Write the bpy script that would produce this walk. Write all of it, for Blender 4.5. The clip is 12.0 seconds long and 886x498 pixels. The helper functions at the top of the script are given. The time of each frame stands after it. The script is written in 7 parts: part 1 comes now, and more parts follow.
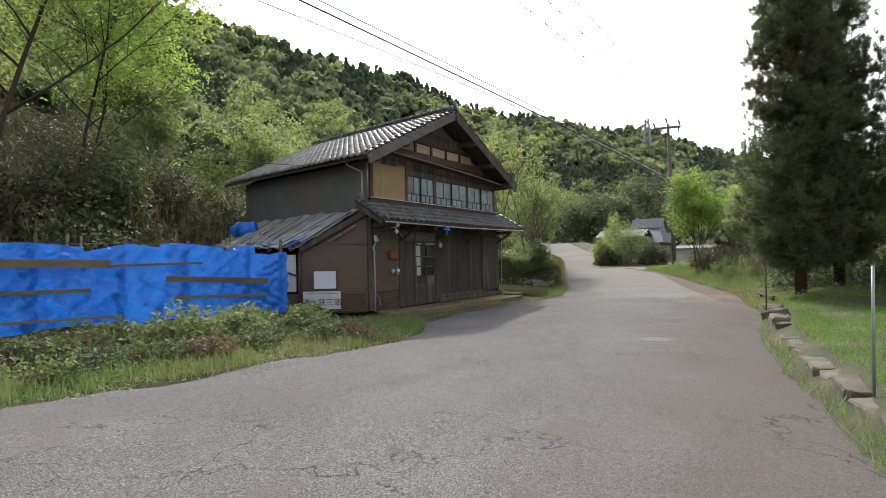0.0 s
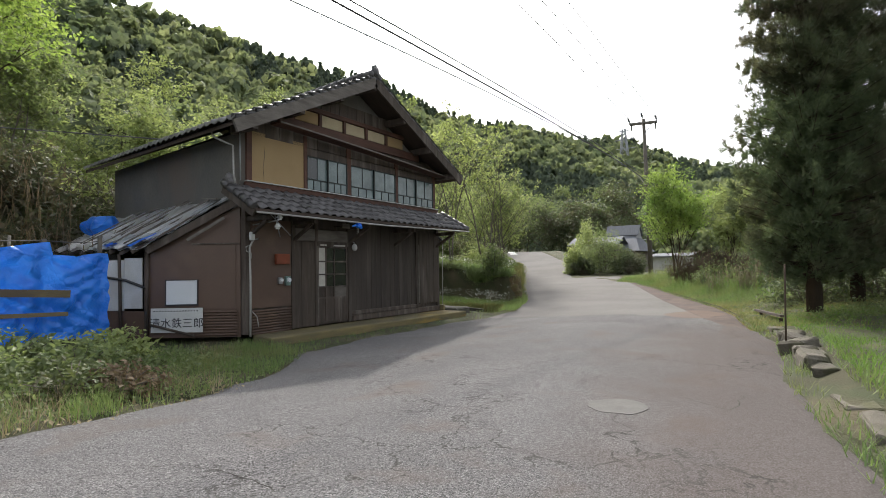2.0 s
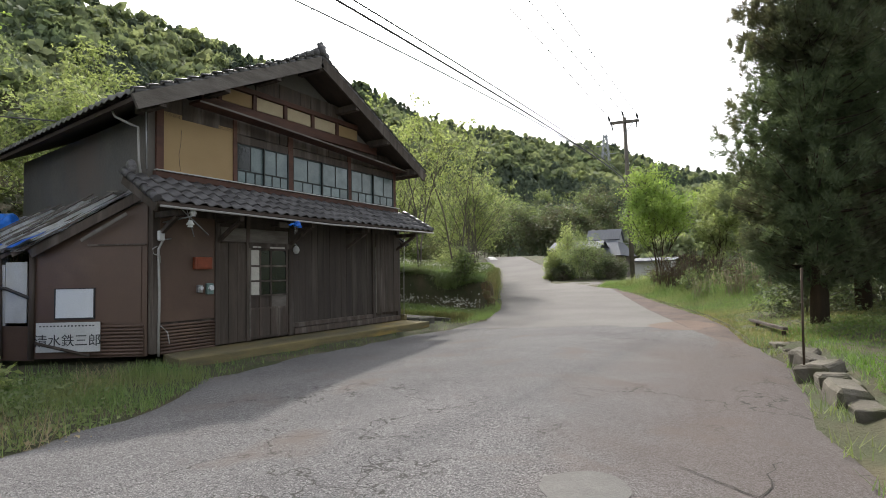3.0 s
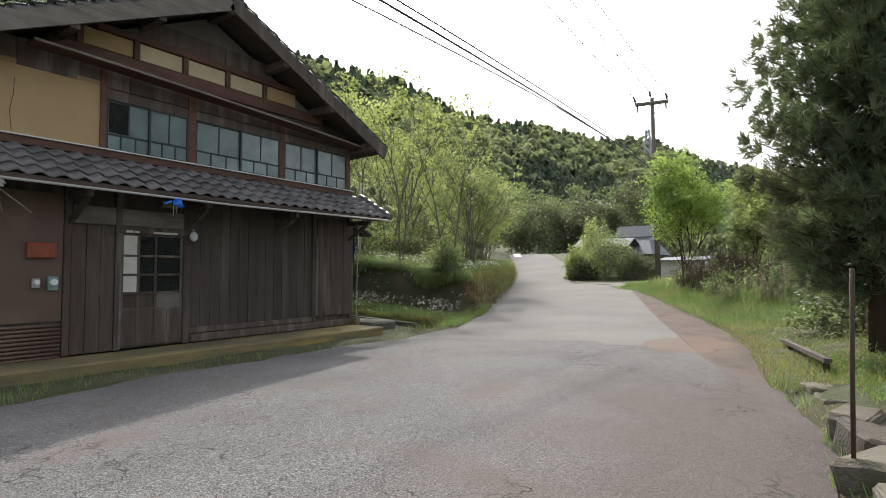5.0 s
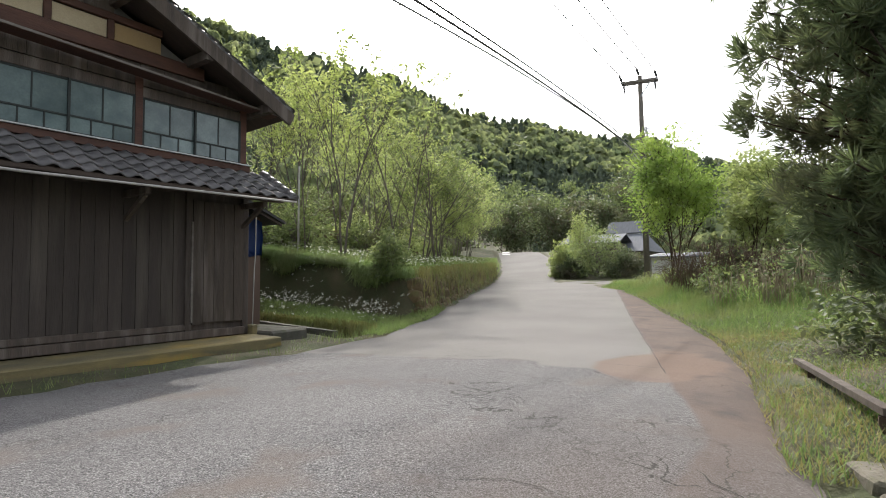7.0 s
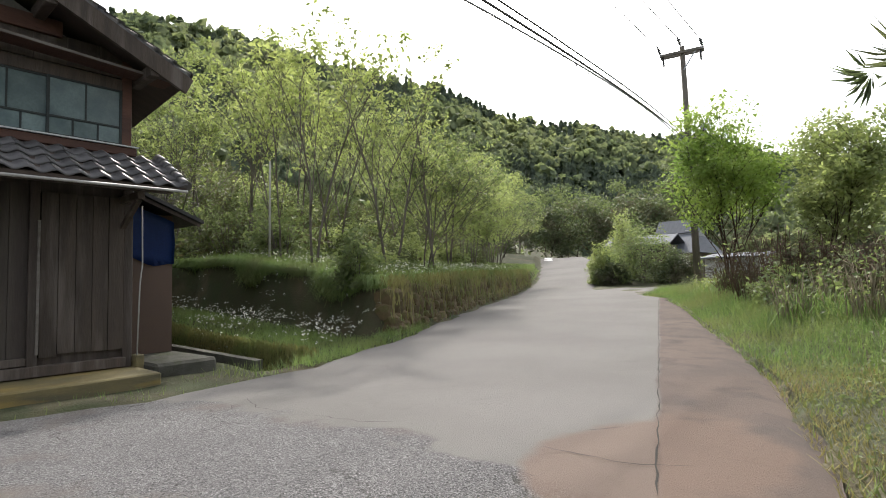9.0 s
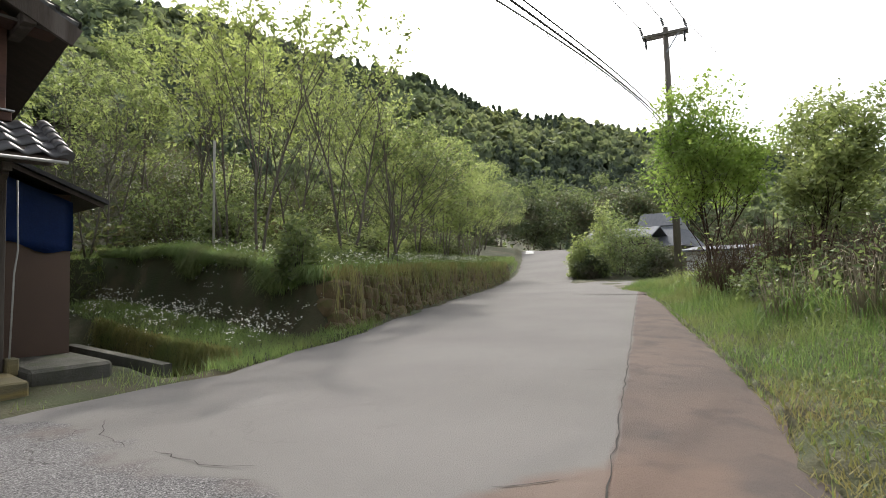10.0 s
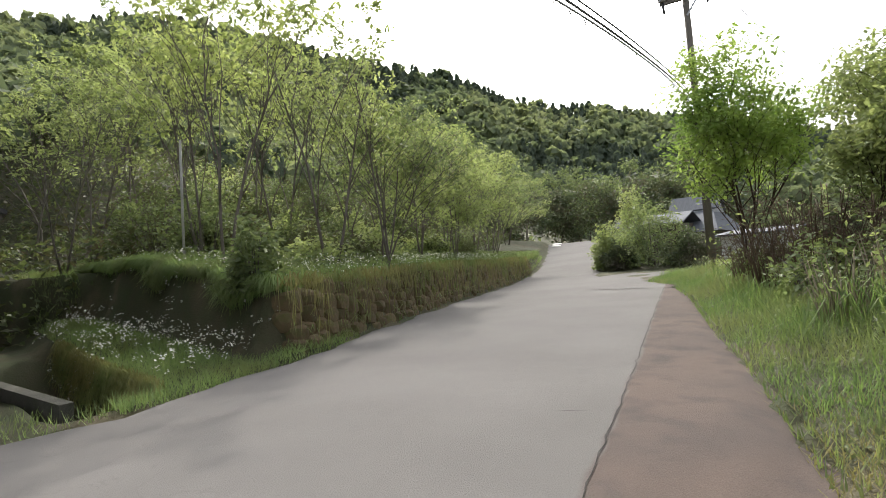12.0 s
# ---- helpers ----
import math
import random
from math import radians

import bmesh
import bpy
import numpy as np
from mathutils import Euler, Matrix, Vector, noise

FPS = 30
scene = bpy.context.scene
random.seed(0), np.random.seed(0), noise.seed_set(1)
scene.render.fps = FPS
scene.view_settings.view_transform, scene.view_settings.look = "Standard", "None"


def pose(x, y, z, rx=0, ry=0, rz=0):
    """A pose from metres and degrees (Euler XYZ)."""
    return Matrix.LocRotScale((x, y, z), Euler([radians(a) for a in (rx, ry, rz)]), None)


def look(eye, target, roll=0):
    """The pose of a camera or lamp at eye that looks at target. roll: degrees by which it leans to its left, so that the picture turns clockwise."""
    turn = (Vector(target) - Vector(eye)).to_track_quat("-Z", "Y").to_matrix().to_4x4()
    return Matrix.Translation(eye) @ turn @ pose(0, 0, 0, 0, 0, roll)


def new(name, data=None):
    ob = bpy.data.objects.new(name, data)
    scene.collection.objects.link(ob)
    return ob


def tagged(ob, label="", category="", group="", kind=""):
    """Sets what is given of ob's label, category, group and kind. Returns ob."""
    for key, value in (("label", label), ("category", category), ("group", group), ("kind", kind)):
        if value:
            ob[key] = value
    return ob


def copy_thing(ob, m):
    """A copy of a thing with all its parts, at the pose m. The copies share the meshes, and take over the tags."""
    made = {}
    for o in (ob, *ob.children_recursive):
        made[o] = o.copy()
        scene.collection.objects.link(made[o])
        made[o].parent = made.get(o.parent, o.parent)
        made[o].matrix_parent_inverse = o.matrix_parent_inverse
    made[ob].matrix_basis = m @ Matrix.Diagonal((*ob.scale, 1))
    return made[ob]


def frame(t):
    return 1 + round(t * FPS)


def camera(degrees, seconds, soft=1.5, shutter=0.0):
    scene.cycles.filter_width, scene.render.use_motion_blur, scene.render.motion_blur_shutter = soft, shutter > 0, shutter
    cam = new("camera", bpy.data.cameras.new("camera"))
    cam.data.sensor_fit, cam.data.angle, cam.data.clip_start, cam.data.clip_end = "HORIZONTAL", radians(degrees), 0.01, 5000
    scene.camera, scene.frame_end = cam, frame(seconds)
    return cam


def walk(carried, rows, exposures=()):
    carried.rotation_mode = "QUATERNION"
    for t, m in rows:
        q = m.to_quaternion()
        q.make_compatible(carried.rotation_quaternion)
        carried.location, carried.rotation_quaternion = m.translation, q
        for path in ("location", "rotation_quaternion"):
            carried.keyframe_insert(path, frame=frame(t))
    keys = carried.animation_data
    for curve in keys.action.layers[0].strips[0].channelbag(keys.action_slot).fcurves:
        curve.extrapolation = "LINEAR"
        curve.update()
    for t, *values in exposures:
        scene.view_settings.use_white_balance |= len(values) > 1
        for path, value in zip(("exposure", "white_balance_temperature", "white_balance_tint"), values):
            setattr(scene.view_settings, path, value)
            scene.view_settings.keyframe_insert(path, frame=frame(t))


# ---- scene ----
cam = camera(78.8, 12.0, soft=0.9)
# seconds, eye x y z, yaw, pitch, roll
ROWS = [
    (0, 0.000, -0.000, 1.376, 35.06, 1.29, 1.18),
    (0.5, -0.217, 1.171, 1.354, 35.03, 1.53, 1.19),
    (1, -0.418, 2.291, 1.327, 34.89, 1.63, 1.22),
    (1.5, -0.665, 3.373, 1.299, 34.41, 1.95, 0.98),
    (2, -0.899, 4.328, 1.273, 32.94, 2.26, 1.00),
    (2.5, -1.119, 5.301, 1.263, 31.27, 2.71, 1.11),
    (3, -1.307, 6.198, 1.264, 31.21, 2.81, 1.13),
    (3.2, -1.330, 6.560, 1.265, 31.29, 2.99, 1.15),
    (4.8, -1.097, 9.332, 1.252, 34.81, 2.35, 0.05),
    (5, -1.126, 9.679, 1.246, 35.27, 2.52, 0.09),
    (5.5, -1.230, 10.492, 1.219, 35.01, 2.71, 0.37),
    (6, -1.330, 11.307, 1.186, 34.97, 2.99, 0.60),
    (6.5, -1.397, 12.068, 1.148, 34.41, 3.09, 0.50),
    (6.7, -1.419, 12.391, 1.137, 34.69, 2.79, 0.46),
    (8.3, -1.624, 15.316, 1.130, 38.55, 3.20, 0.87),
    (8.5, -1.671, 15.623, 1.125, 39.72, 3.46, 1.20),
    (9, -1.850, 16.382, 1.109, 40.90, 3.54, 1.35),
    (9.5, -2.024, 17.094, 1.085, 40.08, 3.20, 1.29),
    (10, -2.178, 17.755, 1.073, 39.38, 2.77, 1.11),
    (10.5, -2.322, 18.304, 1.091, 36.89, 2.10, 1.31),
    (11, -2.466, 18.818, 1.107, 33.89, 1.88, 1.84),
    (11.5, -2.502, 19.230, 1.125, 33.26, 1.91, 3.48),
    (12, -2.482, 19.624, 1.127, 42.95, 2.62, 3.66),
]
walk(cam, [(t, pose(x, y, z, 90 + pitch, roll, yaw)) for t, x, y, z, yaw, pitch, roll in ROWS],
     exposures=((0.0, 1.17), (3.0, 1.27), (5.0, 1.38), (8.5, 1.42), (9.5, 1.19), (10.5, 1.15), (12.0, 1.24)))

# ---- world and sun ----
SUN_DIR = Vector((-0.65, 0.83, 1.0)).normalized()
world = bpy.data.worlds.new("hazy_sky")
scene.world = world
world.use_nodes = True
wn = world.node_tree.nodes
sky = wn.new("ShaderNodeTexSky")
sky.sky_type = "NISHITA"
sky.sun_disc = False
sky.sun_elevation = math.asin(SUN_DIR.z)
sky.sun_rotation = math.atan2(SUN_DIR.x, SUN_DIR.y)
sky.air_density, sky.dust_density, sky.ozone_density = 1.0, 4.0, 1.0
pale = wn.new("ShaderNodeHueSaturation")
pale.inputs["Saturation"].default_value = 0.28
world.node_tree.links.new(sky.outputs["Color"], pale.inputs["Color"])
world.node_tree.links.new(pale.outputs["Color"], wn["Background"].inputs["Color"])
wn["Background"].inputs["Strength"].default_value = 0.15
sun_lamp = new("sun", bpy.data.lights.new("sun", "SUN"))
sun_lamp.data.energy = 1.8
sun_lamp.data.angle = radians(1.5)
sun_lamp.data.color = (1.0, 0.95, 0.86)
sun_lamp.matrix_world = look(SUN_DIR * 300, (0, 0, 0))

# ---- mesh helpers ----
rng = np.random.default_rng(7)


def fast_mesh(name, verts, faces, material=None, smooth=False):
    """A mesh from arrays: verts N x 3 and faces M x 3 or M x 4."""
    verts, faces = np.asarray(verts, np.float32), np.asarray(faces, np.int32)
    k = faces.shape[1]
    me = bpy.data.meshes.new(name)
    me.vertices.add(len(verts))
    me.vertices.foreach_set("co", verts.ravel())
    me.loops.add(faces.size)
    me.loops.foreach_set("vertex_index", faces.ravel())
    me.polygons.add(len(faces))
    me.polygons.foreach_set("loop_start", np.arange(0, faces.size, k, dtype=np.int32))
    me.polygons.foreach_set("use_smooth", np.full(len(faces), smooth))
    me.update(calc_edges=True)
    if material:
        me.materials.append(material)
    return me


def bm_mesh(name, bm, material=None):
    me = bpy.data.meshes.new(name)
    bm.to_mesh(me)
    bm.free()
    if material:
        me.materials.append(material)
    return me


def part(name, bm, material, parent=None, label=""):
    ob = new(name, bm_mesh(name, bm, material))
    if parent:
        ob.parent = parent
    if label:
        tagged(ob, label)
    return ob


def thing(name, x, y, z, label, category, group="", kind=""):
    """An Empty at the base of a thing, which parents its parts."""
    ob = new(name)
    ob.location = (x, y, z)
    ob.empty_display_size = 0.1
    return tagged(ob, label, category, group, kind)


def box(bm, x0, x1, y0, y1, z0, z1, bevel=0.0):
    m = Matrix.LocRotScale(((x0 + x1) / 2, (y0 + y1) / 2, (z0 + z1) / 2), None, (abs(x1 - x0), abs(y1 - y0), abs(z1 - z0)))
    made = bmesh.ops.create_cube(bm, size=1, matrix=m)
    if bevel:
        edges = list({e for v in made["verts"] for e in v.link_edges})
        bmesh.ops.bevel(bm, geom=edges, offset=bevel, segments=1, affect="EDGES")


def beam(bm, a, b, w, h, up=(0, 0, 1)):
    """A squared bar from a to b, w wide and h high."""
    a, b = Vector(a), Vector(b)
    d = (b - a).normalized()
    s = d.cross(Vector(up)).normalized() * w / 2
    u = s.cross(d).normalized() * h / 2
    vs = [bm.verts.new(p + i * s + j * u) for p in (a, b) for i, j in ((-1, -1), (1, -1), (1, 1), (-1, 1))]
    for f in ((0, 1, 2, 3), (7, 6, 5, 4), (0, 4, 5, 1), (1, 5, 6, 2), (2, 6, 7, 3), (3, 7, 4, 0)):
        bm.faces.new([vs[i] for i in f])


def tube(bm, pts, r, n=8, r2=None):
    """A round bar along points, tapering from r to r2."""
    pts = [Vector(p) for p in pts]
    r2 = r if r2 is None else r2
    rings = []
    for i, p in enumerate(pts):
        d = (pts[min(i + 1, len(pts) - 1)] - pts[max(i - 1, 0)]).normalized()
        s = d.cross(Vector((0, 0, 1)) if abs(d.z) < 0.9 else Vector((1, 0, 0))).normalized()
        u = d.cross(s)
        q = r + (r2 - r) * i / (len(pts) - 1)
        rings.append([bm.verts.new(p + q * (math.cos(k * 2 * math.pi / n) * s + math.sin(k * 2 * math.pi / n) * u)) for k in range(n)])
    for a, b in zip(rings, rings[1:]):
        for k in range(n):
            bm.faces.new((a[k], a[(k + 1) % n], b[(k + 1) % n], b[k])).smooth = True
    bm.faces.new(rings[0][::-1])
    bm.faces.new(rings[-1])


def prism(bm, outline, lo, hi, axis="x"):
    """A flat outline given in the two other axes, made thick along one axis."""
    def at(p, h):
        return {"x": (h, p[0], p[1]), "y": (p[0], h, p[1]), "z": (p[0], p[1], h)}[axis]
    a = [bm.verts.new(at(p, lo)) for p in outline]
    b = [bm.verts.new(at(p, hi)) for p in outline]
    bm.faces.new(a)
    bm.faces.new(b[::-1])
    for i in range(len(a)):
        j = (i + 1) % len(a)
        bm.faces.new((a[i], b[i], b[j], a[j]))
    bmesh.ops.recalc_face_normals(bm, faces=bm.faces[:])


# ---- materials ----
def material(name, rough=0.8, metal=0.0, spec=0.4):
    m = bpy.data.materials.new(name)
    m.use_nodes = True
    b = m.node_tree.nodes["Principled BSDF"]
    b.inputs["Roughness"].default_value = rough
    b.inputs["Metallic"].default_value = metal
    b.inputs["Specular IOR Level"].default_value = spec
    return m, m.node_tree, b


def node(tree, kind, **inputs):
    n = tree.nodes.new("ShaderNode" + kind)
    for k, v in inputs.items():
        n.inputs[k.replace("_", " ")].default_value = v
    return n


def coords(tree, stretch=(1, 1, 1), space="Object"):
    tc = tree.nodes.new("ShaderNodeTexCoord")
    mp = node(tree, "Mapping", Scale=stretch)
    tree.links.new(tc.outputs[space], mp.inputs["Vector"])
    return mp.outputs["Vector"]


def noise_fac(tree, vec, scale, detail=4, lo=0.35, hi=0.65, rough=0.55):
    n = node(tree, "TexNoise", Scale=scale, Detail=detail, Roughness=rough)
    tree.links.new(vec, n.inputs["Vector"])
    r = node(tree, "MapRange", From_Min=lo, From_Max=hi)
    tree.links.new(n.outputs["Fac"], r.inputs["Value"])
    return r.outputs["Result"]


def mix(tree, fac, a, b, blend="MIX"):
    n = tree.nodes.new("ShaderNodeMix")
    n.data_type, n.blend_type = "RGBA", blend
    for sock, v in ((n.inputs[0], fac), (n.inputs[6], a), (n.inputs[7], b)):
        if isinstance(v, (int, float)):
            sock.default_value = v
        elif isinstance(v, tuple):
            sock.default_value = (*v, 1)
        else:
            tree.links.new(v, sock)
    return n.outputs[2]


def math_node(tree, op, a, b=0.0):
    n = tree.nodes.new("ShaderNodeMath")
    n.operation = op
    for sock, v in ((n.inputs[0], a), (n.inputs[1], b)):
        if isinstance(v, (int, float)):
            sock.default_value = v
        else:
            tree.links.new(v, sock)
    return n.outputs[0]


def bump(tree, b, height, strength=0.3, dist=0.02):
    n = node(tree, "Bump", Strength=strength, Distance=dist)
    tree.links.new(height, n.inputs["Height"])
    tree.links.new(n.outputs["Normal"], b.inputs["Normal"])


def surface(name, c1, c2, scale=6, fine=40, rough=0.8, stretch=(1, 1, 1), c3=None, relief=0.3, metal=0.0, spec=0.35, vary=0.0, dist=0.01):
    """Two colours in patches, fine grain, an optional third colour as stains, relief."""
    m, t, b = material(name, rough, metal, spec)
    v = coords(t, stretch)
    col = mix(t, noise_fac(t, v, scale), c1, c2)
    grain = noise_fac(t, v, fine, 6, 0.25, 0.75)
    col = mix(t, math_node(t, "MULTIPLY", grain, 0.45), col, tuple(q * 0.45 for q in c1))
    if c3:
        col = mix(t, noise_fac(t, v, scale * 0.45, 5, 0.52, 0.68), col, c3)
    if vary:
        info = t.nodes.new("ShaderNodeObjectInfo")
        hs = node(t, "HueSaturation")
        t.links.new(math_node(t, "MULTIPLY_ADD", info.outputs["Random"], vary), hs.inputs["Value"])
        hs.inputs["Value"].links[0].from_node.inputs[2].default_value = 1 - vary / 2
        t.links.new(col, hs.inputs["Color"])
        col = hs.outputs["Color"]
    t.links.new(col, b.inputs["Base Color"])
    bump(t, b, grain, relief, dist)
    return m


def leaf_material(name, c1, c2, c3=None, glow=0.5, rough=0.55, scale=0.5):
    """Thin leaves: colour by leaf and by clump, light shining through them."""
    m, t, b = material(name, rough, 0, 0.25)
    geo = t.nodes.new("ShaderNodeNewGeometry")
    col = mix(t, geo.outputs["Random Per Island"], c1, c2)
    v = coords(t)
    if c3:
        col = mix(t, noise_fac(t, v, scale, 3, 0.45, 0.65), col, c3)
    t.links.new(col, b.inputs["Base Color"])
    tr = t.nodes.new("ShaderNodeBsdfTranslucent")
    t.links.new(mix(t, 1.0, col, (1.0, 1.0, 0.72), "MULTIPLY"), tr.inputs["Color"])
    ms = t.nodes.new("ShaderNodeMixShader")
    ms.inputs[0].default_value = glow
    t.links.new(b.outputs[0], ms.inputs[1])
    t.links.new(tr.outputs[0], ms.inputs[2])
    t.links.new(ms.outputs[0], t.nodes["Material Output"].inputs[0])
    return m


M_EARTH = surface("earth", (0.065, 0.06, 0.032), (0.05, 0.065, 0.025), 1.5, 30, 0.95, relief=0.6, c3=(0.10, 0.085, 0.05), dist=0.03)
M_BARK = surface("bark", (0.17, 0.15, 0.125), (0.105, 0.09, 0.075), 5, 40, 0.9, (1, 1, 0.25), relief=0.7)
M_BARK_DARK = surface("cedar_bark", (0.07, 0.045, 0.03), (0.04, 0.03, 0.02), 5, 30, 0.9, (1, 1, 0.2), relief=0.7)
M_WOOD = surface("weathered_dark_wood", (0.092, 0.070, 0.057), (0.060, 0.048, 0.040), 3, 25, 0.75, (3, 3, 0.35), c3=(0.135, 0.115, 0.098), relief=0.5, vary=0.5)
M_WOOD_RED = surface("red_brown_wood", (0.11, 0.052, 0.036), (0.07, 0.036, 0.027), 3, 25, 0.7, (2, 0.5, 2), relief=0.4, vary=0.3)
M_WOOD_GREY = surface("grey_weathered_wood", (0.20, 0.18, 0.16), (0.12, 0.105, 0.09), 4, 30, 0.85, (2, 0.4, 2), relief=0.5, vary=0.3)
M_SHEET = surface("brown_painted_sheet_metal", (0.125, 0.078, 0.057), (0.10, 0.064, 0.049), 1.2, 60, 0.45, c3=(0.15, 0.098, 0.068), relief=0.08, spec=0.4)
M_OCHRE = surface("ochre_plaster", (0.40, 0.285, 0.15), (0.35, 0.245, 0.125), 1.5, 60, 0.9, c3=(0.33, 0.22, 0.10), relief=0.2)
M_CREAM = surface("cream_plaster", (0.50, 0.42, 0.28), (0.42, 0.34, 0.22), 2, 60, 0.9, relief=0.2)
M_TILE = surface("grey_roof_tile", (0.105, 0.10, 0.10), (0.06, 0.058, 0.06), 5, 50, 0.42, c3=(0.16, 0.155, 0.15), relief=0.25, vary=0.6, spec=0.5)
M_CONCRETE = surface("old_concrete", (0.25, 0.235, 0.205), (0.15, 0.14, 0.12), 3, 50, 0.9, c3=(0.08, 0.08, 0.055), relief=0.5)
M_STEEL = surface("galvanised_steel", (0.42, 0.43, 0.44), (0.30, 0.31, 0.32), 4, 60, 0.45, metal=0.7, relief=0.1)
M_CABLE = surface("black_cable", (0.10, 0.10, 0.105), (0.07, 0.07, 0.072), 10, 60, 0.6, relief=0.0)

# ---- ground ----
LEFT_EDGE = [(-40, -9.5), (-6, -8.4), (2, -7.3), (4, -6.9), (8, -6.9), (10, -7.7), (11.5, -8.7), (13, -9.1), (16, -9.2), (18, -9.2), (20, -9.0), (22, -9.25),
             (24.3, -9.95), (28.2, -11.7), (38, -16.3), (50, -22.0), (60, -27.6), (69, -33.0), (76, -37.0)]
RIGHT_EDGE = [(-40, 3.5), (-6, 1.6), (2, 0.6), (4.4, 0.3), (5.6, 0.1), (7.8, -0.4), (11.2, -0.95), (14.5, -1.1), (15.5, -1.25), (16.8, -1.6), (20, -2.15), (22.6, -2.85),
              (25.7, -4.0), (27, -4.6), (32, -6.6), (36, -8.4), (40, -11.6), (43.5, -14.8), (56, -19.4), (70, -28.4), (76, -32.4)]
RISE = [(-60, 0), (19, 0), (25, 0.05), (32, 0.27), (40, 0.42), (46, 0.7), (52, 1.3), (60, 2.25), (66, 3.1), (69, 3.45), (74, 3.6), (84, 2.6), (140, 0.5), (3000, 0.5)]


def along(table, y):
    return np.interp(y, [p[0] for p in table], [p[1] for p in table])


def smooth_step(a, b, v):
    q = np.clip((v - a) / (b - a), 0, 1)
    return q * q * (3 - 2 * q)


def road_z(x, y):
    """The road's surface: it rises to a crest, and falls a little towards the house."""
    l, r = along(LEFT_EDGE, y), along(RIGHT_EDGE, y)
    side = smooth_step(0, 1, (x - l) / (r - l) / 0.7)
    return along(RISE, y) - (0.08 + 0.13 * smooth_step(5, 10, y)) * (1 - side) * (1 - smooth_step(19, 27, y))


def ground_z(x, y):
    """The ground beside the road: flat yard, raised lawn, ditch, wooded bank and hill."""
    l, r = along(LEFT_EDGE, y), along(RIGHT_EDGE, y)
    base = along(RISE, y)
    z = road_z(np.clip(x, l, r), y) - 0.03 + 0 * x
    dl, dr = l - x, x - r
    # wooded bank behind the stone wall
    on = smooth_step(23.85, 24.3, y + 0.12 * np.sin(x * 1.7) + 0.45 * np.clip(dl - 9, 0, 13))
    bank = base + 1.0 * smooth_step(0.45, 0.62, dl) * (1 - smooth_step(40, 60, y) * 0.6) + 0.13 * np.clip(dl - 1.0, 0, 5.5) + 0.40 * np.clip(dl - 6.5, 0, 60) * smooth_step(24.2, 32, y + 0.2 * np.clip(dl - 6.5, 0, 20))
    low = z + 0.9 * np.clip(-x - 15.2 - 0.45 * np.clip(y - 9, 0, 8) - 1.3 * np.clip(y - 18, 0, 6), 0, 4) + 0.4 * np.clip(-x - 19.5 - 0.15 * np.clip(y, 0, 30), 0, 60)
    low = low + 0.065 * np.clip(dl - 1.0, 0, 8) * smooth_step(22.2, 23.2, y)
    left = low * (1 - on) + bank * on
    # ditch by the house
    dy = np.abs(y - (21.6 + 0.06 * (-x - 10.5)))
    left = left - 0.95 * (1 - smooth_step(0.45, 0.66, dy)) * smooth_step(9.6, 10.3, -x) * (1 - smooth_step(16, 18, -x))
    z = np.where(dl > 0, left, z)
    # lawn and right-hand verge
    lawn = 0.13 * smooth_step(0.28, 0.46, dr) * (1 - smooth_step(16.4, 17.4, y)) + (0.06 + 0.24 * smooth_step(0.2, 2.2, dr)) * smooth_step(16.4, 17.4, y)
    fall = 1 - smooth_step(36, 44, y)
    right = base * fall + (1 - fall) * np.minimum(base, 0.55) + lawn * fall + 0.2 * smooth_step(4, 12, dr)
    isl = smooth_step(41, 44, y) * (1 - smooth_step(2.0, 9.0, dr))
    right = right * (1 - isl) + (base + 0.03) * isl
    return np.where(dr > 0, np.where(y < 36, base + lawn + 0.2 * smooth_step(4, 12, dr) - 0.03, right - 0.03), z)


def grid(xs, ys, zfun):
    X, Y = np.meshgrid(xs, ys)
    V = np.stack([X, Y, zfun(X, Y)], -1).reshape(-1, 3)
    n, m = len(xs), len(ys)
    i = (np.arange(m - 1)[:, None] * n + np.arange(n - 1)[None, :]).ravel()
    return V, np.stack([i, i + 1, i + n + 1, i + n], 1)


def axis_steps(lo, a, b, hi, fine, n=26):
    out = np.geomspace(1, max(2, a - lo + 1), n) - 1
    up = np.geomspace(1, max(2, hi - b + 1), n) - 1
    return np.concatenate([a - out[::-1][:-1], np.arange(a, b, fine), b + up])


def ground_shape(X, Y):
    z = ground_z(X, Y)
    l, r = along(LEFT_EDGE, Y), along(RIGHT_EDGE, Y)
    inside = (X > l + 0.05) & (X < r - 0.05)
    wob = 0.035 * np.sin(X * 2.3 + 1.7 * np.sin(Y * 1.1)) * np.sin(Y * 1.9 + X)
    z = z + np.where(inside, -0.12, wob * np.clip(np.maximum(l - X, X - r), 0, 1))
    far = np.clip((np.hypot(X, Y) - 130) / 100, 0, 1)
    return z * (1 - far)


ground_ys = axis_steps(-2500, -8, 80, 2500, 0.4)
ground_ys = np.concatenate([ground_ys[ground_ys < 20.3], np.arange(20.4, 26, 0.13), ground_ys[ground_ys > 26]])
gv, gf = grid(axis_steps(-2500, -34, 14, 2500, 0.3), ground_ys, ground_shape)
ground = tagged(new("ground", fast_mesh("ground", gv, gf, M_EARTH, True)), "earth verge, yard and rising wooded bank", "ground", kind="structure")


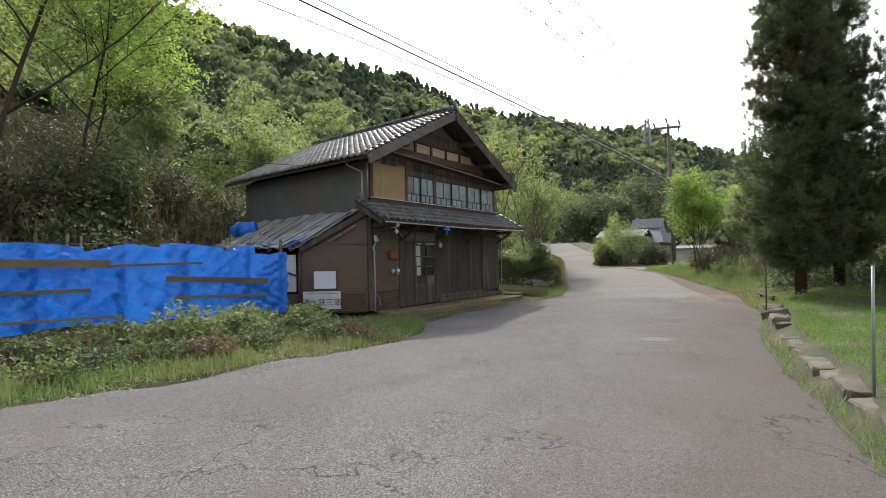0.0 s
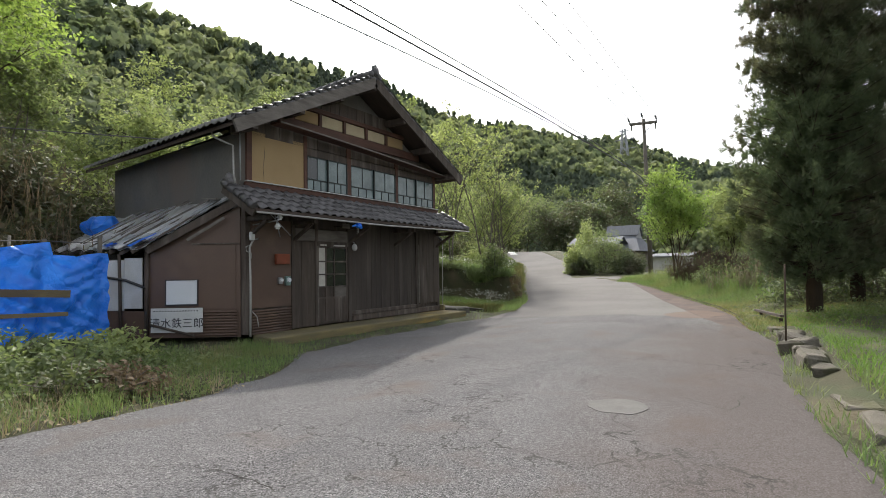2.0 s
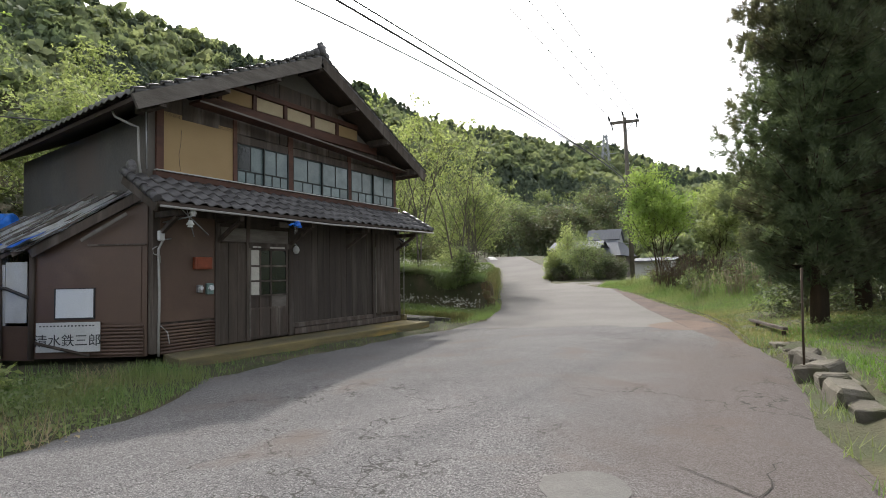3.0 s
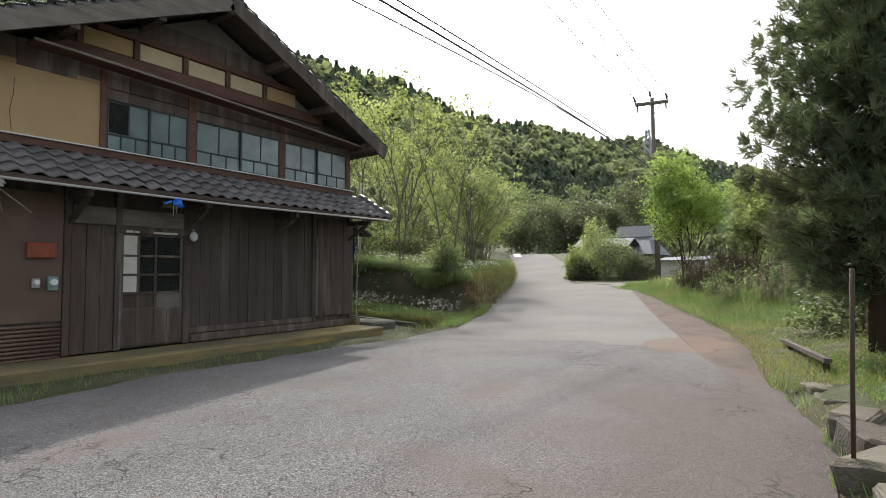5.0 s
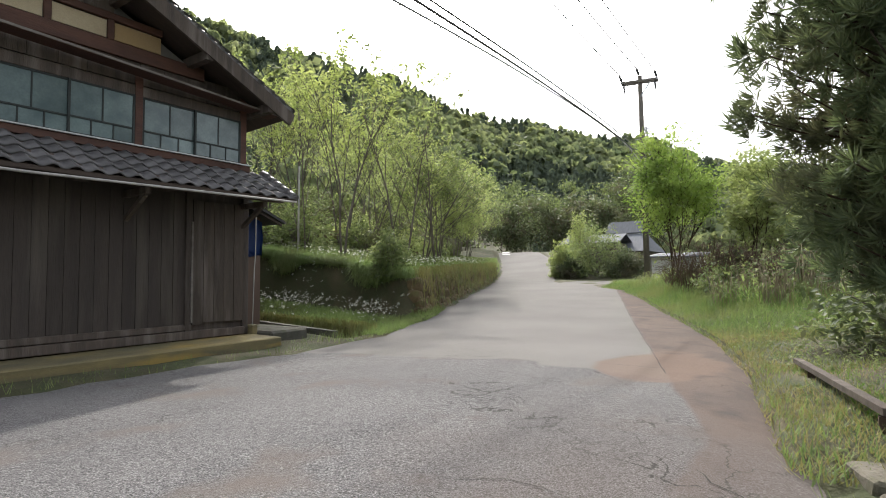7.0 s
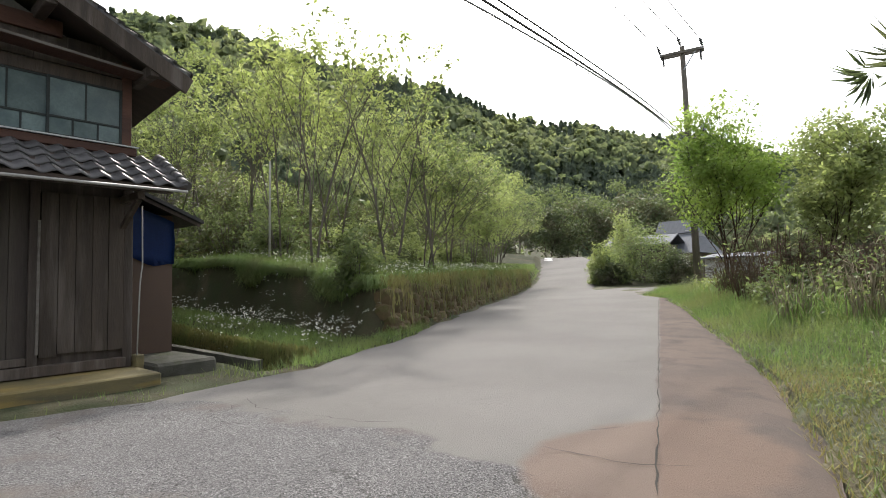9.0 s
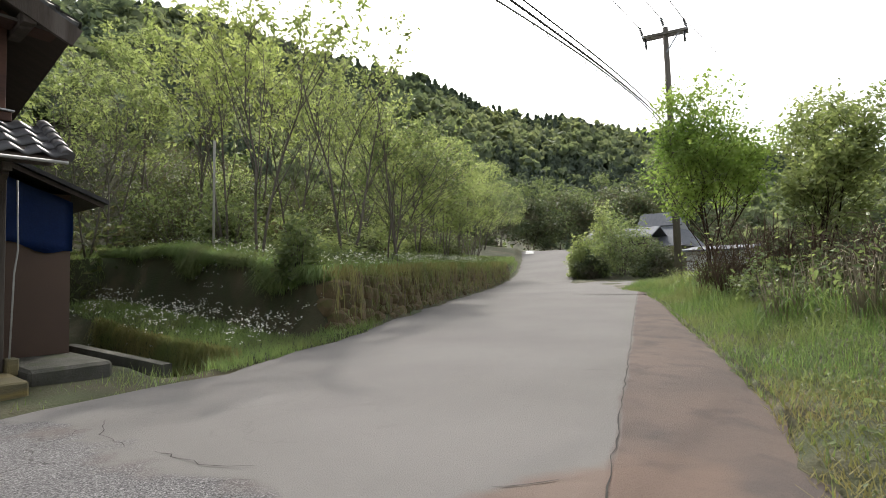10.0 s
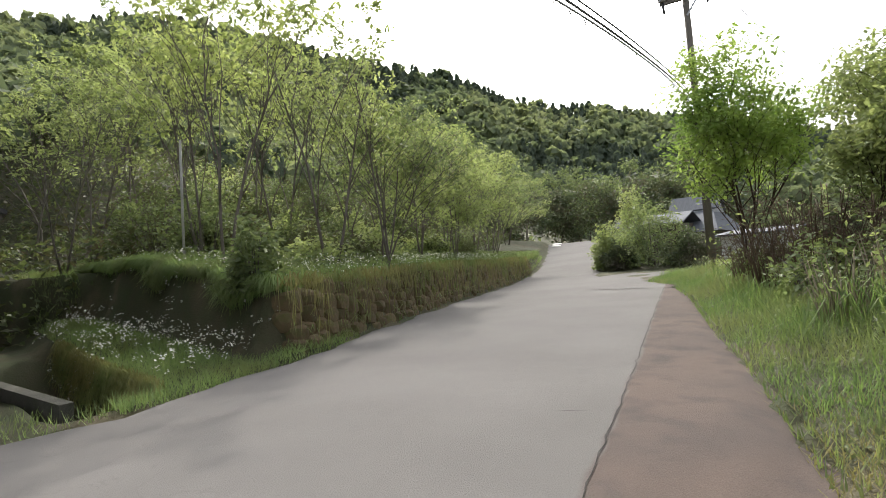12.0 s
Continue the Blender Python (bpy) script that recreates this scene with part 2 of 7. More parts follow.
def road_material():
    m, t, b = material("worn_asphalt", 0.95, 0, 0.12)
    v = coords(t)
    sep = t.nodes.new("ShaderNodeSeparateXYZ")
    t.links.new(v, sep.inputs[0])
    x, y = sep.outputs[0], sep.outputs[1]
    wav = noise_fac(t, v, 1.1, 3, 0.3, 0.7)
    # chippings of the old surface
    vor = node(t, "TexVoronoi", Scale=90.0)
    t.links.new(v, vor.inputs["Vector"])
    chips = noise_fac(t, v, 110, 3, 0.38, 0.66)
    old = mix(t, noise_fac(t, v, 0.5, 4), (0.178, 0.172, 0.173), (0.138, 0.134, 0.136))
    old = mix(t, chips, tuple(0.30 * q for q in (0.15, 0.147, 0.148)), old)
    hs = node(t, "MapRange", From_Min=0.0, From_Max=1.0, To_Min=0.5, To_Max=1.95)
    t.links.new(vor.outputs["Color"], hs.inputs["Value"])
    sc = t.nodes.new("ShaderNodeVectorMath")
    sc.operation = "SCALE"
    t.links.new(old, sc.inputs[0])
    t.links.new(hs.outputs["Result"], sc.inputs["Scale"])
    old = sc.outputs[0]
    old = mix(t, noise_fac(t, v, 0.9, 5, 0.56, 0.74), old, (0.115, 0.098, 0.088))
    # the smoother later surface
    late = mix(t, noise_fac(t, v, 0.35, 4), (0.168, 0.160, 0.153), (0.140, 0.133, 0.127))
    late = mix(t, math_node(t, "MULTIPLY", noise_fac(t, v, 160, 2, 0.35, 0.65), 0.22), late, (0.10, 0.096, 0.09))
    edge_y = math_node(t, "ADD", math_node(t, "MULTIPLY", x, -0.04), math_node(t, "MULTIPLY", wav, 0.6))
    zone = node(t, "MapRange", From_Min=18.62, From_Max=18.74)
    t.links.new(math_node(t, "SUBTRACT", y, edge_y), zone.inputs["Value"])
    col = mix(t, zone.outputs["Result"], old, late)
    # reddish strip along the right-hand side, past a joint
    red = mix(t, noise_fac(t, v, 0.8, 5), (0.108, 0.088, 0.079), (0.138, 0.106, 0.090))
    red = mix(t, noise_fac(t, v, 2.2, 6, 0.5, 0.7), red, (0.082, 0.070, 0.067))
    red = mix(t, math_node(t, "MULTIPLY", noise_fac(t, v, 120, 3, 0.35, 0.65), 0.35), red, (0.055, 0.046, 0.042))
    joint = math_node(t, "ADD", x, math_node(t, "MULTIPLY", math_node(t, "MAXIMUM", math_node(t, "SUBTRACT", y, 17.0), 0.0), 0.345))
    joint = math_node(t, "ADD", joint, math_node(t, "MULTIPLY", wav, 0.07))
    strip = node(t, "MapRange", From_Min=-2.12, From_Max=-2.06)
    t.links.new(joint, strip.inputs["Value"])
    inner = node(t, "MapRange", From_Min=15.6, From_Max=18.5)
    t.links.new(math_node(t, "ADD", y, math_node(t, "MULTIPLY", wav, 1.5)), inner.inputs["Value"])
    col = mix(t, math_node(t, "MULTIPLY", strip.outputs["Result"], inner.outputs["Result"]), col, red)
    # brown wash by the patch and along the right edge
    px, py = math_node(t, "SUBTRACT", x, -3.1), math_node(t, "SUBTRACT", y, 19.8)
    rad = math_node(t, "ADD", math_node(t, "MULTIPLY", px, px), math_node(t, "MULTIPLY", math_node(t, "MULTIPLY", py, py), 0.35))
    blot = node(t, "MapRange", From_Min=0.75, From_Max=0.58)
    t.links.new(math_node(t, "ADD", rad, math_node(t, "MULTIPLY", wav, 0.45)), blot.inputs["Value"])
    col = mix(t, math_node(t, "MULTIPLY", blot.outputs["Result"], 0.75), col, (0.150, 0.108, 0.087))
    rim = node(t, "MapRange", From_Min=-0.9, From_Max=0.5)
    t.links.new(math_node(t, "ADD", math_node(t, "ADD", x, math_node(t, "MULTIPLY", y, 0.17)), math_node(t, "MULTIPLY", wav, 0.9)), rim.inputs["Value"])
    early = node(t, "MapRange", From_Min=18.0, From_Max=15.0)
    t.links.new(y, early.inputs["Value"])
    col = mix(t, math_node(t, "MULTIPLY", math_node(t, "MULTIPLY", rim.outputs["Result"], early.outputs["Result"]), 0.6), col, (0.090, 0.072, 0.064))
    # cracks
    warp = t.nodes.new("ShaderNodeVectorMath")
    warp.operation = "ADD"
    nz = node(t, "TexNoise", Scale=2.5, Detail=5.0)
    t.links.new(v, nz.inputs["Vector"])
    t.links.new(v, warp.inputs[0])
    t.links.new(nz.outputs["Color"], warp.inputs[1])
    cr = node(t, "TexVoronoi", Scale=0.85)
    cr.feature = "DISTANCE_TO_EDGE"
    t.links.new(warp.outputs[0], cr.inputs["Vector"])
    line = node(t, "MapRange", From_Min=0.011, From_Max=0.004)
    t.links.new(cr.outputs["Distance"], line.inputs["Value"])
    cracked = math_node(t, "MULTIPLY", line.outputs["Result"], noise_fac(t, v, 0.32, 3, 0.47, 0.55))
    cracked = math_node(t, "MULTIPLY", cracked, math_node(t, "SUBTRACT", 1.0, math_node(t, "MULTIPLY", zone.outputs["Result"], 0.85)))
    col = mix(t, math_node(t, "MULTIPLY", cracked, 0.8), col, (0.035, 0.033, 0.03))
    t.links.new(col, b.inputs["Base Color"])
    bump(t, b, math_node(t, "SUBTRACT", chips, cracked), 0.45, 0.006)
    return m


M_ROAD = road_material()
ys = np.concatenate([np.arange(-40, -6, 2.0), np.arange(-6, 76.1, 0.5)])
us = np.linspace(0, 1, 25)
wig = 0.09 * np.sin(ys * 2.1) + 0.07 * np.sin(ys * 5.3 + 1) + 0.06 * np.sin(ys * 9.7)
L = along(LEFT_EDGE, ys) + wig
R = along(RIGHT_EDGE, ys) + 0.05 * np.sin(ys * 3.1)
X = L[:, None] * (1 - us) + R[:, None] * us
Y = np.repeat(ys[:, None], len(us), 1)
Z = road_z(X, Y) + 0.004 * np.sin(X * 3 + Y) * (1 - np.abs(2 * us - 1)) - 0.05 * ((us < 0.01) | (us > 0.99))
n, k = len(us), len(ys)
i = (np.arange(k - 1)[:, None] * n + np.arange(n - 1)[None, :]).ravel()
road = tagged(new("road", fast_mesh("road", np.stack([X, Y, Z], -1).reshape(-1, 3), np.stack([i, i + 1, i + n + 1, i + n], 1), M_ROAD, True)),
              "worn cracked grey asphalt lane with reddish edge strip", "road", kind="structure")
# lane that turns off behind the pole
SIDE_L, SIDE_R = [(35, -11.5), (42, -14.0), (46, -12.6), (70, -11.0)], [(35, -8.2), (42, -8.9), (46, -8.3), (70, -6.4)]
ys = np.arange(35.0, 70.1, 0.5)
X = along(SIDE_L, ys)[:, None] * (1 - us) + along(SIDE_R, ys)[:, None] * us
Y = np.repeat(ys[:, None], len(us), 1)
Z = np.minimum(along(RISE, Y), 0.6) + 0.012
i = (np.arange(len(ys) - 1)[:, None] * n + np.arange(n - 1)[None, :]).ravel()
tagged(new("side_road", fast_mesh("side_road", np.stack([X, Y, Z], -1).reshape(-1, 3), np.stack([i, i + 1, i + n + 1, i + n], 1), M_ROAD, True)),
       "grey asphalt lane that branches off behind the utility pole", "road", kind="structure")


def at_ground(x, y):
    return float(ground_z(np.array([x]), np.array([float(y)]))[0])

# ---- the old house ----
M_GLASS_FROST = surface("frosted_window_pane", (0.17, 0.225, 0.225), (0.10, 0.14, 0.145), 2.5, 30, 0.22, relief=0.05, spec=0.6, vary=0.45)
M_GLASS_DARK = surface("dark_old_glass", (0.012, 0.015, 0.016), (0.02, 0.024, 0.024), 2, 20, 0.12, relief=0.04, spec=0.6)
M_PAPER = surface("white_paper_pane", (0.62, 0.60, 0.54), (0.52, 0.50, 0.44), 4, 40, 0.8, relief=0.1)
M_WHITE = surface("weathered_white_paint", (0.62, 0.63, 0.62), (0.52, 0.53, 0.52), 2.5, 50, 0.55, c3=(0.44, 0.43, 0.40), relief=0.1)
M_WHITE_CLEAN = surface("white_enamel", (0.72, 0.75, 0.78), (0.66, 0.69, 0.72), 2, 50, 0.35, relief=0.03)
M_INK = surface("black_paint", (0.035, 0.035, 0.04), (0.05, 0.05, 0.055), 8, 60, 0.6, relief=0.0)
M_SIDE_WALL = surface("dark_side_boarding", (0.155, 0.145, 0.13), (0.115, 0.115, 0.108), 1.2, 25, 0.85, (1, 1, 0.6), c3=(0.13, 0.11, 0.095), relief=0.4)
M_SOFFIT = surface("dark_soffit_boards", (0.085, 0.064, 0.052), (0.065, 0.050, 0.042), 3, 30, 0.9, (3, 0.5, 1), relief=0.3)
M_KERB = surface("yellow_stained_concrete", (0.23, 0.185, 0.085), (0.12, 0.11, 0.07), 1.6, 45, 0.9, (1, 0.5, 3), c3=(0.34, 0.235, 0.06), relief=0.5)
M_PIPE = surface("grey_plastic_pipe", (0.42, 0.41, 0.39), (0.33, 0.32, 0.30), 5, 50, 0.5, relief=0.05)
M_RED = surface("faded_red_box", (0.30, 0.075, 0.035), (0.22, 0.06, 0.03), 6, 50, 0.5, relief=0.05)
M_GREEN_METER = surface("grey_green_meter", (0.20, 0.30, 0.28), (0.14, 0.20, 0.19), 8, 50, 0.3, relief=0.05)


def tarp_material():
    """Woven plastic: light shines through it, small creases."""
    m, t, bb = material("blue_tarpaulin", 0.32, 0, 0.5)
    v = coords(t)
    col = mix(t, noise_fac(t, v, 2.0, 4), (0.02, 0.17, 0.74), (0.03, 0.23, 0.85))
    col = mix(t, noise_fac(t, v, 0.9, 4, 0.5, 0.7), col, (0.032, 0.25, 0.88))
    t.links.new(col, bb.inputs["Base Color"])
    cre = node(t, "TexVoronoi", Scale=1.9)
    cre.feature = "DISTANCE_TO_EDGE"
    warp = t.nodes.new("ShaderNodeVectorMath")
    warp.operation = "ADD"
    nz = node(t, "TexNoise", Scale=3.0, Detail=4.0)
    t.links.new(v, nz.inputs["Vector"])
    t.links.new(v, warp.inputs[0])
    t.links.new(nz.outputs["Color"], warp.inputs[1])
    t.links.new(warp.outputs[0], cre.inputs["Vector"])
    edge = node(t, "MapRange", From_Min=0.0, From_Max=0.16)
    t.links.new(cre.outputs["Distance"], edge.inputs["Value"])
    bump(t, bb, edge.outputs["Result"], 0.5, 0.035)
    tr = t.nodes.new("ShaderNodeBsdfTranslucent")
    t.links.new(col, tr.inputs["Color"])
    ms = t.nodes.new("ShaderNodeMixShader")
    ms.inputs[0].default_value = 0.22
    t.links.new(bb.outputs[0], ms.inputs[1])
    t.links.new(tr.outputs[0], ms.inputs[2])
    t.links.new(ms.outputs[0], t.nodes["Material Output"].inputs[0])
    return m


M_BLUE = tarp_material()
M_NAVY = surface("faded_blue_sheet", (0.010, 0.040, 0.17), (0.013, 0.05, 0.21), 2, 40, 0.4, relief=0.1)
M_SILVER = surface("weathered_roof_sheet", (0.92, 0.92, 0.94), (0.74, 0.73, 0.74), 2.2, 14, 0.30, (1, 3, 1), c3=(0.52, 0.49, 0.47), relief=0.5, vary=0.25, metal=0.0, dist=0.03, spec=0.7)
M_PLASTIC = surface("pale_plastic_sheet", (0.84, 0.86, 0.90), (0.72, 0.76, 0.84), 4, 30, 0.2, relief=0.2)
M_SOOT = surface("black_rubbish_sheet", (0.04, 0.04, 0.042), (0.06, 0.056, 0.054), 6, 30, 0.5, relief=0.5)

SHEAR = 0.10
HX, UX = -10.95, -11.05          # lower and upper front walls
Y0, Y1 = 11.85, 19.55            # side walls
BACK = -17.9
house = thing("old_house", HX, 15.67, -0.1, "two-storey weathered dark wooden house with tiled gable roof", "house")


def lean(bm):
    """The side walls run back a little askew."""
    for v in bm.verts:
        if v.co.x < -11.2:
            v.co.y += SHEAR * (-11.2 - v.co.x)


def hpart(name, bm, mat, parent=None, label=""):
    lean(bm)
    for v in bm.verts:
        v.co -= house.location
    ob = part(name, bm, mat, parent or house, label)
    return ob


# walls
b = bmesh.new()
box(b, BACK, HX - 0.03, Y0 + 0.02, Y1 - 0.02, -0.05, 2.75)
hpart("wall", b, M_WOOD, label="dark weathered lower storey wall")
b = bmesh.new()
box(b, BACK, UX - 0.03, Y0, Y1, 2.75, 4.42)
prism(b, [(Y0, 4.42), (15.67, 6.36), (Y1, 4.42)], BACK, UX - 0.03)
hpart("wall", b, M_SIDE_WALL, label="dark upper storey and gable wall")

# posts and beams of the front
for y, w in ((11.93, 0.14), (13.22, 0.10), (13.98, 0.10), (15.19, 0.14), (18.30, 0.12), (19.48, 0.13)):
    b = bmesh.new()
    box(b, HX - 0.1, HX + 0.035, y - w / 2, y + w / 2, -0.06, 2.75, 0.008)
    hpart("post", b, M_WOOD)
b = bmesh.new()
box(b, HX - 0.06, HX + 0.05, 13.98, 15.2, 1.94, 2.06, 0.01)
hpart("lintel", b, M_WOOD)
b = bmesh.new()
box(b, HX - 0.04, HX + 0.02, 13.3, 15.12, 2.06, 2.36, 0.01)
hpart("transom_board", b, M_WOOD_GREY, label="pale worn board above the door")
b = bmesh.new()
box(b, HX - 0.05, HX + 0.07, 15.26, 19.45, -0.05, 0.10, 0.012)
hpart("sill_beam", b, M_WOOD)
b = bmesh.new()
box(b, HX - 0.05, HX + 0.035, 15.26, 18.24, 0.11, 0.22, 0.012)
hpart("sill_beam", b, M_WOOD)
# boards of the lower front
# planks and door: the eave's shade is darkened into this wood colour
M_WOOD_SHADED = surface("shade_darkened_board", (0.066, 0.053, 0.045), (0.050, 0.041, 0.036), 2, 25, 0.8, (3, 3, 0.3), c3=(0.085, 0.072, 0.06), relief=0.4, vary=0.3)
edges_y = np.linspace(15.26, 18.24, 15)
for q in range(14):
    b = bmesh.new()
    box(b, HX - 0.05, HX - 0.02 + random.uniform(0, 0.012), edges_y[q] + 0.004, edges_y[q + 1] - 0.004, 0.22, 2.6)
    hpart("plank", b, M_WOOD_SHADED)
edges_y = np.linspace(18.37, 19.42, 6)
M_WOOD_PALE = surface("pale_weathered_plank", (0.085, 0.066, 0.052), (0.055, 0.044, 0.036), 3, 30, 0.8, (3, 3, 0.35), c3=(0.12, 0.10, 0.085), relief=0.5, vary=0.4)
for q in range(5):
    b = bmesh.new()
    box(b, HX - 0.02, HX + 0.03 + random.uniform(0, 0.012), edges_y[q] + 0.004, edges_y[q + 1] - 0.004, 0.22 + random.uniform(-0.03, 0.02), 2.5)
    hpart("plank", b, M_WOOD_PALE)
b = bmesh.new()
box(b, HX, HX + 0.06, 18.33, 18.365, 0.25, 2.1)
hpart("batten", b, M_WOOD_GREY)
for q in range(3):
    b = bmesh.new()
    box(b, HX - 0.03, HX + 0.012 + 0.006 * (q % 2), 13.28 + q * 0.215, 13.487 + q * 0.215, -0.05, 2.03)
    hpart("plank", b, M_WOOD_PALE)
# brown sheet metal with a ribbed skirt, left of the door
b = bmesh.new()
box(b, HX - 0.03, HX + 0.01, 12.02, 13.16, 0.5, 2.5)
hpart("sheet_panel", b, M_SHEET)
for q in range(9):
    z = -0.06 + q * 0.062
    b = bmesh.new()
    tube(b, [(HX + 0.0, 12.02, z), (HX + 0.0, 13.16, z)], 0.028, 6)
    hpart("skirt_rib", b, M_SHEET)

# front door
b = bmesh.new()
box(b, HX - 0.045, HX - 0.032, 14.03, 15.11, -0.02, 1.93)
door = hpart("door", b, M_WOOD_SHADED, label="closed wooden sliding door with old panes")
for y in (14.05, 14.32, 14.62, 15.09):
    b = bmesh.new()
    box(b, -0.035, 0.005, y - 0.022 - 15.67, y + 0.022 - 15.67, 0.08, 2.03)
    part("stile", b, M_WOOD, door)
for z in (0.0, 0.62, 0.90, 1.22, 1.55, 1.92):
    b = bmesh.new()
    box(b, -0.033, 0.008, 14.03 - 15.67, 15.11 - 15.67, z + 0.08, z + 0.12)
    part("rail", b, M_WOOD, door)
for z0, z1 in ((0.92, 1.2), (1.24, 1.53), (1.57, 1.90)):
    b = bmesh.new()
    box(b, -0.025, -0.005, 14.072 - 15.67, 14.298 - 15.67, z0 + 0.1, z1 + 0.1)
    part("paper_pane", b, M_PAPER, door, "white papered pane")
    b = bmesh.new()
    box(b, -0.028, -0.012, 14.342 - 15.67, 15.068 - 15.67, z0 + 0.1, z1 + 0.1)
    part("pane", b, M_GLASS_DARK, door, "dark dusty glass pane")
b = bmesh.new()
box(b, -0.028, -0.004, 14.64 - 15.67, 15.07 - 15.67, 0.74, 1.02, 0.004)
part("panel", b, M_WOOD_GREY, door, "grey board panel")
for q in range(4):
    b = bmesh.new()
    box(b, -0.03, -0.008 + 0.005 * (q % 2), 14.07 - 15.67 + q * 0.256, 14.32 - 15.67 + q * 0.256, 0.12, 0.70)
    part("panel", b, M_WOOD, door)
b = bmesh.new()
box(b, HX + 0.02, HX + 0.05, 13.99, 14.025, 0.0, 1.35)
hpart("batten", b, M_WOOD_GREY)
for y0, y1 in ((14.08, 14.2), (14.22, 14.3), (14.55, 14.98)):
    b = bmesh.new()
    box(b, HX + 0.05, HX + 0.056, y0, y1, 1.945, 1.985)
    hpart("paper_strip", b, M_PAPER, label="torn white paper strip on the lintel")

# upper front: plaster panel, posts, sill and windows
b = bmesh.new()
box(b, UX - 0.04, UX, 12.14, 13.68, 3.3, 4.5)
hpart("plaster_panel", b, M_OCHRE, label="ochre plaster panel with a thin crack")
b = bmesh.new()
tube(b, [(UX + 0.002, 12.48, 3.4), (UX + 0.002, 12.45, 3.7), (UX + 0.002, 12.49, 3.95), (UX + 0.002, 12.5, 4.2)], 0.004, 4)
hpart("crack", b, M_INK)
for y, w in ((12.06, 0.14), (13.73, 0.10), (15.30, 0.16), (17.42, 0.13), (19.47, 0.14)):
    b = bmesh.new()
    box(b, UX - 0.08, UX + 0.03, y - w / 2, y + w / 2, 3.2, 4.7, 0.006)
    hpart("post", b, M_WOOD_RED)
b = bmesh.new()
box(b, UX - 0.06, UX + 0.07, 11.95, 19.6, 3.2, 3.325, 0.008)
hpart("sill_beam", b, M_WOOD_RED)
b = bmesh.new()
box(b, UX + 0.0, UX + 0.10, 11.95, 19.62, 3.33, 3.352)
hpart("flashing", b, M_WHITE, label="pale weathered flashing strip above the lower roof")
b = bmesh.new()
box(b, UX - 0.06, UX + 0.02, 13.7, 19.5, 4.22, 4.40, 0.006)
hpart("head_beam", b, M_WOOD)
for q in range(18):
    b = bmesh.new()
    box(b, UX - 0.025, UX + 0.004 * (q % 3), 12.1 + q * 0.411 + 0.004, 12.1 + (q + 1) * 0.411 - 0.004, 4.42, 4.85)
    hpart("board", b, M_WOOD)


def sash(y0, y1, xoff):
    """One sliding sash: two tall panes above three small ones."""
    w = bmesh.new()
    x0, x1 = UX - 0.05 + xoff, UX - 0.02 + xoff
    for y in (y0 + 0.018, y1 - 0.018):
        box(w, x0, x1, y - 0.018, y + 0.018, 3.35, 4.22)
    mid = (y0 + y1) / 2
    box(w, x0, x1 - 0.004, mid - 0.011, mid + 0.011, 3.63, 4.22)
    for q in (1, 2):
        y = y0 + (y1 - y0) * q / 3
        box(w, x0, x1 - 0.004, y - 0.011, y + 0.011, 3.35, 3.63)
    for z in (3.365, 3.63, 4.205):
        box(w, x0, x1 - 0.002, y0, y1, z - 0.015, z + 0.015)
    fr = hpart("window_frame", w, M_WOOD_FRAME)
    for a, c, z0, z1 in ((y0 + 0.036, mid - 0.011, 3.645, 4.19), (mid + 0.011, y1 - 0.036, 3.645, 4.19),
                         *[(y0 + (y1 - y0) * q / 3 + 0.012, y0 + (y1 - y0) * (q + 1) / 3 - 0.012, 3.38, 3.615) for q in range(3)]):
        g = bmesh.new()
        box(g, x0 + 0.008, x0 + 0.014, a, c, z0, z1)
        for v in g.verts:
            v.co -= house.location
        part("pane", g, M_GLASS_FROST, fr)


M_WOOD_FRAME = surface("dark_window_wood", (0.022, 0.03, 0.03), (0.03, 0.036, 0.034), 6, 40, 0.6, relief=0.2)
for y0, y1 in ((13.78, 15.22), (15.38, 17.35), (17.49, 19.40)):
    mid = (y0 + y1) / 2
    sash(y0, mid + 0.02, 0.025)
    sash(mid - 0.02, y1, 0.06)
# dark slab over one first-window pane, standing in for an unlit gap
b = bmesh.new()
box(b, UX - 0.010, UX - 0.006, 13.83, 14.14, 3.66, 4.18)
hpart("curtain_gap", b, M_GLASS_DARK, label="dark slab standing in for an unlit gap at the first window")

# gable: beams, small posts and cream panels
b = bmesh.new()
pts = [(UX + 0.26, y, 4.74 - 0.33 * ((y - 12.6) / 7.4) ** 1.3) for y in np.linspace(12.6, 20.0, 12)]
rows_e = [[b.verts.new(Vector(p) + Vector((dx, 0, dz))) for dx, dz in ((-0.17, 0.025), (0.17, 0.025), (0.17, -0.025), (-0.17, -0.025))] for p in pts]
for p, q in zip(rows_e, rows_e[1:]):
    for k in range(4):
        b.faces.new((p[k], p[(k + 1) % 4], q[(k + 1) % 4], q[k]))
for cap in (rows_e[0], rows_e[-1]):
    b.faces.new(cap)
bmesh.ops.recalc_face_normals(b, faces=b.faces[:])
hpart("small_eave", b, M_WOOD_RED, label="sagging red-brown board eave above the windows")
b = bmesh.new()
for p, q in zip(pts, pts[1:]):
    beam(b, Vector(p) + Vector((0.175, 0, 0.0)), Vector(q) + Vector((0.175, 0, 0.0)), 0.012, 0.035)
hpart("eave_trim", b, M_WOOD_GREY, label="pale split edge of the small eave")
b = bmesh.new()
box(b, UX - 0.04, UX + 0.05, 12.9, 18.6, 4.80, 5.04, 0.01)
hpart("tie_beam", b, M_WOOD_RED)
b = bmesh.new()
box(b, UX - 0.04, UX + 0.04, 13.6, 17.8, 5.38, 5.50, 0.01)
hpart("tie_beam", b, M_WOOD_RED)
